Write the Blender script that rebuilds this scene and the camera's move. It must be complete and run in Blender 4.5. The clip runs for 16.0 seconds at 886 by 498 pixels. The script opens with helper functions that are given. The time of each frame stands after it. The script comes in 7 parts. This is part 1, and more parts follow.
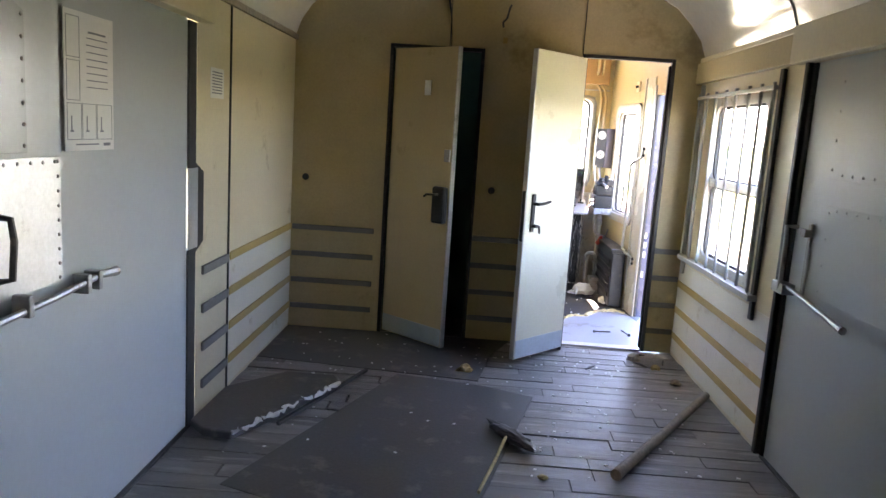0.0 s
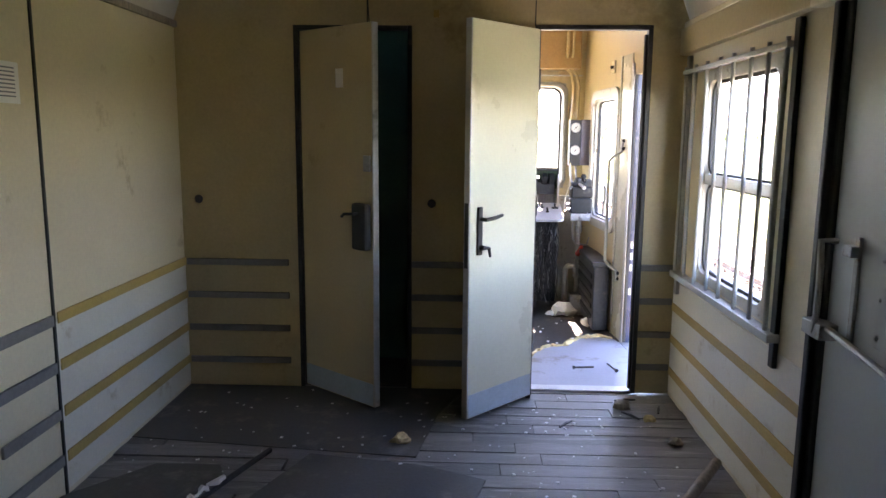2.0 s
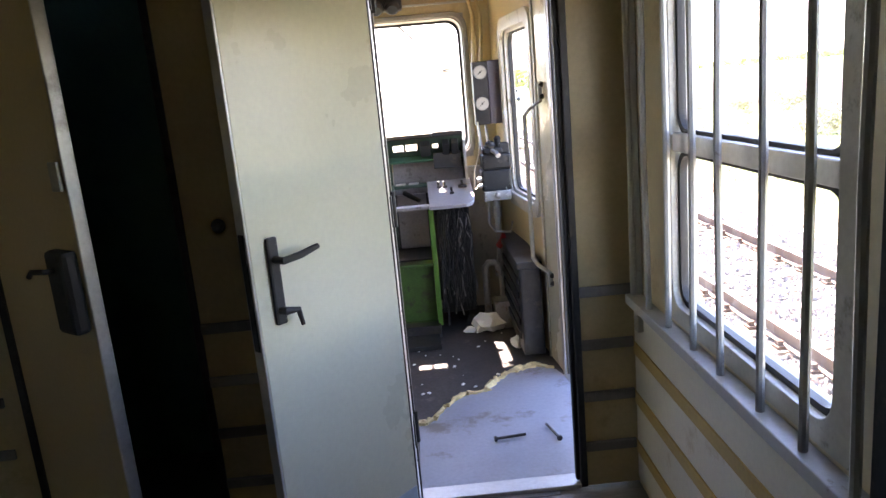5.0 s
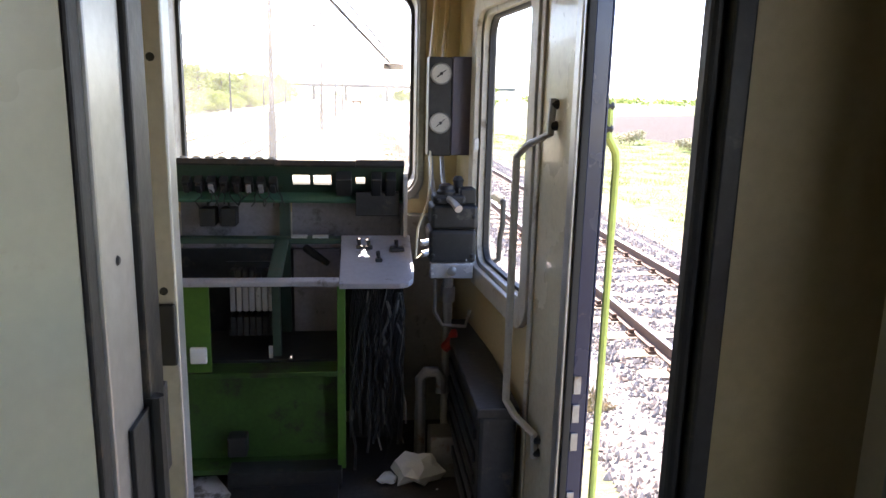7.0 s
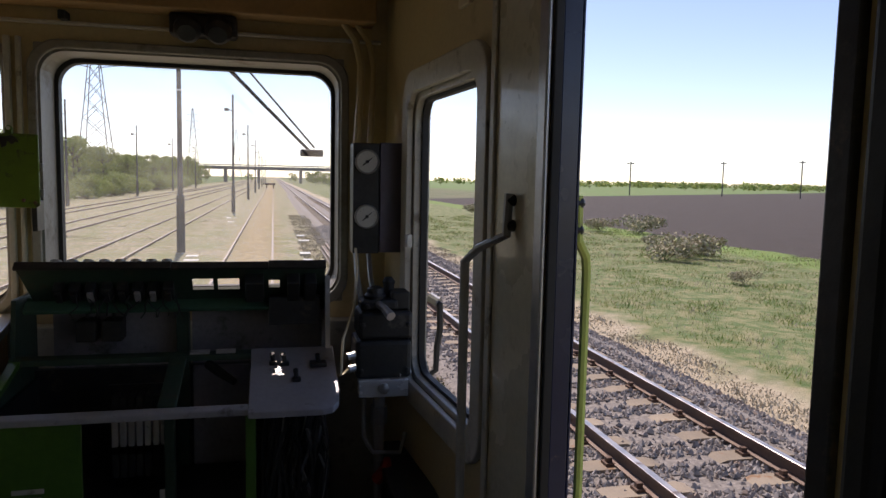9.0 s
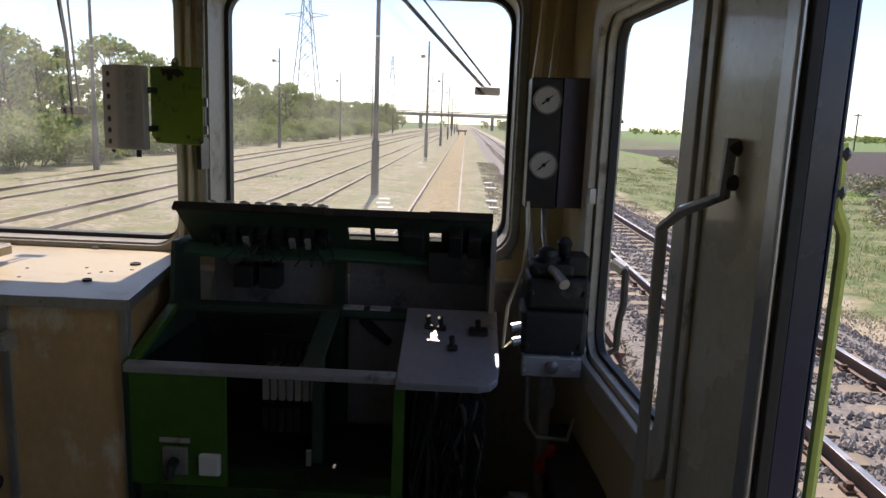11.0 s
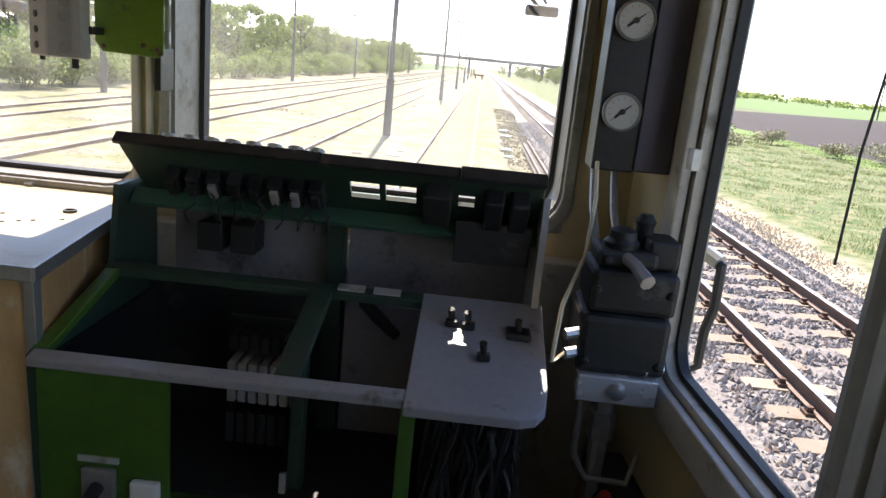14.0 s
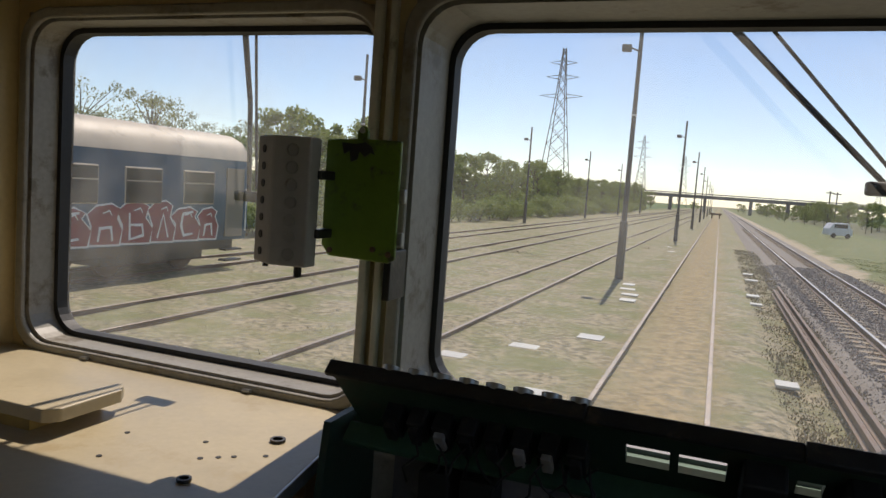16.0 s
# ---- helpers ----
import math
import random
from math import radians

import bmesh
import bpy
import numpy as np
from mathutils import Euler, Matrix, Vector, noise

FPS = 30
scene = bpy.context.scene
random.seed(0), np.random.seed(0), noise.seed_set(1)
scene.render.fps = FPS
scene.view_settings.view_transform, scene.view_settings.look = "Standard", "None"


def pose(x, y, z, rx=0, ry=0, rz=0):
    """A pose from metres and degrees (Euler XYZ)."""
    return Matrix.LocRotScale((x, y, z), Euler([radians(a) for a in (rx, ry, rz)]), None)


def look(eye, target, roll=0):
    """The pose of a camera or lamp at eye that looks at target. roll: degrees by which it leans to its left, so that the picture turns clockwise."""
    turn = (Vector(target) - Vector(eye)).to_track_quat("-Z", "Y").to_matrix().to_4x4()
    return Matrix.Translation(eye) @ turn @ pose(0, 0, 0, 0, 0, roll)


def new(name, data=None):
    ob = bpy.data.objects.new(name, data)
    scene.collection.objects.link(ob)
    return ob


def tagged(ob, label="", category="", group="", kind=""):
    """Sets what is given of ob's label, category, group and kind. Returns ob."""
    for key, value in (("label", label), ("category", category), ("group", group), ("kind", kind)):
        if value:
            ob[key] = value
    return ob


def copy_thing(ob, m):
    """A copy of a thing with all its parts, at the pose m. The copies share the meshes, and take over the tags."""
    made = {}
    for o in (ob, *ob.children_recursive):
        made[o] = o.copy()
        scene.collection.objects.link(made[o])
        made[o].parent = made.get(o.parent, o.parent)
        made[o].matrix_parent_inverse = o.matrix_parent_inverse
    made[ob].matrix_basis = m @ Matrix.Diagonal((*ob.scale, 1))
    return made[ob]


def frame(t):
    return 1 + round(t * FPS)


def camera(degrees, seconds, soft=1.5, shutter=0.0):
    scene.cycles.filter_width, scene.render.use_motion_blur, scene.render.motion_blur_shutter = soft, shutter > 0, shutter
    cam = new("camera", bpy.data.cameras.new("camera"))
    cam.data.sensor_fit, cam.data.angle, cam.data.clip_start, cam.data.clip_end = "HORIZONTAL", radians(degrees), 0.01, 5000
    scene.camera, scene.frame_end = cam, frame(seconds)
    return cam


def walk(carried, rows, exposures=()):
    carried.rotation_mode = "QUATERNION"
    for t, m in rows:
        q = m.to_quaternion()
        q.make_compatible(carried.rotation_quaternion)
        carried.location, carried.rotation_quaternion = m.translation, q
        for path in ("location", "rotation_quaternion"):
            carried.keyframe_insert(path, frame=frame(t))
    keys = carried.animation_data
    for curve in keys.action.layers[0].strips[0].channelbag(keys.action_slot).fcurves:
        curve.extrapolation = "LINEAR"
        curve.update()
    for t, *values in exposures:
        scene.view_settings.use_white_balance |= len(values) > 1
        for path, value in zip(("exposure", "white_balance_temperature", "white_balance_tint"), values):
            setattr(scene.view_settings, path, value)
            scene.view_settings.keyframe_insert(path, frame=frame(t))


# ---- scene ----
cam = camera(63.3, 16.0)
PATH = [
    (0, (-0.0925, 0.694, 1.457), (-0.162, 2.667, 1.133), 3.7),
    (0.5, (-0.085, 0.984, 1.488), (-0.175, 2.982, 1.455), 12.3),
    (1, (-0.094, 1.324, 1.474), (-0.272, 3.305, 1.268), 8.4),
    (1.5, (0.08, 1.537, 1.474), (0.152, 3.518, 1.206), 4.0),
    (2, (0.239, 1.738, 1.448), (0.172, 3.712, 1.133), 0.5),
    (2.5, (0.319, 1.979, 1.455), (0.295, 3.954, 1.139), -1.9),
    (3, (0.453, 2.147, 1.457), (0.465, 4.115, 1.098), -3.6),
    (3.2, (0.528, 2.188, 1.462), (0.458, 4.157, 1.116), -3.7),
    (5.3, (0.707, 3.634, 1.438), (0.777, 5.584, 0.996), -4.7),
    (5.5, (0.688, 3.801, 1.437), (0.772, 5.752, 1.007), -3.1),
    (6, (0.685, 4.183, 1.449), (0.992, 6.124, 1.078), -0.4),
    (6.5, (0.808, 4.598, 1.448), (1.098, 6.547, 1.105), 1.9),
    (7, (0.817, 4.993, 1.429), (1.046, 6.935, 1.013), 1.4),
    (7.5, (0.841, 5.324, 1.434), (1.107, 7.277, 1.094), 3.9),
    (8, (0.796, 5.321, 1.448), (1.217, 7.265, 1.239), 4.3),
    (8.5, (0.738, 5.242, 1.463), (1.381, 7.13, 1.316), 3.2),
    (9, (0.816, 5.358, 1.456), (1.275, 7.295, 1.265), 1.2),
    (9.5, (0.851, 5.52, 1.446), (0.859, 7.504, 1.198), 1.0),
    (9.7, (0.864, 5.588, 1.448), (0.799, 7.566, 1.163), 1.7),
    (11.8, (0.896, 5.7, 1.4), (0.903, 7.659, 0.995), 3.9),
    (12, (0.889, 5.703, 1.384), (0.903, 7.647, 0.917), 5.1),
    (12.5, (0.899, 5.725, 1.393), (0.834, 7.668, 0.922), 6.9),
    (13, (0.872, 5.895, 1.388), (0.75, 7.856, 1.018), 7.7),
    (13.5, (0.797, 6.106, 1.386), (0.53, 8.054, 1.022), 4.4),
    (14, (0.823, 6.233, 1.388), (0.766, 8.17, 0.892), 5.7),
    (14.5, (0.82, 6.41, 1.44), (0.614, 8.375, 1.131), 4.4),
    (15, (0.811, 6.478, 1.478), (0.361, 8.413, 1.246), 3.8),
    (15.5, (0.757, 6.543, 1.484), (0.105, 8.425, 1.303), 4.1),
    (16, (0.657, 6.668, 1.496), (-0.048, 8.532, 1.322), 4.2),
]
walk(cam, [(t, look(eye, target, roll)) for t, eye, target, roll in PATH], exposures=[
    (0.0, 5.57, 7250, 29), (1.0, 5.28, 7250, 29), (2.0, 5.0, 7250, 29), (3.2, 4.65, 7250, 29), (5.3, 4.0, 7200, 29), (6.5, 3.25, 7150, 27), (7.2, 2.7, 7000, 25), (7.6, 2.05, 6950, 25), (8.0, 1.35, 7000, 26), (8.6, 0.55, 7050, 26), (9.7, 0.45, 7000, 25), (11.8, 1.40, 6900, 21), (12.6, 2.1, 6850, 21), (13.0, 2.1, 6850, 21), (13.5, 1.75, 6850, 21), (14.0, 1.75, 6800, 19), (14.5, 1.60, 6700, 18), (15.0, 0.70, 6850, 18), (15.5, 0.27, 7000, 17), (16.0, 0.07, 7050, 17)])

# ---- world and sun ----
SUN_TO = Vector((0.045, -0.74, -1.0)).normalized()
world = bpy.data.worlds.new("sky")
scene.world = world
world.use_nodes = True
wn = world.node_tree
sky = wn.nodes.new("ShaderNodeTexSky")
sky.sky_type, sky.sun_disc = "NISHITA", False
sky.sun_elevation, sky.sun_rotation = radians(53.5), radians(-4)
sky.air_density, sky.dust_density, sky.ozone_density = 0.8, 0.15, 2.0
wn.links.new(sky.outputs[0], wn.nodes["Background"].inputs[0])
wn.nodes["Background"].inputs[1].default_value = 0.13
sun_data = bpy.data.lights.new("sun", "SUN")
sun_data.energy, sun_data.angle, sun_data.color = 4.0, radians(0.53), (1.0, 0.95, 0.86)
sun = new("sun", sun_data)
sun.rotation_mode = "QUATERNION"
sun.rotation_quaternion = SUN_TO.to_track_quat("-Z", "Y")
sun.location = (-3, 30, 60)

# ---- materials ----
MATS = {}


def mat(name, col, rough=0.6, metal=0.0, var=0.18, scale=3.0, bump=0.15, fine=60.0, wear=None, amount=0.35, wscale=4.0, stretch=(1, 1, 1), coat=0.0, rand=0.0):
    """Paint, plastic, wood or metal: colour varied at two scales, a second colour in worn patches, fine relief."""
    if name in MATS:
        return MATS[name]
    m = bpy.data.materials.new(name)
    m.use_nodes = True
    nt = m.node_tree
    n, l = nt.nodes, nt.links
    b = n["Principled BSDF"]
    tc, mp, oi = n.new("ShaderNodeTexCoord"), n.new("ShaderNodeMapping"), n.new("ShaderNodeObjectInfo")
    mp.inputs["Scale"].default_value = stretch
    add = n.new("ShaderNodeVectorMath")
    add.operation = "MULTIPLY_ADD"
    add.inputs[1].default_value = (13.1, 7.7, 5.3)
    l.new(oi.outputs["Random"], add.inputs[0])
    l.new(tc.outputs["Object"], add.inputs[2])
    l.new(add.outputs[0], mp.inputs[0])

    def noise_tex(s, d, r=0.6):
        t = n.new("ShaderNodeTexNoise")
        t.inputs["Scale"].default_value, t.inputs["Detail"].default_value, t.inputs["Roughness"].default_value = s, d, r
        l.new(mp.outputs[0], t.inputs["Vector"])
        return t

    def ramp(src, a, c, lo, hi):
        t = n.new("ShaderNodeMapRange")
        t.inputs[1].default_value, t.inputs[2].default_value, t.inputs[3].default_value, t.inputs[4].default_value = a, c, lo, hi
        l.new(src, t.inputs[0])
        return t.outputs[0]

    big, small = noise_tex(scale, 5), noise_tex(fine, 3)
    mul = n.new("ShaderNodeMath")
    mul.operation = "MULTIPLY"
    l.new(ramp(big.outputs[0], 0.3, 0.7, 1 - var, 1 + var), mul.inputs[0])
    l.new(ramp(small.outputs[0], 0.25, 0.75, 1 - var * 0.6, 1 + var * 0.6), mul.inputs[1])
    val = mul.outputs[0]
    if rand:
        m2 = n.new("ShaderNodeMath")
        m2.operation = "MULTIPLY"
        l.new(val, m2.inputs[0])
        l.new(ramp(oi.outputs["Random"], 0, 1, 1 - rand, 1 + rand), m2.inputs[1])
        val = m2.outputs[0]
    cm = n.new("ShaderNodeMix")
    cm.data_type, cm.blend_type = "RGBA", "MULTIPLY"
    cm.inputs[0].default_value = 1.0
    cm.inputs[6].default_value = (*col, 1)
    l.new(val, cm.inputs[7])
    out = cm.outputs[2]
    rsrc = ramp(big.outputs[0], 0.3, 0.7, max(0.04, rough - 0.1), min(1, rough + 0.1))
    if wear:
        wt = noise_tex(wscale, 8, 0.7)
        fac = ramp(wt.outputs[0], 0.66 - amount * 0.4, 0.70 - amount * 0.4 + 0.05, 0, 1)
        wm = n.new("ShaderNodeMix")
        wm.data_type = "RGBA"
        l.new(fac, wm.inputs[0])
        l.new(out, wm.inputs[6])
        wm.inputs[7].default_value = (*wear, 1)
        out = wm.outputs[2]
    l.new(out, b.inputs["Base Color"])
    l.new(rsrc, b.inputs["Roughness"])
    b.inputs["Metallic"].default_value = metal
    b.inputs["Coat Weight"].default_value = coat
    bp = n.new("ShaderNodeBump")
    bp.inputs["Strength"].default_value, bp.inputs["Distance"].default_value = bump, 0.004
    l.new(small.outputs[0], bp.inputs["Height"])
    l.new(bp.outputs[0], b.inputs["Normal"])
    MATS[name] = m
    return m


def glass_mat(name, dirt, tint=(0.97, 0.98, 0.97)):
    """A thin pane: clear, with a Fresnel sheen and a film of dust."""
    m = bpy.data.materials.new(name)
    m.use_nodes = True
    n, l = m.node_tree.nodes, m.node_tree.links
    n.remove(n["Principled BSDF"])
    tr, gl, df = n.new("ShaderNodeBsdfTransparent"), n.new("ShaderNodeBsdfGlossy"), n.new("ShaderNodeBsdfTranslucent")
    tr.inputs[0].default_value = (*tint, 1)
    gl.inputs["Roughness"].default_value = 0.03
    df.inputs[0].default_value = (0.75, 0.73, 0.66, 1)
    lw, fr = n.new("ShaderNodeLayerWeight"), n.new("ShaderNodeMapRange")
    lw.inputs[0].default_value = 0.15
    fr.inputs[3].default_value, fr.inputs[4].default_value = 0.03, 0.5
    l.new(lw.outputs["Facing"], fr.inputs[0])
    a, c = n.new("ShaderNodeMixShader"), n.new("ShaderNodeMixShader")
    l.new(fr.outputs[0], a.inputs[0]), l.new(tr.outputs[0], a.inputs[1]), l.new(gl.outputs[0], a.inputs[2])
    tc, no, mr = n.new("ShaderNodeTexCoord"), n.new("ShaderNodeTexNoise"), n.new("ShaderNodeMapRange")
    no.inputs["Scale"].default_value, no.inputs["Detail"].default_value = 5, 9
    l.new(tc.outputs["Object"], no.inputs["Vector"])
    l.new(no.outputs[0], mr.inputs[0])
    mr.inputs[1].default_value, mr.inputs[2].default_value, mr.inputs[3].default_value, mr.inputs[4].default_value = 0.35, 0.75, dirt * 0.4, dirt * 1.8
    l.new(mr.outputs[0], c.inputs[0]), l.new(a.outputs[0], c.inputs[1]), l.new(df.outputs[0], c.inputs[2])
    l.new(c.outputs[0], n["Material Output"].inputs[0])
    return m


M_BEIGE = mat("beige_wall_paint", (0.50, 0.40, 0.215), 0.42, var=0.12, scale=1.6, bump=0.05, wear=(0.36, 0.27, 0.13), amount=0.16, wscale=1.8)
M_CREAM = mat("cream_panel", (0.66, 0.58, 0.40), 0.35, var=0.08, scale=1.2, bump=0.04, wear=(0.45, 0.36, 0.2), amount=0.12, wscale=2.5)
M_PALE = mat("pale_lower_panel", (0.70, 0.66, 0.54), 0.4, var=0.08, scale=2.0, bump=0.04, wear=(0.5, 0.42, 0.27), amount=0.14, wscale=3)
M_STRIPE = mat("ochre_stripe", (0.46, 0.31, 0.09), 0.45, var=0.15, bump=0.1)
M_RUBBERSTRIP = mat("grey_rub_strip", (0.19, 0.18, 0.165), 0.55, var=0.2, bump=0.1)
M_CEIL = mat("glossy_ceiling_paint", (0.70, 0.66, 0.55), 0.20, var=0.06, scale=1.5, bump=0.03, fine=25, coat=0.5)
M_DOORBLUE = mat("grey_blue_door_paint", (0.46, 0.50, 0.50), 0.36, var=0.05, scale=0.3, bump=0.05)
M_DOORCREAM = mat("cream_door_laminate", (0.68, 0.66, 0.50), 0.33, var=0.06, scale=1.5, bump=0.03, wear=(0.60, 0.56, 0.40), amount=0.06, wscale=6.0)
M_KICK = mat("pale_blue_kick_plate", (0.42, 0.50, 0.55), 0.4, var=0.12, bump=0.06)
M_ALU = mat("dull_aluminium", (0.52, 0.52, 0.51), 0.38, 0.75, var=0.15, bump=0.06, wear=(0.30, 0.29, 0.27), amount=0.15)
M_FRAME = mat("painted_window_frame", (0.50, 0.48, 0.41), 0.42, var=0.15, bump=0.1, wear=(0.24, 0.21, 0.16), amount=0.22, wscale=9)
M_STEEL = mat("grey_steel", (0.36, 0.36, 0.35), 0.42, 0.6, var=0.2, bump=0.1, wear=(0.2, 0.13, 0.08), amount=0.2, wscale=10)
M_BLACK = mat("black_rubber_and_void", (0.018, 0.018, 0.018), 0.6, var=0.3, bump=0.2)
M_DARK = mat("dark_iron_and_shade", (0.035, 0.035, 0.036), 0.45, 0.3, var=0.35, bump=0.25, fine=40, wear=(0.09, 0.075, 0.06), amount=0.2, wscale=12)
M_GREEN = mat("green_console_paint", (0.055, 0.15, 0.02), 0.4, var=0.2, scale=4, bump=0.08, wear=(0.06, 0.07, 0.035), amount=0.2, wscale=7)
M_TEAL = mat("teal_green_primer", (0.028, 0.058, 0.040), 0.5, var=0.25, bump=0.1, wear=(0.05, 0.06, 0.04), amount=0.25, wscale=9)
M_LIME = mat("lime_plate_paint", (0.115, 0.205, 0.016), 0.45, var=0.15, bump=0.12, wear=(0.05, 0.045, 0.03), amount=0.22, wscale=8)
M_DARKGREEN = mat("dark_green_wall", (0.05, 0.13, 0.085), 0.5, var=0.2, bump=0.05)
M_WOOD = mat("veneered_wood", (0.56, 0.34, 0.15), 0.42, var=0.16, scale=5, bump=0.08, stretch=(14, 14, 1), wear=(0.72, 0.58, 0.38), amount=0.2, wscale=1.4)
M_TABLE = mat("cream_table_laminate", (0.46, 0.39, 0.255), 0.42, var=0.1, scale=2.5, bump=0.05, wear=(0.40, 0.32, 0.19), amount=0.2, wscale=6)
M_PLANK = mat("worn_floor_plank", (0.175, 0.165, 0.155), 0.40, var=0.3, scale=6, bump=0.5, fine=90, stretch=(0.35, 3, 1), wear=(0.30, 0.285, 0.26), amount=0.28, wscale=7, rand=0.3)
M_LINO = mat("dark_lino_sheet", (0.085, 0.08, 0.075), 0.5, var=0.25, scale=3, bump=0.2, wear=(0.16, 0.145, 0.125), amount=0.25, wscale=5)
M_CABLINO = mat("blue_grey_lino", (0.25, 0.26, 0.30), 0.42, var=0.15, scale=3, bump=0.1, wear=(0.15, 0.135, 0.12), amount=0.25, wscale=3.5)
M_CABDIRT = mat("blackened_cab_floor", (0.05, 0.045, 0.042), 0.75, var=0.4, scale=6, bump=0.5, wear=(0.12, 0.10, 0.085), amount=0.2, wscale=9)
M_WHITE = mat("white_paper", (0.80, 0.80, 0.77), 0.7, var=0.05, bump=0.05)
M_INK = mat("grey_print", (0.22, 0.23, 0.26), 0.8, var=0.1, bump=0.0)
M_FOAM = mat("torn_yellow_foam", (0.52, 0.42, 0.22), 0.9, var=0.3, scale=25, bump=1.0)
M_RUST = mat("rusty_red_oxide", (0.25, 0.075, 0.04), 0.7, var=0.3, bump=0.3)
M_OLDWOOD = mat("old_grey_wood", (0.26, 0.22, 0.17), 0.75, var=0.3, scale=9, bump=0.5, stretch=(6, 6, 1))
M_BARS = mat("grey_guard_bar", (0.42, 0.42, 0.40), 0.38, 0.2, var=0.12, bump=0.06, wear=(0.22, 0.17, 0.12), amount=0.12, wscale=14)
M_BLUE = mat("blue_door_paint", (0.011, 0.020, 0.062), 0.28, var=0.15, bump=0.05, wear=(0.12, 0.10, 0.09), amount=0.12, wscale=7)
M_YELLOWRAIL = mat("yellow_green_rail_paint", (0.52, 0.60, 0.13), 0.45, var=0.15, bump=0.1, wear=(0.28, 0.24, 0.12), amount=0.12, wscale=15)
M_PURPLE = mat("violet_grey_panel", (0.135, 0.125, 0.175), 0.45, var=0.12, bump=0.06)
M_GAUGE = mat("gauge_face_white", (0.52, 0.51, 0.46), 0.4, var=0.06, bump=0.0)
M_RED = mat("red_lever_paint", (0.36, 0.03, 0.02), 0.45, var=0.15, bump=0.1)
M_SILVER = mat("silver_desk_plate", (0.58, 0.58, 0.57), 0.3, 0.35, var=0.1, bump=0.05, wear=(0.35, 0.33, 0.3), amount=0.18, wscale=9)
M_GREYBACK = mat("grey_backing_panel", (0.34, 0.33, 0.33), 0.5, var=0.12, bump=0.05)
M_RUSTRAIL = mat("rail_side_rust", (0.105, 0.06, 0.04), 0.6, 0.2, var=0.3, bump=0.4, fine=30)
M_RAILTOP = mat("worn_rail_head", (0.42, 0.40, 0.38), 0.35, 0.8, var=0.15, bump=0.1, wear=(0.2, 0.13, 0.09), amount=0.25)
M_CONCRETE = mat("sleeper_concrete", (0.25, 0.205, 0.15), 0.85, var=0.2, scale=3, bump=0.4, wear=(0.22, 0.12, 0.06), amount=0.25, wscale=4, rand=0.15)
M_POLE = mat("pole_steel", (0.096, 0.093, 0.090), 0.7, var=0.2, bump=0.2)
M_PANE = glass_mat("window_glass", 0.10)
M_WOODSTAIN = mat("water_stained_veneer", (0.68, 0.455, 0.23), 0.42, var=0.14, scale=3, bump=0.06, fine=40, stretch=(1.5, 1, 1), wear=(0.84, 0.76, 0.60), amount=0.26, wscale=2.6)
M_BOARDGREY = mat("pale_grey_sheet_metal", (0.37, 0.36, 0.355), 0.5, var=0.1, bump=0.05, wear=(0.3, 0.29, 0.28), amount=0.12, wscale=8)
M_DESK = mat("worn_grey_desk_metal", (0.35, 0.35, 0.375), 0.4, 0.2, var=0.12, bump=0.06, wear=(0.17, 0.16, 0.15), amount=0.2, wscale=9)
# darker copy of the grey backing, with the console's inner shade in its colour
M_BACKDARK = mat("shaded_grey_backing", (0.25, 0.24, 0.26), 0.55, var=0.2, bump=0.06, wear=(0.09, 0.085, 0.08), amount=0.25, wscale=5)
M_SIDINGTOP = mat("dull_rail_head", (0.24, 0.205, 0.175), 0.5, 0.5, var=0.2, bump=0.1, wear=(0.15, 0.095, 0.065), amount=0.3)
# frame paint with the backlit darkness of the windscreen surrounds in its colour
M_SCREENFRAME = mat("backlit_screen_frame", (0.27, 0.255, 0.22), 0.5, var=0.2, bump=0.12, wear=(0.16, 0.135, 0.10), amount=0.28, wscale=7)
M_PANE2 = glass_mat("dusty_window_glass", 0.03)


# ---- geometry helpers ----
def place_of(ob):
    m = ob.matrix_basis.copy()
    while ob.parent:
        ob = ob.parent
        m = ob.matrix_basis @ m
    return m


def part(name, bm, material, parent=None, label="", smooth=False, bevel=0.0, local=False):
    """Links a bmesh, built in world coordinates, as one mesh object under its thing."""
    me = bpy.data.meshes.new(name)
    if parent and not local:
        bm.transform(place_of(parent).inverted())
    bmesh.ops.recalc_face_normals(bm, faces=bm.faces)
    bm.to_mesh(me)
    bm.free()
    me.materials.append(material)
    if smooth:
        me.shade_smooth()
        me.set_sharp_from_angle(angle=radians(35))
    ob = new(name, me)
    ob.parent = parent
    if bevel:
        md = ob.modifiers.new("bevel", "BEVEL")
        md.width, md.segments, md.limit_method = bevel, 2, "ANGLE"
    if label:
        ob["label"] = label
    return ob


def thing(name, base, label, category, group="", kind="", m=None):
    e = new(name)
    e.empty_display_size = 0.1
    e.matrix_basis = m if m is not None else Matrix.Translation(base)
    return tagged(e, label, category, group, kind)


def box(bm, x0, x1, y0, y1, z0, z1, m=None):
    vs = [bm.verts.new((x, y, z)) for x in (x0, x1) for y in (y0, y1) for z in (z0, z1)]
    for f in ((0, 1, 3, 2), (4, 6, 7, 5), (0, 4, 5, 1), (2, 3, 7, 6), (0, 2, 6, 4), (1, 5, 7, 3)):
        bm.faces.new([vs[i] for i in f])
    if m is not None:
        bmesh.ops.transform(bm, matrix=m, verts=vs)
    return bm


def boxes(*dims, m=None):
    bm = bmesh.new()
    for d in dims:
        box(bm, *d, m=m)
    return bm


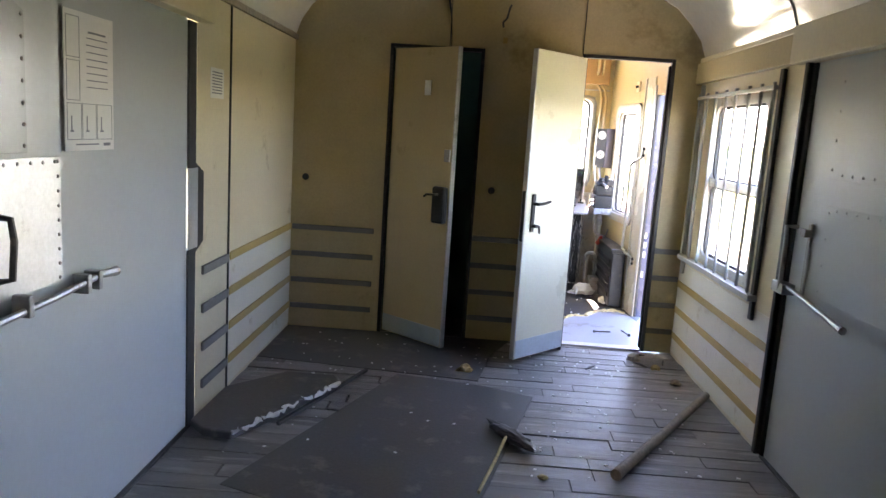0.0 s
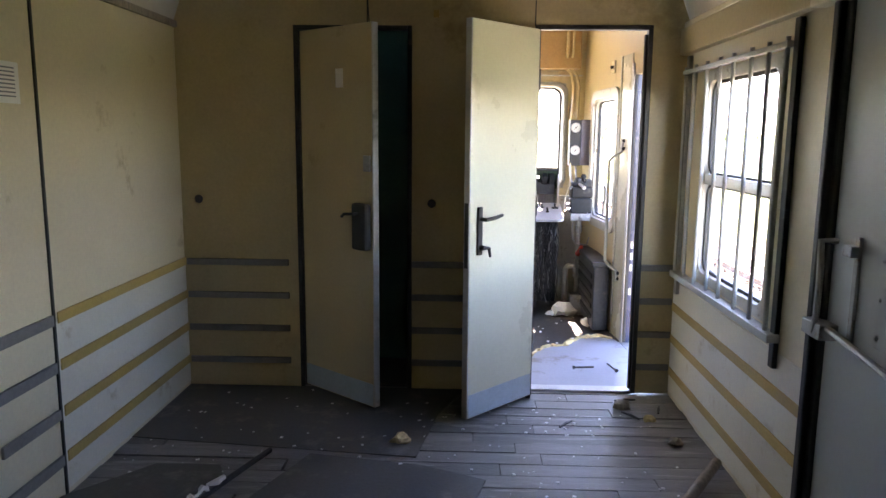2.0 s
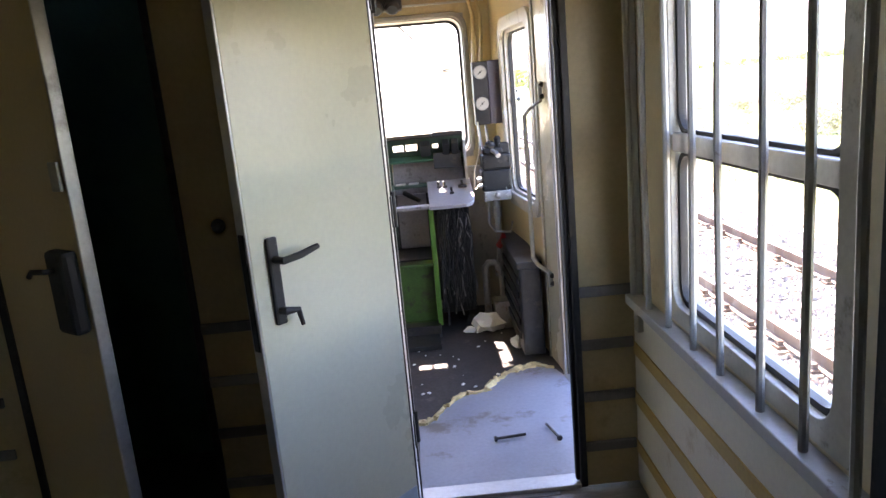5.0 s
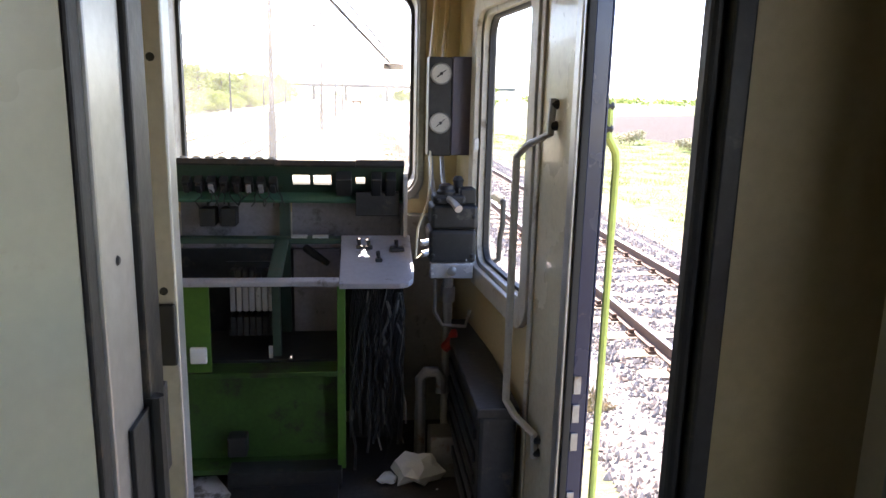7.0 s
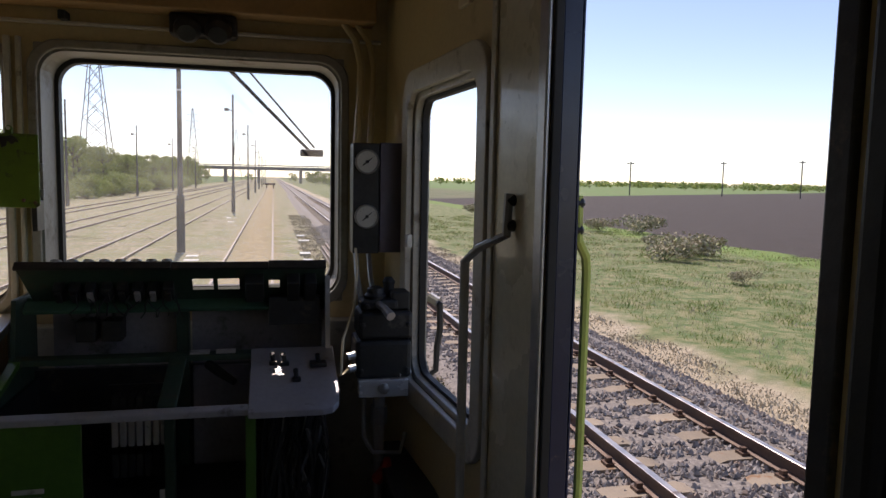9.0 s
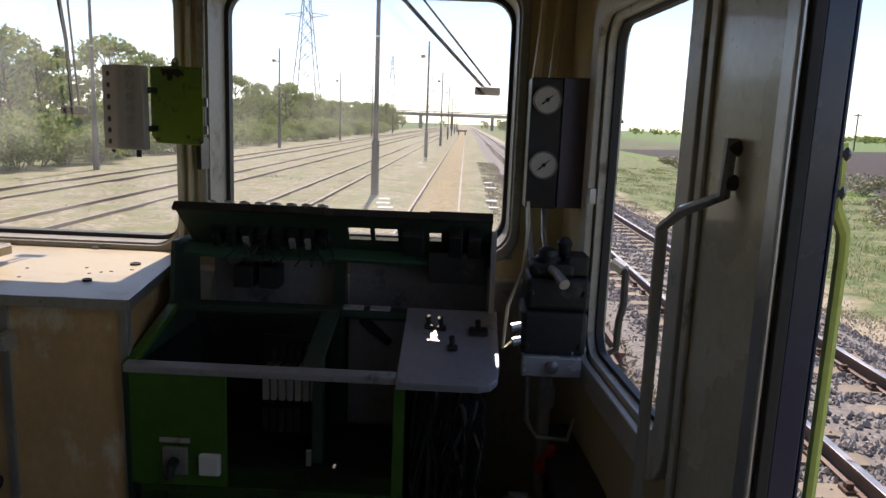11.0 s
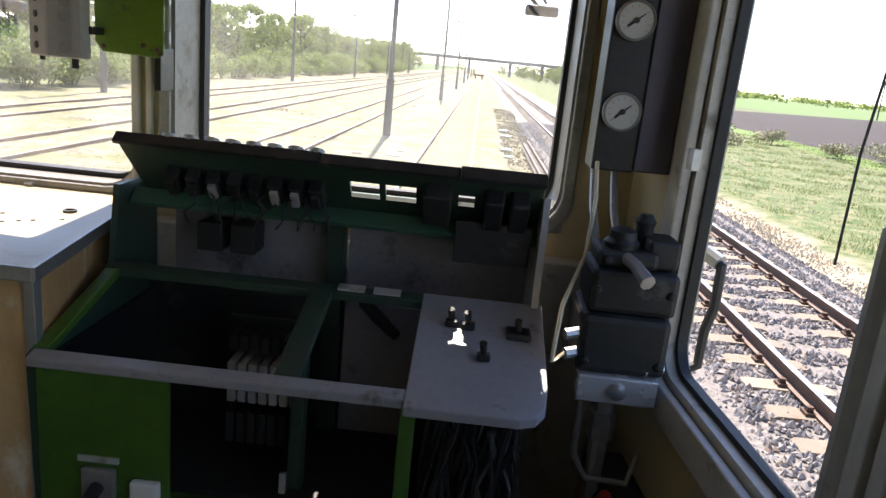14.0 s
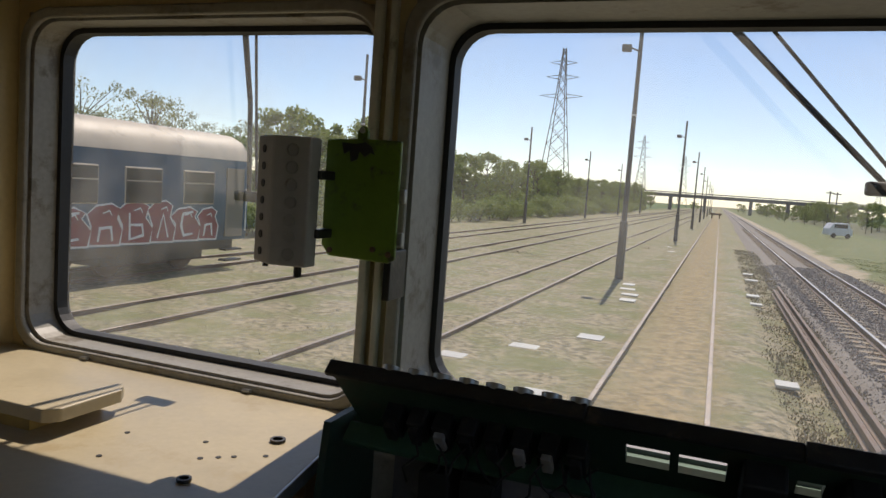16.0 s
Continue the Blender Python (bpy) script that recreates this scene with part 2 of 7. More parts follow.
def sweep(bm, pts, r, n=8, ends=True, flat=1.0):
    """A tube along a line of points; r may be one radius or one per point."""
    pts = [Vector(p) for p in pts]
    rr = r if isinstance(r, (list, tuple)) else [r] * len(pts)
    rings, up = [], None
    for i, p in enumerate(pts):
        d = (pts[min(i + 1, len(pts) - 1)] - pts[max(i - 1, 0)]).normalized()
        if up is None:
            up = d.orthogonal().normalized()
        up = (up - d * up.dot(d)).normalized()
        s = d.cross(up)
        rings.append([bm.verts.new(p + rr[i] * (math.cos(a) * up + flat * math.sin(a) * s)) for a in [2 * math.pi * k / n for k in range(n)]])
    for a, b in zip(rings, rings[1:]):
        for k in range(n):
            bm.faces.new((a[k], a[(k + 1) % n], b[(k + 1) % n], b[k]))
    if ends:
        bm.faces.new(rings[0][::-1])
        bm.faces.new(rings[-1])
    return bm


def rod(*args, **kw):
    return sweep(bmesh.new(), *args, **kw)


def rounded(x0, x1, z0, z1, r, k=6):
    out = []
    for cx, cz, a0 in ((x1 - r, z1 - r, 0), (x0 + r, z1 - r, 90), (x0 + r, z0 + r, 180), (x1 - r, z0 + r, 270)):
        out += [(cx + r * math.cos(radians(a0 + 90 * i / k)), cz + r * math.sin(radians(a0 + 90 * i / k))) for i in range(k + 1)]
    return out


def ring(bm, inner, outer, y0, y1, m=None):
    """A frame between two outlines of equal count, from y0 to y1."""
    ls = [[bm.verts.new((x, y, z)) for x, z in o] for o in (inner, outer) for y in (y0, y1)]
    n = len(inner)
    for a, b in ((0, 1), (1, 3), (3, 2), (2, 0)):
        for i in range(n):
            j = (i + 1) % n
            bm.faces.new((ls[a][i], ls[a][j], ls[b][j], ls[b][i]))
    if m is not None:
        bmesh.ops.transform(bm, matrix=m, verts=[v for l in ls for v in l])
    return bm


def slab(bm, outline, y0, y1, m=None):
    """A flat plate of any outline (x, z), from y0 to y1."""
    a, b = [bm.verts.new((x, y0, z)) for x, z in outline], [bm.verts.new((x, y1, z)) for x, z in outline]
    bm.faces.new(a[::-1])
    bm.faces.new(b)
    for i in range(len(a)):
        j = (i + 1) % len(a)
        bm.faces.new((a[i], a[j], b[j], b[i]))
    if m is not None:
        bmesh.ops.transform(bm, matrix=m, verts=a + b)
    return bm


def wall_sheet(bm, x0, x1, z0, z1, holes, y0, y1, m=None):
    """A wall in pieces round rectangular holes (x0, x1, z0, z1), none of which overlap in x."""
    x = x0
    for a, b, c, d in sorted(holes):
        if a > x:
            box(bm, x, a, y0, y1, z0, z1, m)
        if c > z0:
            box(bm, a, b, y0, y1, z0, c, m)
        if d < z1:
            box(bm, a, b, y0, y1, d, z1, m)
        x = b
    if x < x1:
        box(bm, x, x1, y0, y1, z0, z1, m)
    return bm


def lathe(bm, profile, centre, axis, n=20):
    """A turned solid: profile of (radius, distance along axis)."""
    axis = Vector(axis).normalized()
    u = axis.orthogonal().normalized()
    v = axis.cross(u)
    c = Vector(centre)
    rings = [[bm.verts.new(c + axis * d + r * (math.cos(2 * math.pi * k / n) * u + math.sin(2 * math.pi * k / n) * v)) for k in range(n)] for r, d in profile]
    for a, b in zip(rings, rings[1:]):
        for k in range(n):
            bm.faces.new((a[k], a[(k + 1) % n], b[(k + 1) % n], b[k]))
    bm.faces.new(rings[0][::-1])
    bm.faces.new(rings[-1])
    return bm


def turned(*args, **kw):
    return lathe(bmesh.new(), *args, **kw)


# turns a plan drawn along x (facing -y) so that it lies along a side wall
def on_right(x):
    return Matrix(((0, 1, 0, x), (1, 0, 0, 0), (0, 0, 1, 0), (0, 0, 0, 1)))


def on_left(x):
    return Matrix(((0, -1, 0, x), (1, 0, 0, 0), (0, 0, 1, 0), (0, 0, 0, 1)))


SLOPE = -0.087
CAB_R = Matrix(((SLOPE, 1, 0, 1.414 - SLOPE * 5.9), (1, 0, 0, 0), (0, 0, 1, 0), (0, 0, 0, 1)))
CAB_L = Matrix(((-SLOPE, -1, 0, -1.384 + SLOPE * 5.9), (1, 0, 0, 0), (0, 0, 1, 0), (0, 0, 0, 1)))

# ---- the luggage room ----
XL, XR, PY, REAR = -1.36, 1.395, 5.70, -1.6
ARCH = [(-1.36, 2.04), (-1.32, 2.15), (-1.25, 2.25), (-1.15, 2.35), (-1.0, 2.425), (-0.75, 2.465), (-0.4, 2.48), (0.02, 2.485), (0.44, 2.48), (0.79, 2.465),
        (1.03, 2.425), (1.18, 2.35), (1.28, 2.25), (1.355, 2.15), (1.395, 2.04)]

floor = tagged(part("floor", boxes((XL - 0.1, XR + 0.1, REAR, PY + 0.06, -0.09, -0.022)), M_DARK), "dark wooden floor of the luggage room", "floor", kind="structure")

# left wall: pale panels, a sliding door opening, ochre and rubber stripes
wall_left = tagged(part("wall_left", wall_sheet(bmesh.new(), REAR, PY, -0.02, 2.04, [(2.3, 3.95, -0.02, 1.87)], -0.06, 0.0, on_left(XL - 0.0) @ Matrix.Diagonal((1, -1, 1, 1))), M_CREAM),
                   "cream laminate side wall with ochre stripes", "wall", kind="structure")
STRIPES = (0.733, 0.543, 0.352, 0.162)
part("panel", boxes((XL, XL + 0.004, 4.40, PY - 0.002, 0.02, 0.72)), M_PALE, wall_left, "pale lower panel")
for z in STRIPES:
    part("stripe", boxes((XL + 0.004, XL + 0.010, 4.41, PY - 0.004, z - 0.028, z + 0.018)), M_STRIPE, wall_left, "ochre stripe", bevel=0.002)
    part("rub_strip", boxes((XL, XL + 0.014, 4.02, 4.375, z - 0.03, z + 0.015)), M_RUBBERSTRIP, wall_left, "grey rubber rub strip", bevel=0.004)
for y in (4.388,):
    part("seam", boxes((XL, XL + 0.008, y - 0.006, y + 0.006, 0.0, 2.03)), M_BLACK, wall_left, "dark panel seam")
part("cornice", boxes((XL, XL + 0.022, 4.0, PY, 2.005, 2.04)), M_OLDWOOD, wall_left, "brown cornice strip", bevel=0.004)

# right wall with the barred window and a sliding door opening
WIN = (4.46, 5.37, 0.74, 1.76)
wall_right = tagged(part("wall_right", wall_sheet(bmesh.new(), REAR, PY, -0.02, 2.04, [(-0.30, 0.20, 0.85, 1.70), (2.3, 4.06, -0.02, 1.86), WIN], 0.0, 0.07, on_right(XR)), M_CREAM),
                    "cream side wall with ochre stripes and a barred window", "wall", kind="structure")
part("panel", boxes((XR - 0.004, XR, 4.10, PY - 0.002, 0.02, 0.66)), M_PALE, wall_right, "pale lower panel")
for z in (0.535, 0.352, 0.165):
    part("stripe", boxes((XR - 0.010, XR - 0.004, 4.11, PY - 0.004, z - 0.045, z)), M_STRIPE, wall_right, "ochre stripe", bevel=0.002)
part("cornice", boxes((XR - 0.03, XR, 4.24, PY, 2.01, 2.04)), M_CREAM, wall_right, "cornice strip", bevel=0.006)
part("header", boxes((XR - 0.045, XR, 4.2, PY, 1.87, 2.005)), M_BEIGE, wall_right, "beige band above the window", bevel=0.005)

wall_rear = tagged(part("wall_rear", boxes((XL, XR, REAR - 0.06, REAR, -0.02, 2.5)), M_BEIGE), "plain beige end wall", "wall", kind="structure")


# partition with two doorways, rounded top
def partition():
    bm = bmesh.new()
    wall_sheet(bm, XL, XR, 0.0, 2.04, [(-0.69, -0.09, 0.0, 2.0), (0.606, 1.185, 0.0, 2.005)], PY, PY + 0.035)
    slab(bm, [(x, z) for x, z in ARCH], PY, PY + 0.035)
    return bm


M_DOORBEIGE = mat("beige_door_laminate", (0.52, 0.42, 0.24), 0.36, var=0.08, scale=1.5, bump=0.03, wear=(0.36, 0.27, 0.14), amount=0.12, wscale=2.0)
wall_partition = tagged(part("wall_partition", partition(), M_BEIGE), "beige partition wall with two narrow doorways", "wall", kind="structure")
for a, b in ((-1.345, -0.765), (-0.07, 0.56), (1.205, 1.385)):
    for z in STRIPES:
        part("rub_strip", boxes((a, b, PY - 0.014, PY, z - 0.025, z + 0.012)), M_RUBBERSTRIP, wall_partition, "grey rubber rub strip", bevel=0.004)
for x in (-0.31, 0.585):
    part("seam", boxes((x - 0.003, x + 0.003, PY - 0.003, PY, 2.02, 2.46)), M_DARK, wall_partition, "panel seam")
for a, b, z in ((-0.69, -0.09, 2.0), (0.606, 1.185, 2.005)):
    f = bmesh.new()
    box(f, a - 0.02, a + 0.004, PY - 0.01, PY + 0.04, 0, z + 0.02), box(f, b - 0.004, b + 0.02, PY - 0.01, PY + 0.04, 0, z + 0.02)
    box(f, a + 0.004, b - 0.004, PY - 0.01, PY + 0.04, z - 0.004, z + 0.02)
    part("door_frame", f, M_DARK, wall_partition, "thin metal door frame", bevel=0.003)
part("jamb_strip", boxes((0.575, 0.604, 5.600, PY - 0.012, 0.0, 2.0)), M_ALU, wall_partition, "aluminium hinge strip with screws", bevel=0.003)
part("jamb_strip", boxes((0.575, 0.602, 5.572, 5.598, 0.0, 2.0)), M_BLACK, wall_partition, "black rubber hinge gasket", bevel=0.003)
for k in range(7):
    part("screw", turned([(0.005, 0), (0.003, 0.002)], (0.604, 5.64, 0.2 + 0.27 * k), (1, 0, 0), n=8), M_DARK, wall_partition)
part("rubber_seal", boxes((1.165, 1.181, PY + 0.005, PY + 0.03, 0.02, 1.98)), M_BLACK, wall_partition, "black rubber door seal", bevel=0.006)


def ceiling_mesh():
    bm = bmesh.new()
    for x0, x1, y0, y1 in ((-9, 9, REAR, 4.10), (-9, -0.48, 4.10, PY), (0.47, 9, 4.10, PY)):
        pts = []
        for (xa, za), (xb, zb) in zip(ARCH, ARCH[1:]):
            for k in range(3):
                t = k / 3
                pts.append((xa + t * (xb - xa), za + t * (zb - za)))
        pts.append(ARCH[-1])
        pts = [p for p in pts if x0 <= p[0] <= x1]

        def z_at(x):
            for (xa, za), (xb, zb) in zip(ARCH, ARCH[1:]):
                if xa <= x <= xb:
                    return za + (zb - za) * (x - xa) / (xb - xa)
        if x0 > -5:
            pts.insert(0, (x0, z_at(x0)))
        if x1 < 5:
            pts.append((x1, z_at(x1)))
        ny = 24
        rows = [[[bm.verts.new((x, y0 + (y1 - y0) * j / ny, z + h)) for x, z in pts] for j in range(ny + 1)] for h in (0, 0.03)]
        for side in rows:
            for j in range(ny):
                for i in range(len(pts) - 1):
                    bm.faces.new((side[j][i], side[j][i + 1], side[j + 1][i + 1], side[j + 1][i]))
        for j in range(ny):
            for i in (0, -1):
                bm.faces.new((rows[0][j][i], rows[0][j + 1][i], rows[1][j + 1][i], rows[1][j][i]))
        for j in (0, -1):
            for i in range(len(pts) - 1):
                bm.faces.new((rows[0][j][i], rows[0][j][i + 1], rows[1][j][i + 1], rows[1][j][i]))
    for v in bm.verts:
        v.co.z += 0.006 * noise.noise(v.co * 2.1) * (1.6 if v.co.x > 0.5 else 0.8)
    return bm


ceiling = tagged(part("ceiling", ceiling_mesh(), M_CEIL, smooth=True), "glossy cream vaulted ceiling with an open hatch", "ceiling", kind="structure")
for y in (4.30, 2.4):
    trim = tagged(part("trim", rod([(x, y, z - 0.004) for x, z in ARCH if abs(x) > 0.5 and x < 0] or [], 0.006, n=6), M_ALU, smooth=True), "thin ceiling joint strip", "trim", kind="structure")
    trim = tagged(part("trim", rod([(x, y, z - 0.004) for x, z in ARCH if x > 0.46], 0.006, n=6), M_ALU, smooth=True), "thin ceiling joint strip", "trim", kind="structure")
# boards added above the ceiling to block cab light from the hatch cavity
tagged(part("roof_bulkhead", boxes((XL, XR, PY, PY + 0.03, 2.49, 2.86), (XL, XR, 3.9, 3.93, 2.52, 2.86)), M_DARK), "dark boards added to keep light out of the hatch", "bulkhead", kind="structure")
roof = tagged(part("roof", boxes((XL - 0.2, XR + 0.2, REAR, 8.4, 2.86, 2.9)), M_OLDWOOD), "old insulation and roof skin", "roof", kind="structure")


# ---- windows and doors of the luggage room ----
def pane_quad(x0, x1, y, z0, z1, m=None):
    """A thin sheet of glass."""
    bm = bmesh.new()
    bm.faces.new([bm.verts.new(p) for p in ((x0, y, z0), (x1, y, z0), (x1, y, z1), (x0, y, z1))])
    if m is not None:
        bm.transform(m)
    return bm


def side_window(name, y0, y1, z0, z1, m, label):
    """A two-sash coach window in a side wall, frame, bar, panes and sill."""
    w = thing(name, (m.translation.x, (y0 + y1) / 2, z0), label, "window", kind="structure")
    fr = bmesh.new()
    ring(fr, rounded(y0 + 0.06, y1 - 0.06, z0 + 0.05, z1 - 0.05, 0.06), rounded(y0, y1, z0, z1, 0.01), -0.006, 0.07, m)
    part("window_frame", fr, M_FRAME, w, bevel=0.003)
    zm = z0 + (z1 - z0) * 0.495
    part("middle_bar", boxes((y0 + 0.06, y1 - 0.06, 0.0, 0.045, zm - 0.025, zm + 0.025), m=m), M_ALU, w, bevel=0.004)
    for a, b in ((z0 + 0.05, zm - 0.02), (zm + 0.02, z1 - 0.05)):
        g = bmesh.new()
        ring(g, rounded(y0 + 0.075, y1 - 0.075, a + 0.015, b - 0.015, 0.05), rounded(y0 + 0.058, y1 - 0.058, a, b, 0.06), 0.015, 0.035, m)
        part("gasket", g, M_BLACK, w, "black rubber gasket")
        p = part("pane", pane_quad(y0 + 0.06, y1 - 0.06, 0.025, a, b, m), M_PANE2, w, "dusty glass pane")
        p.visible_shadow = False
    return w


window_1 = side_window("window_1", *WIN, on_right(XR), "two-part coach window with worn painted frame")
# never in view: added behind the camera to let daylight into the room
window_2 = side_window("window_2", -0.30, 0.20, 0.85, 1.70, on_right(XR), "unseen two-part window added to light the luggage room")

guard = thing("window_guard", (1.36, 4.95, 0.70), "grey steel guard bars screwed before the coach window", "window guard")
part("bottom_rail", boxes((1.340, 1.391, 4.33, 5.62, 0.700, 0.732)), M_BARS, guard, bevel=0.003)
part("top_rail", boxes((1.350, 1.380, 4.38, 5.62, 1.762, 1.784)), M_BARS, guard, bevel=0.003)
for i, y in enumerate((4.40, 4.56, 4.728, 4.923, 5.089, 5.27, 5.44, 5.60)):
    part("bar", rod([(1.362, y, 0.730), (1.362 + (0.004 if i % 3 else -0.004), y + 0.003, 1.25), (1.362, y, 1.80)], 0.0095, n=8), M_BARS, guard, smooth=True)
for y in (4.36, 5.615):
    part("upright", boxes((1.372, 1.392, y - 0.02, y + 0.02, 0.60, 1.86)), M_DARK if y < 5 else M_BARS, guard, "flat upright post", bevel=0.003)


def sliding_door(name, y0, y1, x, s, label, edged=True):
    """A flat sheet-steel sliding door; s is the side that it faces (+1 towards +x)."""
    d = thing(name, (x, (y0 + y1) / 2, 0.0), label, "door", kind="structure")

    def fx(a, b):
        return tuple(sorted((x + s * a, x + s * b)))
    part("panel", boxes((*fx(-0.05, 0.0), y0, y1, 0.0, 1.88)), M_DOORBLUE, d, "pale blue-grey sheet steel panel", bevel=0.004)
    if edged:
        part("rubber_edge", boxes((*fx(-0.05, 0.012), y1 - 0.002, y1 + 0.035, 0.0, 1.86)), M_BLACK, d, "black rubber closing edge", bevel=0.006)
    return d, fx


door_1, fx = sliding_door("door_1", 2.28, 3.853, XL - 0.004, 1, "closed blue-grey steel sliding door with rivets and latch bar", False)
edge = bmesh.new()
slab(edge, [(3.85, 0.0), (3.94, 0.0), (3.94, 0.825), (4.035, 0.868), (4.035, 1.198), (3.94, 1.242), (3.94, 1.86), (3.855, 1.86), (3.855, 1.222), (3.955, 1.178), (3.955, 0.89), (3.85, 0.848)], 0.0, 0.018, on_left(XL + 0.004))
part("rubber_edge", edge, M_BLACK, door_1, "black rubber closing edge stepped round the finger recess", bevel=0.004)
part("finger_plate", boxes((XL - 0.004, XL + 0.006, 3.853, 3.958, 0.85, 1.22)), M_ALU, door_1, "bare metal plate in the recess", bevel=0.002)
part("patch_plate", boxes((*fx(0.0, 0.004), 2.3, 2.86, 0.915, 1.305)), M_ALU, door_1, "bright riveted aluminium patch", bevel=0.001)
part("patch_plate", boxes((*fx(0.0, 0.003), 2.3, 2.70, 1.32, 1.85)), M_DOORBLUE, door_1, "riveted painted upper patch", bevel=0.001)
for k in range(9):
    for y, z in ((2.845, 0.93 + 0.045 * k), (2.685, 1.34 + 0.06 * k), (2.35 + 0.06 * k, 1.29)):
        part("rivet", turned([(0.006, 0), (0.006, 0.003), (0.003, 0.006)], (fx(0.003, 0.01)[0], y, z), (1, 0, 0), n=8), M_STEEL, door_1, smooth=True)
part("latch_bar", rod([(XL + 0.03, 2.3, 0.865), (XL + 0.035, 2.75, 0.885), (XL + 0.035, 3.02, 0.905), (XL + 0.04, 3.12, 0.90)], [0.011, 0.011, 0.012, 0.018], n=8), M_STEEL, door_1, "long steel latch bar", smooth=True)
for y in (2.62, 2.93, 3.0):
    part("latch_guide", boxes((*fx(0.0, 0.055), y - 0.012, y + 0.012, 0.86, 0.925)), M_STEEL, door_1, bevel=0.004)
part("pull_handle", rod( [(XL, 2.545, 1.155), (XL + 0.045, 2.545, 1.15), (XL + 0.05, 2.55, 1.09), (XL + 0.045, 2.545, 0.985), (XL, 2.545, 0.975)], 0.010, n=8), M_DARK, door_1, "dark pull handle", smooth=True)

door_2, fx = sliding_door("door_2", 2.28, 4.03, XR + 0.004, -1, "closed grey-green steel sliding door with handle and latch")
for x0, y0, y1, z0, z1 in ((0.003, 2.4, 3.80, 1.36, 1.80), (0.004, 2.5, 3.78, 0.86, 1.25)):
    part("patch_plate", boxes((*fx(0.0, x0), y0, y1, z0, z1)), M_DOORBLUE, door_2, "riveted sheet metal patch", bevel=0.001)
for k in range(7):
    for y, z in ((3.77, 1.40 + 0.12 * (k % 4)), (3.74, 0.89 + 0.11 * (k % 4)), (3.2 + 0.08 * k, 1.235), (3.2 + 0.08 * k, 1.38)):
        part("rivet", turned([(0.006, 0), (0.006, 0.003), (0.003, 0.006)], (fx(0.003, 0.01)[1], y, z), (-1, 0, 0), n=8), M_DOORBLUE, door_2, smooth=True)
part("pull_handle", rod([(XR, 4.0, 1.13), (XR - 0.05, 4.0, 1.13), (XR - 0.055, 3.98, 1.03), (XR - 0.055, 3.98, 0.90), (XR - 0.05, 4.0, 0.84), (XR, 4.0, 0.84)], 0.011, n=8), M_STEEL, door_2, "bent steel pull handle", smooth=True)
part("lock_bracket", boxes((*fx(0.0, 0.012), 3.86, 3.885, 0.84, 1.16), (*fx(0.012, 0.04), 3.85, 3.90, 1.10, 1.135), (*fx(0.0, 0.06), 3.95, 4.07, 0.82, 0.87)), M_STEEL, door_2, "steel lock bracket", bevel=0.004)
part("latch_bar", rod([(XR - 0.03, 3.95, 0.86), (XR - 0.035, 3.6, 0.82), (XR - 0.04, 3.42, 0.80)], [0.011, 0.011, 0.017], n=8), M_STEEL, door_2, "steel latch bar", smooth=True)
post = tagged(part("door_post", boxes((XR - 0.03, XR + 0.0, 4.062, 4.10, 0.0, 1.87)), M_BLACK, bevel=0.008), "black rubber-edged door post", "door post", kind="structure")
# strips added to shut out daylight leaking under both sliding doors
for nm, x0, x1 in (("door_sill", XL - 0.065, XL + 0.014), ("door_sill", XR - 0.014, XR + 0.065)):
    tagged(part(nm, boxes((x0, x1, 2.1, 4.04, -0.03, 0.008)), M_DARK, bevel=0.003), "dark strip added to stop light under the sliding door", "door sill", kind="structure")
for nm, a, b, x0, x1 in (("door_track_cover", 2.0, 3.985, XL, XL + 0.07), ("door_track_cover", 2.0, 4.2, XR - 0.06, XR)):
    tagged(part(nm, boxes((x0, x1, a, b, 1.862, 2.035)), M_CREAM, bevel=0.006), "cream cover over the sliding door track", "trim", kind="structure")


def leaf(name, hinge, free, h, label, face):
    """A thin hinged door leaf from hinge to free edge (plan points)."""
    h0, f0 = Vector((*hinge, 0)), Vector((*free, 0))
    d = (f0 - h0)
    w = d.length
    d.normalize()
    nrm = Vector((-d.y, d.x, 0))
    if nrm.y > 0:
        nrm = -nrm
    m = Matrix(((d.x, nrm.x, 0, h0.x), (d.y, nrm.y, 0, h0.y), (0, 0, 1, 0), (0, 0, 0, 1)))
    t = thing(name, hinge + (0.0,), label, "door", kind="structure", m=m)

    def add(nm, mtl, *dims, lab="", bev=0.003):
        return part(nm, boxes(*dims), mtl, t, lab, bevel=bev, local=True)
    add("panel", face, (0.004, w - 0.004, -0.036, 0.0, 0.025, h), lab="laminate panel")
    add("edge_strip", M_ALU, (w - 0.004, w + 0.004, -0.037, 0.001, 0.025, h), lab="bare aluminium edge")
    add("edge_strip", M_DARK, (-0.002, 0.004, -0.037, 0.001, 0.025, h), lab="dark hinge edge")
    add("kick_plate", M_KICK, (0.01, w - 0.006, 0.0, 0.003, 0.03, 0.15), lab="pale blue kick plate", bev=0.001)
    return t, m, w, add


door_3, m3, w3, add3 = leaf("door_3", (-0.675, PY - 0.02), (-0.236, 5.325), 1.985, "half-open beige lavatory door with black lock", M_DOORBEIGE)
add3("lock_box", M_BLACK, (w3 - 0.115, w3 - 0.008, 0.0, 0.05, 0.86, 1.10), lab="black lock case", bev=0.015)
part("handle", rod([(w3 - 0.06, 0.05, 1.05), (w3 - 0.06, 0.075, 1.05), (w3 - 0.13, 0.08, 1.045), (w3 - 0.15, 0.08, 1.03)], 0.008, n=8), M_BLACK, door_3, "black lever handle", smooth=True, local=True)
add3("indicator", M_STEEL, (w3 - 0.06, w3 - 0.012, 0.0, 0.012, 1.26, 1.34), lab="engaged indicator plate")
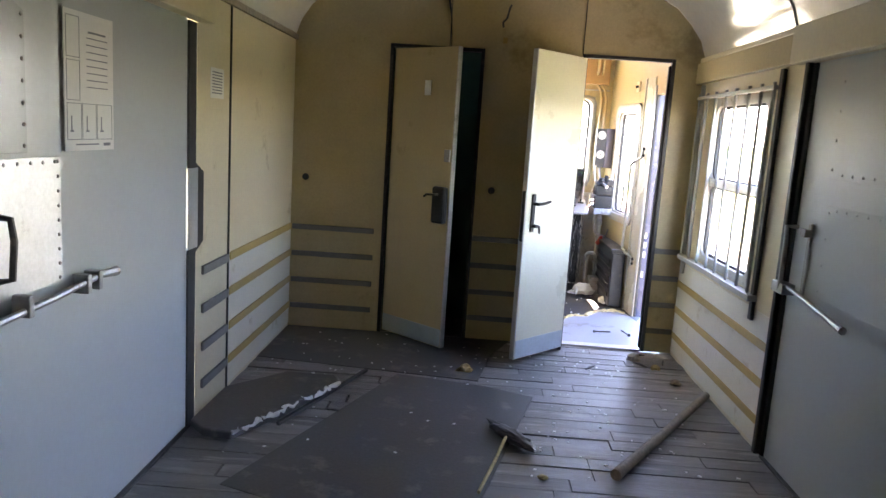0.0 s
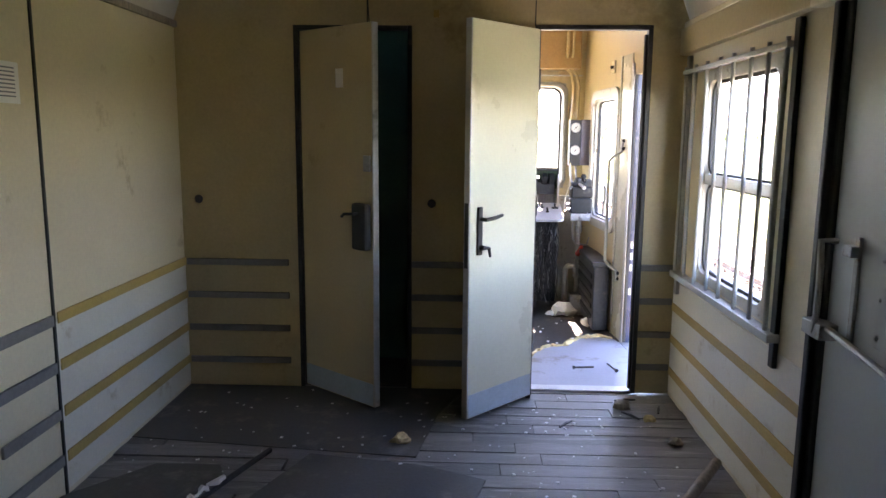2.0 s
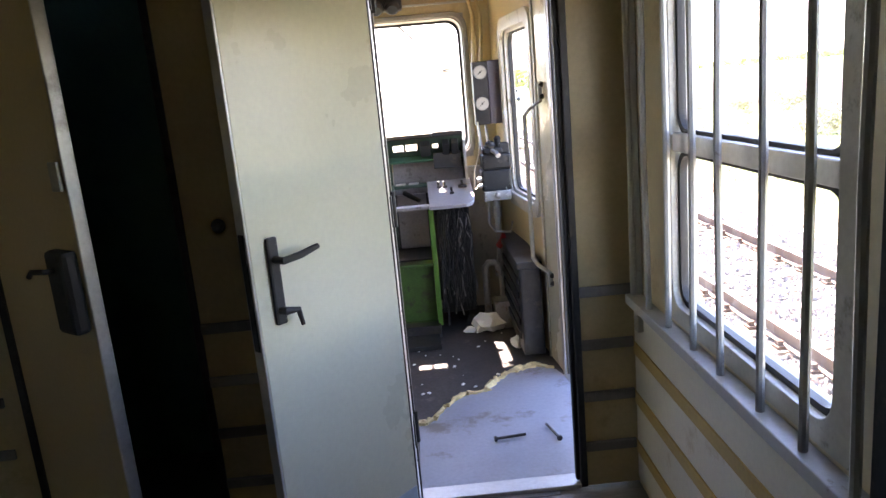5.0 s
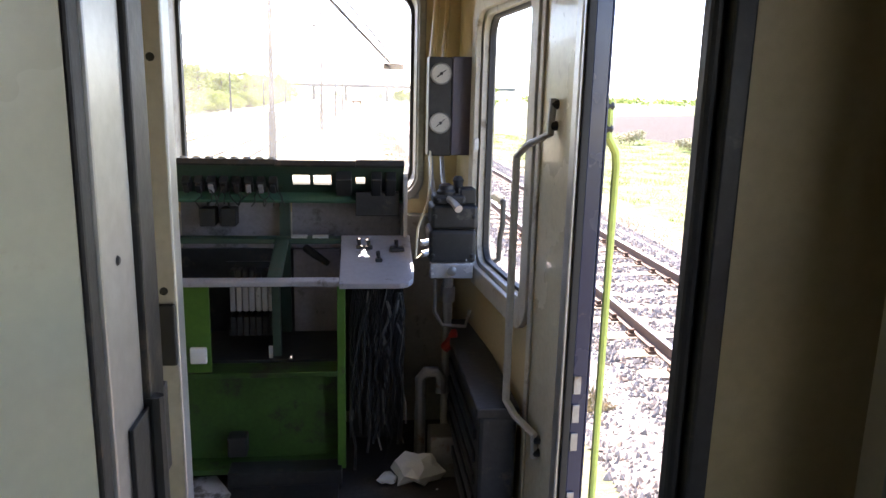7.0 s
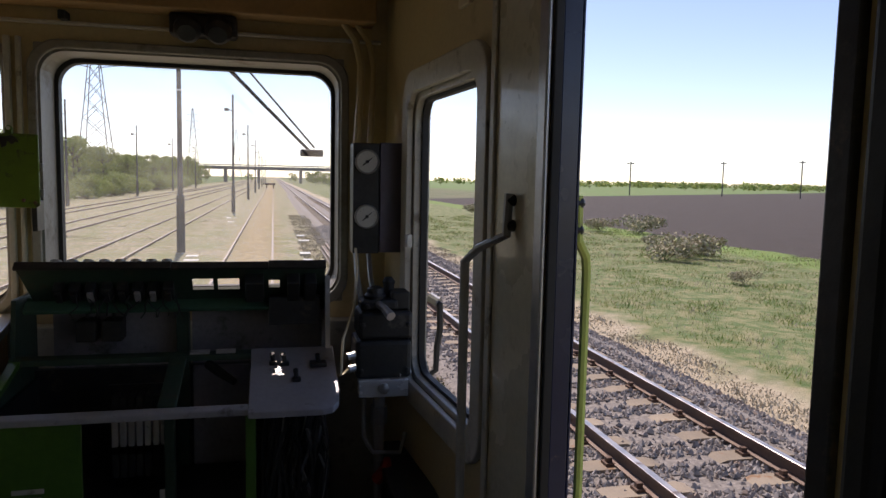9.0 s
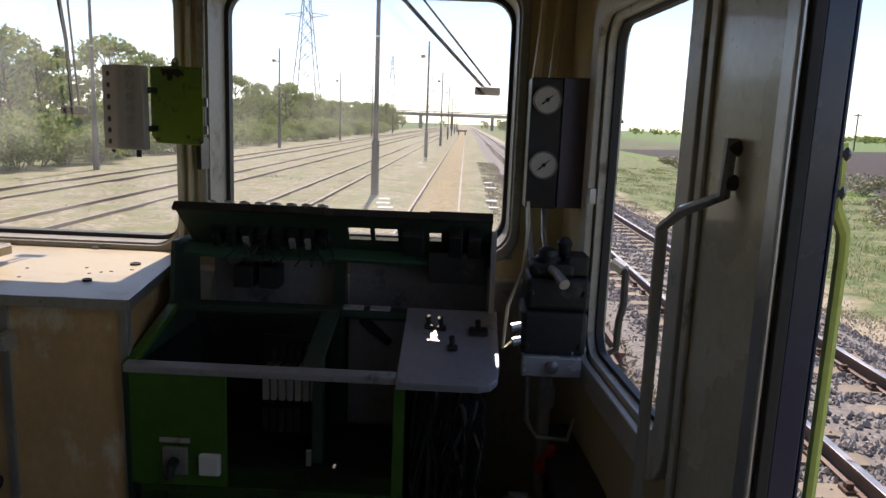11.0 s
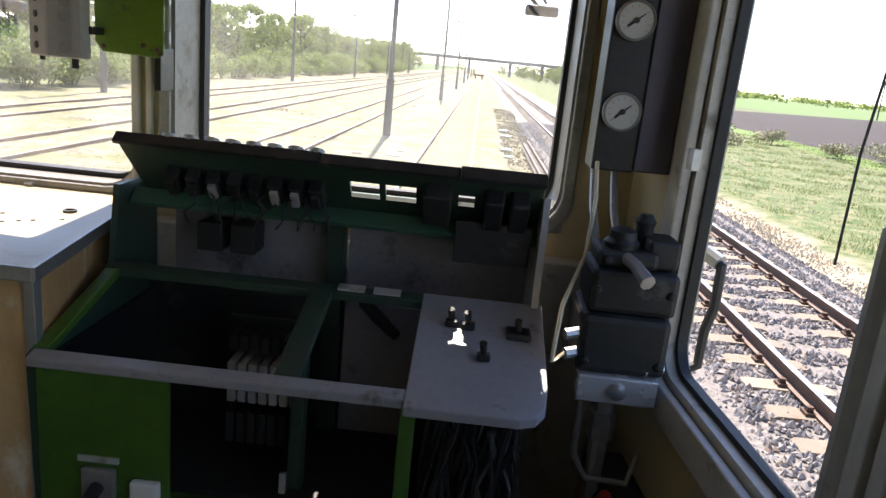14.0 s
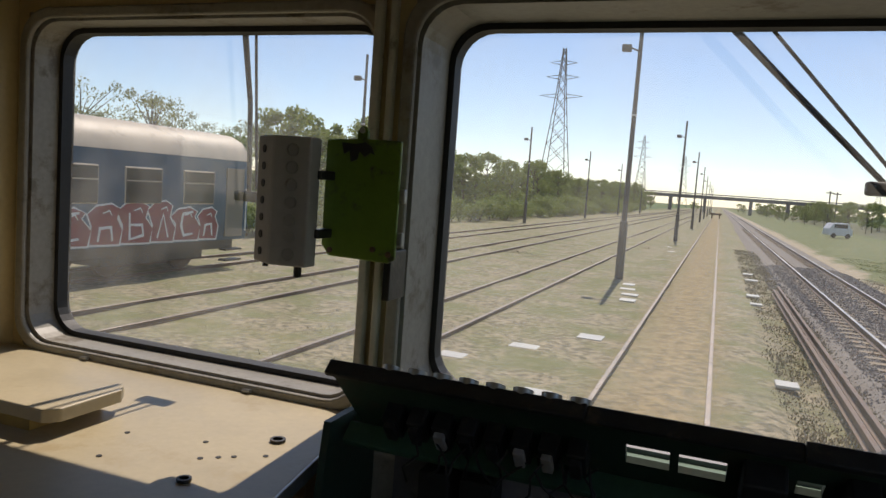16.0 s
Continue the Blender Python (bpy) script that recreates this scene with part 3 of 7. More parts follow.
add3("label", M_WHITE, (w3 * 0.52, w3 * 0.52 + 0.055, 0.0, 0.002, 1.68, 1.775), lab="small white paper label", bev=0)
door_4, m4, w4, add4 = leaf("door_4", (0.603, 5.572), (0.250, 5.192), 1.985, "half-open cream cab door with black handle", M_DOORCREAM)
add4("handle_plate", M_BLACK, (w4 - 0.085, w4 - 0.05, 0.0, 0.012, 0.86, 1.10), lab="black handle plate", bev=0.008)
part("handle", rod([(w4 - 0.068, 0.01, 1.04), (w4 - 0.068, 0.05, 1.04), (w4 - 0.12, 0.056, 1.045), (w4 - 0.185, 0.05, 1.055)], [0.011, 0.010, 0.010, 0.008], n=8), M_BLACK, door_4, "black lever handle", smooth=True, local=True)
part("snib", rod([(w4 - 0.068, 0.01, 0.90), (w4 - 0.068, 0.03, 0.90), (w4 - 0.105, 0.035, 0.895), (w4 - 0.115, 0.035, 0.85)], [0.012, 0.012, 0.009, 0.006], n=8), M_BLACK, door_4, "black hooked snib", smooth=True, local=True)
add4("lock_face", M_DARK, (w4 - 0.001, w4 + 0.007, -0.03, -0.006, 0.80, 1.12), lab="dark lock face plate")
for z in (0.30, 1.07, 1.74):
    part("hinge", boxes((0.604, 0.609, 5.635, 5.755, z - 0.05, z + 0.05)), M_BLACK, door_4, "black butt hinge", bevel=0.001)
    part("hinge_knuckle", rod([(0.612, PY - 0.005, z - 0.058), (0.612, PY - 0.005, z + 0.058)], 0.009, n=8), M_BLACK, door_4, smooth=True)

# ---- lavatory cell behind the half-open door ----
lav = tagged(part("wall_lavatory", boxes((XL, 0.38, 6.26, 6.30, 0, 2.45)), M_DARKGREEN), "dark green lavatory walls", "wall", kind="structure")
part("side_wall", boxes((0.38, 0.42, PY + 0.036, 6.30, 0, 2.45)), M_DARKGREEN, lav)
part("side_wall", boxes((XL - 0.04, XL, PY + 0.036, 6.30, 0, 2.45)), M_DARKGREEN, lav)
part("floor", boxes((XL, 0.38, PY + 0.036, 6.26, -0.05, 0.0)), M_LINO, lav, "dark lavatory floor")
part("ceiling", boxes((XL, 0.38, PY + 0.036, 6.26, 2.45, 2.48)), M_DARKGREEN, lav)
part("outer_face", boxes((XL, 0.425, 6.302, 6.31, 0, 2.45), (0.421, 0.427, PY + 0.036, 6.31, 0, 2.45)), M_BEIGE, lav, "beige cab side of the cell")
corner = tagged(part("corner_post", boxes((0.492, 0.531, 6.120, 6.165, 0.0, 2.2)), M_ALU, bevel=0.004), "bare aluminium corner post of the lavatory cell", "post", kind="structure")
part("filler", boxes((0.428, 0.491, 6.14, 6.20, 0.0, 2.2)), M_DARK, corner, "dark filler strip behind the post")
for z in (0.55, 1.12, 1.475, 1.85):
    part("screw_hole", turned([(0.0065, 0), (0.0065, 0.0015)], (0.512, 6.120, z), (0, -1, 0), n=10), M_BLACK, corner)
part("hinge", boxes((0.494, 0.529, 6.108, 6.121, 1.0, 1.10)), M_BLACK, corner, "black hinge leaf", bevel=0.003)

# ---- driver's cab shell ----
cab_floor = tagged(part("floor", boxes((-1.40, 1.42, PY + 0.036, 8.3, -0.06, -0.004)), M_CABDIRT), "blackened dirty cab floor", "floor", kind="structure")
DOOR_Y = (6.018, 6.70)
SIDE_WIN = (7.02, 7.72, 0.76, 1.77)
wall_cab = tagged(part("wall_cab_right", wall_sheet(bmesh.new(), PY + 0.036, 8.15, 0.0, 2.5, [(*DOOR_Y, 0.0, 1.855), SIDE_WIN], 0.0, 0.055, CAB_R), M_BEIGE),
                  "yellowed cab side wall with door opening and window", "wall", kind="structure")
tagged(part("wall_cab_left", wall_sheet(bmesh.new(), 6.31, 8.15, 0.0, 2.5, [SIDE_WIN], -0.055, 0.0, CAB_L @ Matrix.Diagonal((1, -1, 1, 1))), M_BEIGE),
       "yellowed cab side wall", "wall", kind="structure")
WR, WL = (0.055, 1.05, 1.02, 1.862), (-1.135, -0.088, 0.985, 1.862)
FY = 8.05
FL = 8.13
for nm, x0, x1, w, y in (("wall_front", -0.05, 1.28, WR, FY), ("wall_front_left", -1.26, -0.05, WL, FL)):
    tagged(part(nm, wall_sheet(bmesh.new(), x0, x1, 0.0, 2.5, [(w[0] - 0.018, w[1] + 0.018, w[2] - 0.025, w[3] + 0.025)], y, 8.26), M_BEIGE),
           "yellowed cab front wall below and round the windscreen", "wall", kind="structure")


def windscreen(name, w, label, fy, grow):
    a, b, c, d = w
    t = thing(name, ((a + b) / 2, fy, c), label, "window", kind="structure")
    f = bmesh.new()
    ring(f, rounded(a, b, c, d, 0.085), rounded(a - 0.018, b + 0.018, c - 0.025, d + 0.025, 0.004), fy + 0.004, 8.255)
    part("reveal", f, M_SCREENFRAME, t, "painted reveal", smooth=False)
    f = bmesh.new()
    ring(f, rounded(a - 0.006, b + 0.006, c - 0.006, d + 0.006, 0.085), rounded(a - grow, b + grow, c - grow, d + grow, 0.10), fy - 0.016, fy)
    part("window_frame", f, M_SCREENFRAME, t, "raised painted frame", bevel=0.006)
    f = bmesh.new()
    ring(f, rounded(a + 0.014, b - 0.014, c + 0.014, d - 0.014, 0.08), rounded(a, b, c, d, 0.085), 8.215, 8.257)
    part("gasket", f, M_BLACK, t, "perished rubber gasket")
    p = part("pane", pane_quad(a, b, 8.25, c, d), M_PANE, t, "dusty windscreen glass")
    p.visible_shadow = False
    for k in (0.22, 0.72):
        x = a + (b - a) * k
        part("clip", rod([(x, fy - 0.022, c - 0.02), (x + 0.025, fy - 0.026, c - 0.018)], 0.006, n=6), M_STEEL, t, smooth=True)
    return t


windscreen("window_3", WR, "driver's windscreen with rounded corners and dusty glass", FY, 0.036)
windscreen("window_4", WL, "second windscreen with rounded corners and dusty glass", FL, 0.034)
pillar = tagged(part("pillar", boxes((-0.048, -0.028, FY - 0.02, FY, 0.98, 1.9), (-0.012, 0.004, FY - 0.018, FY, 0.98, 1.9)), M_FRAME, bevel=0.004), "flat strips on the pillar between the windscreens", "trim", kind="structure")
# side windows of the cab; the left is unseen, added to brighten the cabinet
a, b, c, d = SIDE_WIN
for nm, x, mm in (("window_5", 1.28, CAB_R), ("window_6", -1.25, CAB_L)):
    sw = thing(nm, (x, 7.37, 0.78), "cab side window with rounded corners and worn metal frame", "window", kind="structure")
    f = ring(bmesh.new(), rounded(a + 0.05, b - 0.05, c + 0.055, d - 0.055, 0.07), rounded(a, b, c, d, 0.004), 0.004, 0.053, mm)
    part("reveal", f, M_FRAME, sw, "worn painted reveal")
    f = ring(bmesh.new(), rounded(a + 0.035, b - 0.035, c + 0.04, d - 0.04, 0.08), rounded(a - 0.03, b + 0.03, c - 0.03, d + 0.03, 0.11), -0.02, 0.0, mm)
    part("window_frame", f, M_FRAME, sw, "scuffed painted frame", bevel=0.004)
    f = ring(bmesh.new(), rounded(a + 0.062, b - 0.062, c + 0.067, d - 0.067, 0.065), rounded(a + 0.05, b - 0.05, c + 0.055, d - 0.055, 0.07), 0.025, 0.045, mm)
    part("gasket", f, M_BLACK, sw, "black rubber gasket")
    part("latch", boxes((7.60, 7.63, -0.035, -0.02, 1.24, 1.28), m=mm), M_ALU, sw)

M_KICKBLUE = mat("blue_grey_steel", (0.14, 0.16, 0.175), 0.5, 0.3, var=0.15, bump=0.1)
M_OLDBEAM = mat("orange_brown_panel", (0.36, 0.22, 0.09), 0.55, var=0.15, bump=0.1)
# cab ceiling: bare roof ribs, a wooden beam and the arched bulkhead over the windscreens
beam = tagged(part("ceiling_beam", boxes((-1.2, 1.17, 7.93, FY, 2.0, 2.32)), M_OLDBEAM, bevel=0.006), "brown wooden panel edge above the windscreens", "beam", kind="structure")
lining = bmesh.new()
for y0, y1 in ((5.76, 6.88), (6.895, 8.02)):
    slab(lining, [(x * 1.02, z + 0.155) for x, z in ARCH] + [(x * 1.03, z + 0.17) for x, z in ARCH[::-1]], y0, y1)
tagged(part("roof_lining", lining, M_PALE), "pale stained roof lining above the bare cab ribs", "ceiling", kind="structure")
for i in range(9):
    y = 5.86 + i * 0.24
    tagged(part("roof_rib", rod([(x, y + 0.03 * (i % 2), z + 0.12) for x, z in ARCH[1:-1]], 0.022, n=6), M_RUST if i % 2 else M_OLDWOOD), "bare red-oxide roof rib", "roof rib", "cab roof ribs", kind="structure")
for x, w, y0, y1 in ((-0.44, 0.36, 4.05, 4.32), (0.10, 0.34, 4.08, 4.33), (-0.40, 0.42, 4.42, 4.93), (0.08, 0.30, 4.42, 4.90), (-0.2, 0.16, 5.05, 5.4)):
    tagged(part("roof_panel", boxes((x, x + w, y0, y1, 2.60, 2.62)), M_TABLE), "stained cream board inside the ceiling hatch", "board", "hatch boards", kind="structure")
# black sheet put in so the unlit space over the hatch reads dark
tagged(part("hatch_back", boxes((-0.62, 0.62, 4.0, PY - 0.01, 2.64, 2.66)), M_BLACK), "black sheet painting the dark space above the hatch", "roof", kind="structure")
tagged(part("roof_lath", boxes((-0.06, -0.01, 4.05, 5.6, 2.575, 2.60)), M_OLDWOOD), "brown lath inside the ceiling hatch", "lath", kind="structure")
for y in (4.35, 4.95, 5.5):
    tagged(part("roof_rib", boxes((-0.6, 0.6, y, y + 0.07, 2.53, 2.60)), M_DARK), "dark steel roof rib in the hatch", "roof rib", "hatch ribs", kind="structure")
for x in (-0.30, 0.22):
    tagged(part("roof_rib", boxes((x, x + 0.045, 4.05, PY - 0.02, 2.50, 2.53)), M_KICKBLUE), "blue-grey steel carrier across the hatch", "roof rib", "hatch ribs", kind="structure")
part("hanging_wire", rod([CAB_R @ Vector(p) for p in ((7.17, 0.075, 1.84), (7.21, 0.075, 1.70), (7.26, 0.075, 1.52), (7.285, 0.075, 1.32), (7.275, 0.07, 1.16))], 0.0022, n=5), M_BLACK, bpy.data.objects["window_5"], "thin loose black wire", smooth=True)

# ---- outside: ground, tracks, field ----
RAIL_Z = -1.11


def ground_mesh():
    bm = bmesh.new()
    xs = [-1500, -600, -250, -120, -70, -45, -32, -24] + [-20 + 0.8 * i for i in range(58)] + [28, 34, 45, 60, 90, 150, 300, 700, 1500]
    ys = [-60, -30, -10, 0] + [4 + 0.9 * i for i in range(60)] + [60, 64, 70, 78, 90, 110, 140, 190, 260, 400, 700, 1300, 2600]
    vs = []
    for y in ys:
        row = []
        for x in xs:
            z = -1.33 + 0.04 * noise.noise(Vector((x * 0.45, y * 0.45, 0))) + 0.03 * noise.noise(Vector((x * 1.7, y * 1.7, 3)))
            if abs(x - 4.85) < 2.6:
                z = -1.5
            if x > 6.8:
                z -= 0.12 * min(1, (x - 6.8) / 4)
            if abs(x) > 60 or y > 120:
                z = -1.40
            row.append(bm.verts.new((x, y, z)))
        vs.append(row)
    for j in range(len(ys) - 1):
        for i in range(len(xs) - 1):
            bm.faces.new((vs[j][i], vs[j][i + 1], vs[j + 1][i + 1], vs[j + 1][i]))
    return bm


def ground_material():
    m = bpy.data.materials.new("railway_ground")
    m.use_nodes = True
    n, l = m.node_tree.nodes, m.node_tree.links
    b = n["Principled BSDF"]
    tc, sep = n.new("ShaderNodeTexCoord"), n.new("ShaderNodeSeparateXYZ")
    l.new(tc.outputs["Object"], sep.inputs[0])

    def tex(s, d=6):
        t = n.new("ShaderNodeTexNoise")
        t.inputs["Scale"].default_value, t.inputs["Detail"].default_value, t.inputs["Roughness"].default_value = s, d, 0.65
        l.new(tc.outputs["Object"], t.inputs["Vector"])
        return t.outputs[0]

    def span(src, a, c):
        t = n.new("ShaderNodeMapRange")
        t.inputs[1].default_value, t.inputs[2].default_value = a, c
        l.new(src, t.inputs[0])
        return t.outputs[0]

    def mix(f, c1, c2):
        t = n.new("ShaderNodeMix")
        t.data_type = "RGBA"
        l.new(f, t.inputs[0])
        for i, c in ((6, c1), (7, c2)):
            if isinstance(c, tuple):
                t.inputs[i].default_value = (*c, 1)
            else:
                l.new(c, t.inputs[i])
        return t.outputs[2]
    wob = n.new("ShaderNodeMath")
    wob.operation = "MULTIPLY_ADD"
    l.new(tex(0.35, 4), wob.inputs[0])
    wob.inputs[1].default_value = 3.0
    l.new(sep.outputs[0], wob.inputs[2])
    x = wob.outputs[0]
    dry = mix(span(tex(7, 12), 0.42, 0.6), (0.38, 0.325, 0.215), (0.14, 0.13, 0.085))
    weeds = mix(span(tex(0.9, 10), 0.42, 0.62), dry, (0.18, 0.19, 0.08))
    yellow = mix(span(tex(5, 12), 0.4, 0.62), (0.37, 0.285, 0.15), (0.19, 0.155, 0.085))
    own = n.new("ShaderNodeMath")
    own.operation = "ABSOLUTE"
    edge = n.new("ShaderNodeMath")
    edge.operation = "MULTIPLY_ADD"
    l.new(tex(2.5, 8), edge.inputs[0])
    edge.inputs[1].default_value = 0.9
    shift = n.new("ShaderNodeMath")
    shift.operation = "SUBTRACT"
    l.new(sep.outputs[0], shift.inputs[0])
    shift.inputs[1].default_value = 0.52
    l.new(shift.outputs[0], edge.inputs[2])
    l.new(edge.outputs[0], own.inputs[0])
    left = mix(span(own.outputs[0], 1.25, 0.25), weeds, yellow)
    grass = mix(span(tex(2.2, 8), 0.42, 0.6), (0.075, 0.125, 0.03), (0.22, 0.21, 0.10))
    far_green = mix(span(tex(0.05, 3), 0.4, 0.6), (0.10, 0.19, 0.04), (0.13, 0.17, 0.06))
    soil = mix(span(tex(1.2, 9), 0.3, 0.7), (0.026, 0.019, 0.014), (0.046, 0.034, 0.026))
    straw = mix(span(tex(9, 8), 0.35, 0.65), (0.45, 0.38, 0.27), (0.31, 0.265, 0.185))
    c = mix(span(x, 6.9, 7.1), left, straw)
    c = mix(span(x, 9.0, 9.6), c, grass)
    lush = mix(span(tex(3.0, 6), 0.4, 0.6), (0.10, 0.19, 0.03), (0.16, 0.22, 0.05))
    c = mix(span(x, 21.0, 21.8), c, lush)
    c = mix(span(x, 23.7, 24.1), c, soil)
    skew = n.new("ShaderNodeMath")
    skew.operation = "MULTIPLY_ADD"
    l.new(sep.outputs[1], skew.inputs[0])
    skew.inputs[1].default_value = 1.17
    minus = n.new("ShaderNodeMath")
    minus.operation = "MULTIPLY"
    minus.inputs[1].default_value = -1.0
    l.new(sep.outputs[0], minus.inputs[0])
    l.new(minus.outputs[0], skew.inputs[2])
    beyond = n.new("ShaderNodeMath")
    beyond.operation = "MULTIPLY"
    l.new(span(skew.outputs[0], 108, 111), beyond.inputs[0])
    l.new(span(sep.outputs[0], 19, 22), beyond.inputs[1])
    scrub = mix(span(tex(0.25, 8), 0.38, 0.62), (0.07, 0.10, 0.035), (0.16, 0.145, 0.08))
    c = mix(beyond.outputs[0], c, mix(span(sep.outputs[0], 45, 65), scrub, far_green))
    lo = mix(span(sep.outputs[0], -18, -24), c, (0.08, 0.13, 0.03))
    l.new(lo, b.inputs["Base Color"])
    b.inputs["Roughness"].default_value = 0.95
    bp = n.new("ShaderNodeBump")
    bp.inputs["Strength"].default_value, bp.inputs["Distance"].default_value = 0.6, 0.05
    l.new(tex(18, 8), bp.inputs["Height"])
    l.new(bp.outputs[0], b.inputs["Normal"])
    return m


ground = tagged(part("ground", ground_mesh(), ground_material(), smooth=True), "dry weedy station ground, grass verge and ploughed field", "ground", kind="structure")

RAIL = [(-0.065, -0.16), (-0.065, -0.148), (-0.012, -0.13), (-0.009, -0.05), (-0.036, -0.04), (-0.036, -0.004), (-0.030, 0), (0.030, 0), (0.036, -0.004), (0.036, -0.04), (0.009, -0.05), (0.012, -0.13), (0.065, -0.148), (0.065, -0.16)]


def track(name, xc, y0, y1, label, sleepers, sy0, sy1, z=RAIL_Z, top=None):
    t = thing(name, (xc, y0, z - 0.16), label, "railway track", kind="structure")
    for s in (-0.752, 0.752):
        bm = bmesh.new()
        slab(bm, [(x + xc + s, zz + z) for x, zz in RAIL], y0, y1)
        rl = part("rail", bm, M_RUSTRAIL, t, "rusty steel rail")
        rl.data.materials.append(top or M_RAILTOP)
        for p in rl.data.polygons:
            if p.normal.z > 0.5 and p.center.z + t.location.z > z - 0.01:
                p.material_index = 1
    if sleepers:
        me = None
        n = int((sy1 - sy0) / 0.6)
        for i in range(n):
            if me is None:
                bm = bmesh.new()
                slab(bm, [(-1.2, -0.2), (-1.2, -0.02), (-1.15, 0.0), (-0.4, 0.0), (-0.3, -0.03), (0.3, -0.03), (0.4, 0.0), (1.15, 0.0), (1.2, -0.02), (1.2, -0.2)], -0.12, 0.12)
                o = part("sleeper", bm, M_CONCRETE, t, local=True)
                me = o.data
            else:
                o = new("sleeper", me)
                o.parent = t
            o.location = (0, sy0 + 0.6 * i - y0, -0.012)
        me = None
        for i in range(min(n, 26)):
            for s in (-0.752, 0.752):
                for e in (-1, 1):
                    if me is None:
                        o = part("rail_clip", boxes((-0.05, 0.05, -0.06, 0.06, 0, 0.03), (-0.03, 0.03, -0.025, 0.025, 0.03, 0.075)), M_RUSTRAIL, t, local=True)
                        me = o.data
                    else:
                        o = new("rail_clip", me)
                        o.parent = t
                    o.location = (s + e * 0.095, sy0 + 0.6 * i - y0, -0.012)
    return t


track("track_right", 4.85, -20, 900, "main line track on concrete sleepers and grey ballast", True, 4.4, 110)
track("track_own", 0.03, 8.6, 182, "overgrown siding track in yellow dry grass", False, 0, 0, z=-1.22, top=M_SIDINGTOP)
track("track_left", -4.65, -10, 600, "overgrown siding track in dry grass", False, 0, 0, z=-1.24, top=M_SIDINGTOP)
track("track_middle", -9.3, -10, 600, "overgrown siding track in dry weeds", False, 0, 0, z=-1.24, top=M_SIDINGTOP)
track("track_far", -13.6, -10, 600, "overgrown siding track under the parked coach", False, 0, 0, z=-1.24, top=M_SIDINGTOP)

# ballast bed and its stones
bed = bmesh.new()
slab(bed, [(2.65, -1.55), (3.3, -1.33), (3.55, -1.31), (6.15, -1.31), (6.45, -1.33), (7.1, -1.55)], -20, 900)
M_BALLAST = mat("ballast_bed", (0.19, 0.17, 0.15), 0.9, var=0.45, scale=16, bump=1.0, fine=28)
ballast = tagged(part("ballast_bed", bed, M_BALLAST), "grey crushed stone ballast bed", "ballast", kind="structure")


def stones():
    rng = np.random.default_rng(4)
    base = np.array([(1, 0, 0), (-1, 0, 0), (0, 1, 0), (0, -1, 0), (0, 0, 1), (0, 0, -1)], float)
    tri = [(0, 2, 4), (2, 1, 4), (1, 3, 4), (3, 0, 4), (2, 0, 5), (1, 2, 5), (3, 1, 5), (0, 3, 5)]
    vs, fs = [], []
    for k in range(62000):
        y = 5.0 + 42 * rng.random() ** 1.9
        x = 2.75 + 4.3 * rng.random()
        z = -1.31 if 3.5 < x < 6.2 else -1.31 - 0.21 * (3.5 - x) / 0.75 if x <= 3.5 else -1.31 - 0.21 * (x - 6.2) / 0.9
        if abs(x - 4.85) < 1.2 and abs(((y - 4.4 + 0.3) % 0.6) - 0.3) < 0.12:
            z -= 0.02
            if rng.random() < 0.85:
                continue
        if min(abs(x - 4.098), abs(x - 5.602)) < 0.05:
            continue
        s = rng.uniform(0.018, 0.04) * (1 + max(0.0, y - 22) * 0.02)
        r = base * rng.uniform(0.6, 1.3, (6, 3)) * s + rng.normal(0, s * 0.18, (6, 3))
        a = rng.uniform(0, 6.28)
        ca, sa = math.cos(a), math.sin(a)
        r = r @ np.array(((ca, sa, 0), (-sa, ca, 0), (0, 0, 1)))
        o = len(vs)
        vs += [tuple(p) for p in r + np.array((x, y, z + s * 0.4))]
        fs += [(p + o, q + o, w + o) for p, q, w in tri]
    me = bpy.data.meshes.new("ballast_stones")
    me.from_pydata(vs, [], fs)
    return me


def island_mat(name, cols, rough=0.9, thin=0.0):
    """Loose stones or leaves: a colour per island, picked along a ramp."""
    m = bpy.data.materials.new(name)
    m.use_nodes = True
    n, l = m.node_tree.nodes, m.node_tree.links
    g, r = n.new("ShaderNodeNewGeometry"), n.new("ShaderNodeValToRGB")
    while len(r.color_ramp.elements) < len(cols):
        r.color_ramp.elements.new(0.5)
    for i, c in enumerate(cols):
        r.color_ramp.elements[i].position = i / (len(cols) - 1)
        r.color_ramp.elements[i].color = (*c, 1)
    l.new(g.outputs["Random Per Island"], r.inputs[0])
    l.new(r.outputs[0], n["Principled BSDF"].inputs["Base Color"])
    n["Principled BSDF"].inputs["Roughness"].default_value = rough
    if thin:
        tl, mx = n.new("ShaderNodeBsdfTranslucent"), n.new("ShaderNodeMixShader")
        mx.inputs[0].default_value = thin
        l.new(r.outputs[0], tl.inputs[0])
        l.new(n["Principled BSDF"].outputs[0], mx.inputs[1]), l.new(tl.outputs[0], mx.inputs[2])
        l.new(mx.outputs[0], n["Material Output"].inputs[0])
    return m


st = stones()
st.materials.append(island_mat("ballast_stone", [(0.13, 0.12, 0.115), (0.24, 0.22, 0.205), (0.36, 0.335, 0.31), (0.24, 0.18, 0.14)]))
tagged(new("ballast_stones", st), "loose grey crushed ballast stones along the main line", "ballast", kind="stuff")

# ---- cab contents: console ----
# console green darkened for dirt and for the shade under the desk top
M_KICKGREEN = mat("dirty_shaded_green_paint", (0.035, 0.095, 0.018), 0.5, var=0.3, scale=4, bump=0.1, wear=(0.03, 0.035, 0.02), amount=0.35, wscale=5)
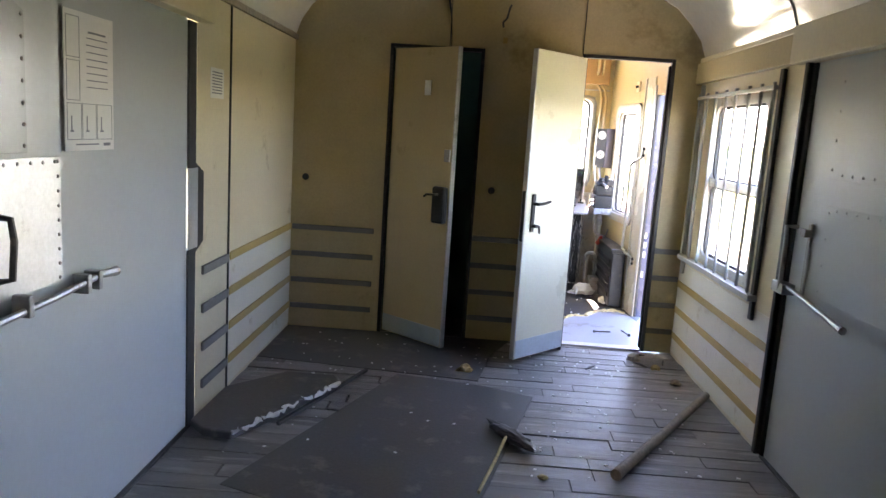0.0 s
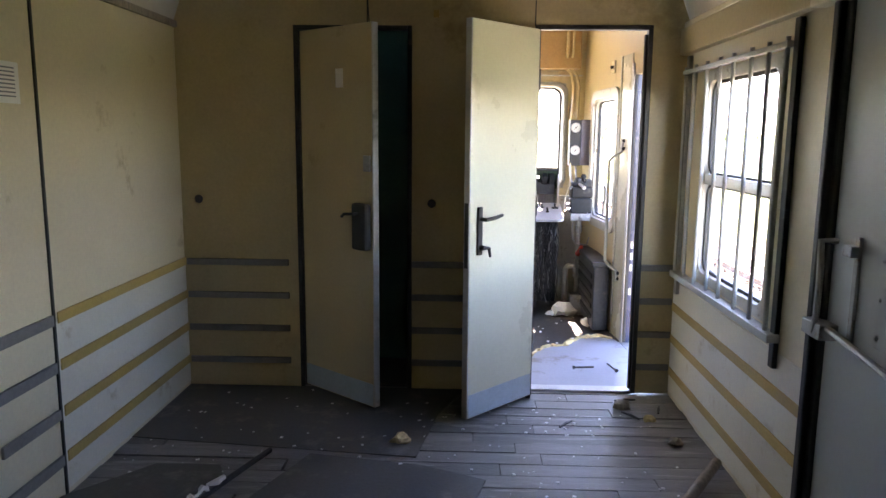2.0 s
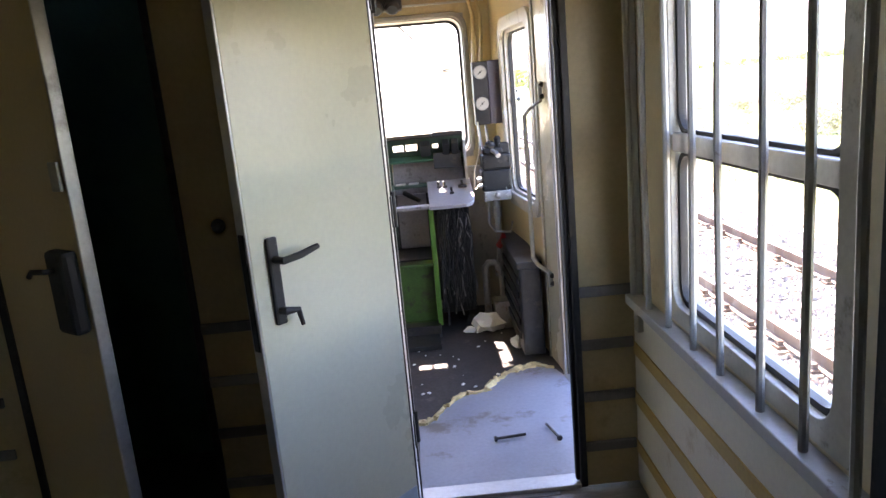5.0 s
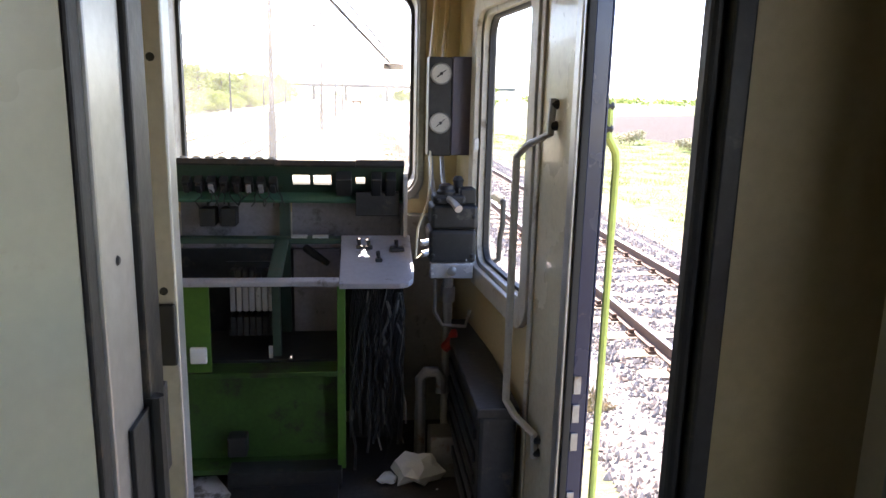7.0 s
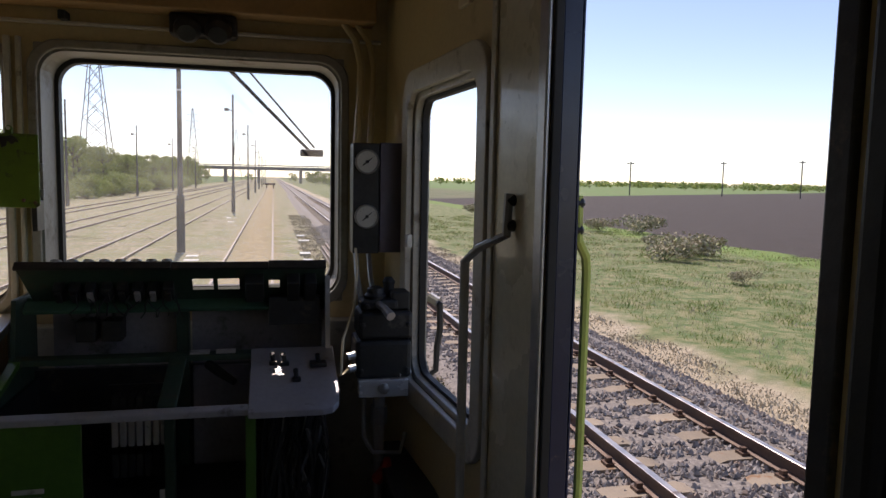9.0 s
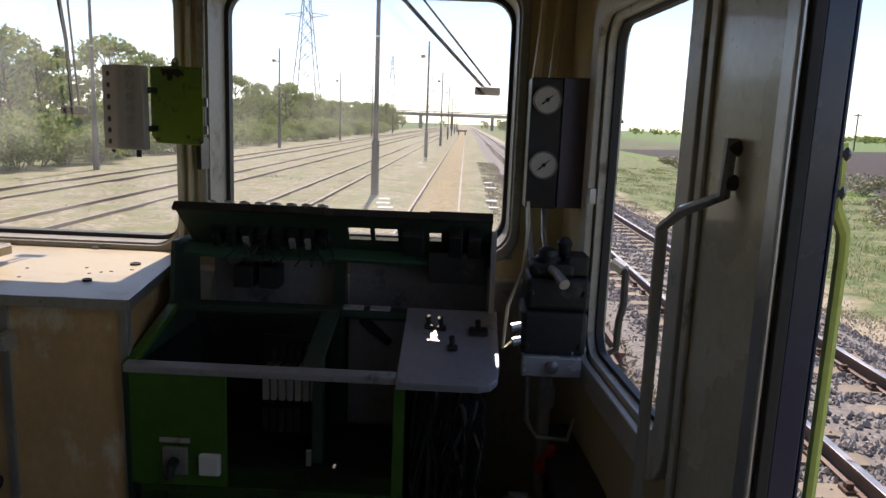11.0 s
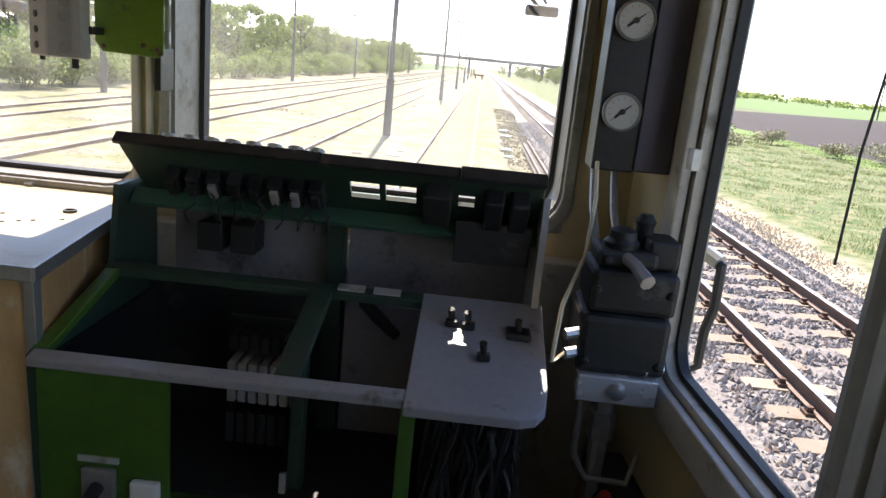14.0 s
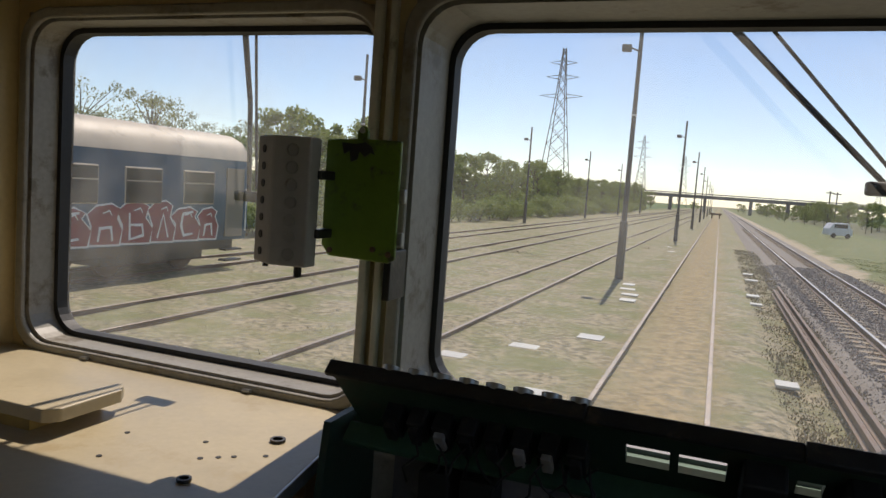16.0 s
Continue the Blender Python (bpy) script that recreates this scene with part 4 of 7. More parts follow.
con = thing("driver_console", (0.52, 7.6, 0.0), "stripped green driver's console with open lids and hanging wires", "console")


def top_z(y):
    return 0.795 + (y - 7.43) * 0.28


def tilt_plate(x0, x1, y0, y1, t=0.012, lift=0.0):
    bm = bmesh.new()
    lo = [bm.verts.new((x, y, top_z(y) + lift - t)) for x, y in ((x0, y0), (x1, y0), (x1, y1), (x0, y1))]
    hi = [bm.verts.new((x, y, top_z(y) + lift)) for x, y in ((x0, y0), (x1, y0), (x1, y1), (x0, y1))]
    bm.faces.new(lo[::-1]), bm.faces.new(hi)
    for i in range(4):
        j = (i + 1) % 4
        bm.faces.new((lo[i], lo[j], hi[j], hi[i]))
    return bm


part("top_rail", tilt_plate(0.04, 0.745, 7.425, 7.455, 0.02), M_DESK, con, "bare metal front rail of the top", bevel=0.004)
part("top_rail", tilt_plate(0.03, 0.745, 7.735, 7.765, 0.02), M_TEAL, con, "green back rail of the top", bevel=0.003)
part("top_rail", tilt_plate(0.035, 0.065, 7.455, 7.735, 0.02), M_GREEN, con, "chipped green side rail", bevel=0.003)
part("top_rail", tilt_plate(0.495, 0.545, 7.455, 7.735, 0.02), M_TEAL, con, "chipped middle rail", bevel=0.003)
plate = bmesh.new()
ol = [(0.745, 7.405), (0.955, 7.405), (0.985, 7.415), (1.003, 7.44), (1.01, 7.50), (1.01, 7.765), (0.745, 7.765)]
lo, hi = [plate.verts.new((x, y, top_z(y) - 0.018)) for x, y in ol], [plate.verts.new((x, y, top_z(y) + 0.002)) for x, y in ol]
plate.faces.new(lo[::-1]), plate.faces.new(hi)
for i in range(len(ol)):
    j = (i + 1) % len(ol)
    plate.faces.new((lo[i], lo[j], hi[j], hi[i]))
desk_plate = part("desk_plate", plate, M_DESK, con, "worn silver desk plate with rounded corner", bevel=0.003)
for x, y, s in ((0.815, 7.66, 0.013), (0.85, 7.655, 0.014), (0.885, 7.56, 0.013), (0.955, 7.645, 0.026)):
    z = top_z(y)
    part("switch", boxes((x - s, x + s, y - s, y + s, z, z + 0.014)), M_DARK, desk_plate, "dark switch base", bevel=0.004)
    part("lever", rod([(x, y, z + 0.01), (x - 0.004, y - 0.010, z + 0.040)], [0.006, 0.008], n=8), M_BLACK, desk_plate, "black switch lever", smooth=True)
# bright silver strips stand for the sun falling through two lid cut-outs
for x in (0.585, 0.665):
    part("slot_plate", tilt_plate(x - 0.03, x + 0.03, 7.738, 7.760, 0.004, 0.006), M_SILVER, con, "small bright plate painting the sun through a lid cut-out")
# body: sides, back, uprights and lower green box
for x0, x1 in ((0.032, 0.046), (0.985, 1.0)):
    bm = bmesh.new()
    pts = [(7.46, 0.08), (7.44, 0.79), (7.75, 0.88), (7.78, 1.06), (7.97, 1.06), (7.97, 0.08)] if x0 < 0.5 else [(7.66, 0.76), (7.46, 0.78), (7.75, 0.88), (7.77, 1.13), (7.97, 1.06), (7.97, 0.76)]
    a, b = [bm.verts.new((x0, y, z)) for y, z in pts], [bm.verts.new((x1, y, z)) for y, z in pts]
    bm.faces.new(a), bm.faces.new(b[::-1])
    for i in range(len(pts)):
        j = (i + 1) % len(pts)
        bm.faces.new((a[i], a[j], b[j], b[i]))
    part("side_panel", bm, M_TEAL if x0 < 0.5 else M_SILVER, con, "green side panel" if x0 < 0.5 else "bare metal side panel")
# inner back, shelf and side: sheets in dark colour where shade fills the desk
part("inner_back", boxes((0.046, 0.985, 7.93, 7.955, 0.08, 0.80)), M_DARK, con, "lower back coloured dark for the shade inside")
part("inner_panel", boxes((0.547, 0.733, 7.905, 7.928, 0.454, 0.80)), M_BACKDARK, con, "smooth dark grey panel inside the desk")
part("inner_shelf", boxes((0.046, 0.735, 7.58, 7.93, 0.44, 0.452)), M_DARK, con, "inner shelf coloured dark for the shade inside")
part("inner_side", boxes((0.047, 0.060, 7.465, 7.93, 0.10, 0.775)), M_DARK, con, "inner side coloured dark for the shade inside")
part("back_panel", boxes((0.10, 0.49, 7.955, 7.97, 0.80, 1.06), (0.54, 0.985, 7.955, 7.97, 0.80, 1.06)), M_BACKDARK, con, "grey backing panel coloured darker for the shade inside")
part("upright", boxes((0.495, 0.535, 7.90, 7.95, 0.45, 1.08)), M_TEAL, con, "green inner upright")
part("upright", boxes((0.735, 0.765, 7.47, 7.51, 0.06, 0.775)), M_GREEN, con, "green front upright", bevel=0.003)
part("upright", boxes((0.49, 0.52, 7.62, 7.66, 0.43, 0.80)), M_TEAL, con, "green middle upright", bevel=0.003)
part("front_panel", boxes((0.046, 0.30, 7.445, 7.46, 0.46, 0.782)), M_GREEN, con, "bright green front panel", bevel=0.002)
for dims in ((0.09, 0.735, 7.56, 7.575, 0.072, 0.425), (0.046, 0.735, 7.47, 7.575, 0.425, 0.445), (0.046, 0.09, 7.465, 7.60, 0.072, 0.425), (0.046, 0.735, 7.47, 7.9, 0.05, 0.072)):
    part("lower_panel", boxes(dims), M_KICKGREEN, con, "dirty green lower kick box panel, darkened for shade", bevel=0.003)
part("rear_cover", boxes((0.05, 0.985, 7.87, FY - 0.018, 1.040, 1.052)), M_DARKGREEN, con, "dark rear cover behind the lid")
part("pedal", boxes((0.33, 0.40, 7.50, 7.57, 0.10, 0.18)), M_BLACK, con, "black foot switch", bevel=0.008)
part("socket", boxes((0.232, 0.288, 7.425, 7.445, 0.498, 0.556)), M_WHITE, con, "white plastic socket", bevel=0.005)
part("name_strip", boxes((0.125, 0.205, 7.440, 7.445, 0.582, 0.594)), M_SILVER, con, "bright name strip")
part("rotary_switch", boxes((0.135, 0.20, 7.430, 7.445, 0.495, 0.572)), M_STEEL, con, "worn rotary switch plate", bevel=0.004)
part("knob", rod([(0.168, 7.43, 0.535), (0.168, 7.405, 0.53), (0.168, 7.395, 0.50)], [0.014, 0.014, 0.010], n=8), M_BLACK, con, "black rotary knob", smooth=True)
for i in range(7):
    x = 0.325 + i * 0.024
    part("relay", boxes((x, x + 0.019, 7.70, 7.78, 0.605, 0.70)), M_SILVER if i > 3 else M_GREYBACK, con, "relay block", bevel=0.002)
    part("terminal", boxes((x, x + 0.018, 7.71, 7.77, 0.725, 0.762)), M_BLACK, con, "black terminal block", bevel=0.002)
    part("terminal", boxes((x + 0.002, x + 0.02, 7.69, 7.78, 0.51, 0.585)), M_BLACK, con, "black terminal block", bevel=0.002)
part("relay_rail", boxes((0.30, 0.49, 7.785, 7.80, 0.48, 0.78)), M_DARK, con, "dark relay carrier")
part("bracket", boxes((0.478, 0.492, 7.60, 7.61, 0.445, 0.50)), M_SILVER, con, "small bright bracket")
for x0 in (0.19, 0.27):
    part("plug_box", boxes((x0, x0 + 0.06, 7.86, 7.94, 0.905, 0.975)), M_BLACK, con, "black plug box", bevel=0.004)
    part("cable", rod([(x0 + 0.03, 7.9, 0.97), (x0 + 0.028, 7.89, 1.02), (x0 + 0.03, 7.86, 1.10)], 0.005, n=6), M_BLACK, con, smooth=True)
part("tray", boxes((0.80, 0.97, 7.80, 7.93, 0.96, 1.055)), M_DARK, con, "dark component tray", bevel=0.003)
part("handle_stub", rod([(0.60, 7.86, 0.82), (0.64, 7.82, 0.80), (0.69, 7.78, 0.775)], [0.016, 0.016, 0.012], n=10), M_BLACK, con, "black hanging hose end", smooth=True)
# raised lid with its cut-outs
LID = Matrix.Translation((0, 7.86, 1.043)) @ Matrix.Rotation(radians(40), 4, "X") @ Matrix.Diagonal((1, 1, 1.17, 1))
lid = bmesh.new()
wall_sheet(lid, 0.075, 0.985, 0.0, 0.14, [(0.558, 0.624, 0.046, 0.091), (0.637, 0.706, 0.046, 0.091), (0.80, 0.836, 0.052, 0.083)], -0.006, 0.006, LID)
slab(lid, [(0.075, 0.0), (0.075, 0.14), (0.054, 0.14)], -0.006, 0.006, LID)
bmesh.ops.remove_doubles(lid, verts=lid.verts, dist=0.0001)
lid_o = part("lid", lid, M_TEAL, con, "raised green lid with square cut-outs")
part("lid_edge", boxes((0.052, 0.50, -0.02, 0.01, 0.14, 0.150), (0.50, 0.80, -0.02, 0.01, 0.138, 0.147), (0.80, 0.985, -0.022, 0.01, 0.139, 0.152), m=LID), M_DARK, lid_o, "rusty folded lid edge", bevel=0.003)
part("lid_lip", boxes((0.05, 0.985, -0.05, -0.006, -0.006, 0.008), m=LID), M_DARKGREEN, lid_o, "green lower lip", bevel=0.003)
for i in range(8):
    x = 0.15 + i * 0.046
    part("push_button", boxes((x, x + 0.030, -0.040, 0.03, 0.036, 0.083), m=LID), M_DARK, lid_o, "dark push button body", bevel=0.003)
    part("button_cap", boxes((x + 0.006, x + 0.024, -0.052, -0.040, 0.042, 0.076), m=LID), M_GREYBACK if i in (2, 5, 6) else M_DARK, lid_o, "terminal tab", bevel=0.002)
    p0 = LID @ Vector((x + 0.015, 0.010, 0.137))
    part("lens_ring", turned([(0.016, 0), (0.017, 0.012), (0.011, 0.012), (0.011, 0.004)], p0, LID.to_3x3() @ Vector((0, 1, 0.35)), n=14), M_ALU, lid_o, "metal lens ring", smooth=True)
for x0, x1 in ((0.725, 0.785), (0.86, 0.90), (0.915, 0.955)):
    part("meter_back", boxes((x0, x1, -0.05, 0.0, 0.03, 0.11), m=LID), M_BLACK, lid_o, "black meter housing", bevel=0.005)
rng = random.Random(3)
for i in range(15):
    x = 0.22 + 0.022 * i + rng.uniform(-0.008, 0.008)
    pts = [Vector((x, 7.78, 1.075))]
    for k in range(4):
        pts.append(pts[-1] + Vector((rng.uniform(-0.022, 0.022), rng.uniform(-0.02, 0.01), -0.018)))
    part("wire", rod(pts, 0.0022, n=5), M_BLACK, con, smooth=True)
for i in range(70):
    x, y = rng.uniform(0.79, 0.97), rng.uniform(7.52, 7.72)
    pts = [Vector((x, y, rng.uniform(0.62, 0.77)))]
    for k in range(6):
        pts.append(pts[-1] + Vector((rng.uniform(-0.03, 0.03), rng.uniform(-0.03, 0.02), -rng.uniform(0.05, 0.115))))
    part("wire", rod([(min(max(p.x, 0.78), 0.985), p.y, max(p.z, 0.05)) for p in pts], rng.choice((0.003, 0.004, 0.006)), n=5), M_DARK if i % 9 else M_STEEL, con, smooth=True)
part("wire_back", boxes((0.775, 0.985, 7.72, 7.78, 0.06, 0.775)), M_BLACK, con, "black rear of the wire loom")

# ---- cabinet, table and what lies on it ----
cab = thing("cabinet", (-0.5, 7.7, 0.0), "brown wood-veneer cabinet with aluminium edges, water-stained front", "cabinet")
part("front", boxes((-0.275, 0.018, 7.47, 7.485, 0.03, 0.935)), M_WOODSTAIN, cab, "water-stained veneer front")
part("door", boxes((-0.85, -0.300, 7.468, 7.485, 0.03, 0.935)), M_WOODSTAIN, cab, "wood veneer door", bevel=0.002)
sp = bmesh.new()
slab(sp, [(7.475, 0.03), (7.97, 0.03), (7.97, 0.935), (7.475, 0.935)], 0.0, 0.015, Matrix(((-0.16, 1, 0, 0.02 + 0.16 * 7.475), (1, 0, 0, 0), (0, 0, 1, 0), (0, 0, 0, 1))))
part("side", sp, M_WOOD, cab, "veneer side panel")
for x0, x1 in ((0.018, 0.04), (-0.30, -0.275)):
    part("edge_strip", boxes((x0, x1, 7.462, 7.487, 0.02, 0.937)), M_ALU, cab, "aluminium corner strip", bevel=0.002)
part("plinth", boxes((-1.2, 0.0, 7.50, 7.97, 0.0, 0.03)), M_BLACK, cab)
part("body", boxes((-1.2, -0.85, 7.468, 7.97, 0.03, 0.935)), M_WOOD, cab)
for z in (0.70, 0.455):
    part("knob", rod([(-0.345, 7.468, z), (-0.345, 7.42, z), (-0.30, 7.415, z)], [0.018, 0.018, 0.022], n=10), M_BLACK, cab, "black door knob", smooth=True)
part("latch", boxes((-0.42, -0.255, 7.40, 7.44, 0.832, 0.858), (-0.27, -0.24, 7.39, 7.45, 0.825, 0.868)), M_ALU, cab, "bare aluminium pull bar", bevel=0.005)
part("latch_mount", boxes((-0.40, -0.36, 7.44, 7.468, 0.83, 0.86)), M_ALU, cab)
tb = bmesh.new()
ol = [(-1.21, 7.445), (0.05, 7.445), (-0.052, 8.045), (-0.054, 8.125), (-0.6, 8.125), (-1.21, 8.125)]
lo, hi = [tb.verts.new((x, y, 0.937)) for x, y in ol], [tb.verts.new((x, y, 0.96)) for x, y in ol]
tb.faces.new(lo[::-1]), tb.faces.new(hi)
for i in range(6):
    j = (i + 1) % 6
    tb.faces.new((lo[i], lo[j], hi[j], hi[i]))
table = tagged(part("worktop", tb, M_TABLE, bevel=0.002), "stained cream laminate worktop with drill holes beside the console", "worktop")
part("edge_strip", boxes((-1.21, 0.052, 7.438, 7.445, 0.934, 0.963)), M_ALU, table, "riveted aluminium edge", bevel=0.002)
eb = bmesh.new()
slab(eb, [(7.44, 0.934), (7.985, 0.934), (7.985, 0.963), (7.44, 0.963)], 0.0, 0.006, Matrix(((-1 / 6, 1, 0, 0.051 + 7.445 / 6), (1, 0, 0, 0), (0, 0, 1, 0), (0, 0, 0, 1))))
part("edge_strip", eb, M_ALU, table, "riveted aluminium edge", bevel=0.002)
for x, y, r in ((-0.125, 7.877, 0.016), (-0.153, 7.637, 0.013)):
    part("grommet", turned([(r, 0.0), (r, 0.006), (r * 0.65, 0.006), (r * 0.65, 0.0005)], (x, y, 0.960), (0, 0, 1), n=16), M_DARK, table, "dark grommet", smooth=True)
for x, y in ((-0.195, 7.729), (-0.148, 7.767), (-0.17, 7.75), (-0.353, 7.645), (-0.24, 7.80), (-0.40, 7.76), (-0.10, 7.80)):
    part("screw_hole", turned([(0.0055, 0), (0.0055, 0.0012)], (x, y, 0.9602), (0, 0, 1), n=8), M_BLACK, table)
for i in range(7):
    part("rivet", turned([(0.004, 0), (0.002, 0.002)], (-0.05 - 0.12 * i, 7.438, 0.949), (0, -1, 0), n=6), M_STEEL, table)
lid_board = thing("loose_board", (-0.85, 7.75, 0.96), "loose cream board with rounded corner lying on the worktop", "board")
part("board", slab(bmesh.new(), [(-1.19, 7.655), (-0.51, 7.655), (-0.487, 7.68), (-0.487, 7.83), (-0.51, 7.86), (-1.19, 7.86)], -1.016, -0.988, Matrix(((1, 0, 0, 0), (0, 0, 1, 0), (0, -1, 0, 0), (0, 0, 0, 1)))), M_TABLE, lid_board, "cream laminate board", bevel=0.003)
part("batten", boxes((-1.15, -0.56, 7.67, 7.85, 0.96, 0.988)), M_STRIPE, lid_board, "yellow-edged batten")
bucket = thing("bucket", (-0.33, 7.18, 0.0), "dark plastic bucket with pale rim on the cab floor", "bucket")
part("body", turned([(0.10, 0.0), (0.125, 0.30), (0.118, 0.30), (0.095, 0.01)], (-0.33, 7.18, 0.0), (0, 0, 1), n=24), M_BLACK, bucket, smooth=True)
part("rim", turned([(0.124, 0.295), (0.131, 0.298), (0.131, 0.312), (0.117, 0.312)], (-0.33, 7.18, 0.0), (0, 0, 1), n=24), M_KICK, bucket, "pale blue rim", smooth=True)

# ---- lamp board and green plate before the pillar ----
ind = thing("indicator_board", (-0.14, 7.87, 1.32), "grey perforated lamp board hung beside a lime plate", "indicator board")
bb = bmesh.new()
slab(bb, [(-0.212, 7.885), (-0.152, 7.846), (-0.145, 7.844), (-0.073, 7.856), (-0.073, 7.895), (-0.20, 7.912)], 0, 0.25, Matrix(((1, 0, 0, 0), (0, 0, 1, 0), (0, 1, 0, 1.32), (0, 0, 0, 1))))
part("body", bb, M_BOARDGREY, ind, "grey sheet metal body", bevel=0.004)
for i in range(7):
    z = 1.343 + i * 0.0335
    h = part("lamp_hole", turned([(0.0125, 0), (0.0125, 0.003), (0.0095, 0.003), (0.0095, 0.0005)], (-0.109, 7.850, z), (0.165, -0.986, 0), n=16), M_STEEL, ind, "round lamp hole")
    part("lens", turned([(0.0095, 0), (0.0095, 0.0012)], (-0.109, 7.850, z), (0.165, -0.986, 0), n=14), M_GREYBACK, h, "dull lamp lens")
    part("lamp_hole", turned([(0.008, 0), (0.008, 0.002)], (-0.183, 7.866, z), (-0.54, -0.84, 0), n=10), M_DARK, ind, "round side hole")
part("cable_stub", rod([(-0.10, 7.875, 1.32), (-0.10, 7.875, 1.298)], 0.008, n=8), M_BLACK, ind)
part("cable_stub", rod([(-0.185, 7.89, 1.32), (-0.185, 7.89, 1.31)], 0.006, n=8), M_BLACK, ind)
for z in (1.385, 1.50):
    part("arm", boxes((-0.084, -0.064, 7.885, 7.953, z - 0.009, z + 0.009)), M_DARK, ind, "dark carrier arm", bevel=0.002)
gp = thing("lime_plate", (0.0, 7.94, 1.34), "chipped lime-green mounting plate screwed to the pillar", "mounting plate")
pl = [(-0.087, 1.362), (-0.070, 1.340), (0.062, 1.337), (0.077, 1.345), (0.077, 1.575), (0.004, 1.577), (0.004, 1.592), (-0.002, 1.600), (-0.008, 1.603), (-0.014, 1.600), (-0.020, 1.592), (-0.020, 1.577), (-0.087, 1.573)]
plate_o = part("plate", slab(bmesh.new(), pl, 7.936, 7.946), M_LIME, gp, "chipped lime-green plate", bevel=0.003)
part("lug_hole", turned([(0.006, 0), (0.006, 0.002)], (-0.008, 7.9355, 1.593), (0, -1, 0), n=10), M_GAUGE, gp)
chip = [(-0.052, 1.568), (-0.046, 1.545), (-0.034, 1.552), (-0.030, 1.530), (-0.016, 1.536), (-0.012, 1.552), (0.0, 1.541), (0.012, 1.55), (0.022, 1.546), (0.014, 1.562), (0.0, 1.570), (-0.02, 1.566)]
part("bare_patch", slab(bmesh.new(), chip, 7.9345, 7.936), M_DARK, plate_o, "bare dark patch where the paint came off")
for x, z in ((-0.066, 1.352), (0.064, 1.355), (0.030, 1.362)):
    part("screw", turned([(0.006, 0), (0.006, 0.003), (0.003, 0.005)], (x, 7.936, z), (0, -1, 0), n=8), M_RUSTRAIL, plate_o, "rusty screw")
part("bracket", boxes((-0.03, 0.0, 7.947, 8.05, 1.40, 1.45)), M_STEEL, gp, "steel stand-off bracket")
for z in (1.385, 1.47):
    part("bracket", boxes((0.075, 0.088, 7.942, 7.955, z - 0.014, z + 0.014)), M_STEEL, gp, "small riveted side bracket", bevel=0.003)
part("bracket", boxes((0.046, 0.062, 7.955, 8.03, 1.26, 1.36)), M_DARK, gp, "dark lower bracket", bevel=0.002)

# ---- brake valve, gauges and pipes ----
valve = thing("brake_valve", (1.15, 7.6, 0.76), "black driver's brake valve on a silver bracket", "brake valve")
part("bracket", boxes((1.075, 1.235, 7.565, 7.60, 0.765, 0.822)), M_SILVER, valve, "silver mounting bracket", bevel=0.004)
part("bolt", turned([(0.018, 0), (0.018, 0.008), (0.009, 0.012)], (1.155, 7.565, 0.795), (0, -1, 0), n=12), M_STEEL, valve, smooth=True)
M_VALVE = mat("greasy_black_casting", (0.010, 0.010, 0.0105), 0.6, 0.0, var=0.35, bump=0.3, fine=45, wear=(0.05, 0.045, 0.04), amount=0.15, wscale=14)
part("body", boxes((1.068, 1.246, 7.575, 7.745, 0.822, 0.945)), M_VALVE, valve, "greasy black valve body", bevel=0.014)
part("flange", boxes((1.078, 1.250, 7.585, 7.74, 0.947, 1.035)), M_VALVE, valve, bevel=0.012)
part("neck", boxes((1.085, 1.205, 7.60, 7.70, 1.036, 1.072)), M_VALVE, valve, bevel=0.010)
part("side_box", boxes((1.185, 1.245, 7.61, 7.70, 1.038, 1.095)), M_VALVE, valve, "flat black side box", bevel=0.006)
part("cap", turned([(0.034, 0), (0.036, 0.012), (0.028, 0.02), (0.026, 0.035), (0.014, 0.042)], (1.135, 7.64, 1.070), (0, 0, 1), n=14), M_VALVE, valve, smooth=True)
part("cap", turned([(0.018, 0), (0.018, 0.04), (0.022, 0.05), (0.012, 0.065)], (1.185, 7.68, 1.07), (0, 0, 1), n=12), M_VALVE, valve, smooth=True)
for x, z in ((1.105, 1.052), (1.165, 1.05), (1.09, 0.995), (1.235, 0.995), (1.085, 0.85), (1.23, 0.85)):
    part("bolt", turned([(0.009, 0), (0.009, 0.006), (0.004, 0.008)], (x, 7.60 if z > 1.04 else 7.585 if z > 0.95 else 7.575, z), (0, -1, 0), n=6), M_VALVE, valve, "small hexagon bolt")
part("handle", rod([(1.14, 7.61, 1.058), (1.155, 7.575, 1.05), (1.17, 7.53, 1.032)], [0.013, 0.012, 0.015], n=10), M_STEEL, valve, "worn steel handle stub", smooth=True)
for x, z in ((1.075, 0.86), (1.07, 0.90), (1.235, 0.84)):
    part("union", rod([(x + 0.01, 7.60, z), (x - 0.03, 7.585, z - 0.005)], 0.012, n=8), M_ALU, valve, "bright pipe union", smooth=True)
part("copper_pipe", rod([(1.05, 7.585, 0.86), (1.02, 7.57, 0.84), (1.03, 7.60, 0.95), (1.07, 7.66, 1.04), (1.085, 7.72, 1.15), (1.085, 7.77, 1.22)], 0.0045, n=8), M_CREAM, valve, "thin cream pipe", smooth=True)
pipes = thing("brake_pipe", (1.14, 7.62, 0.0), "grey brake pipes with red cock handle running to the floor", "pipe")
part("riser", rod([(1.15, 7.63, 0.765), (1.15, 7.63, 0.55), (1.15, 7.63, 0.02)], [0.022, 0.018, 0.018], n=10), M_STEEL, pipes, smooth=True)
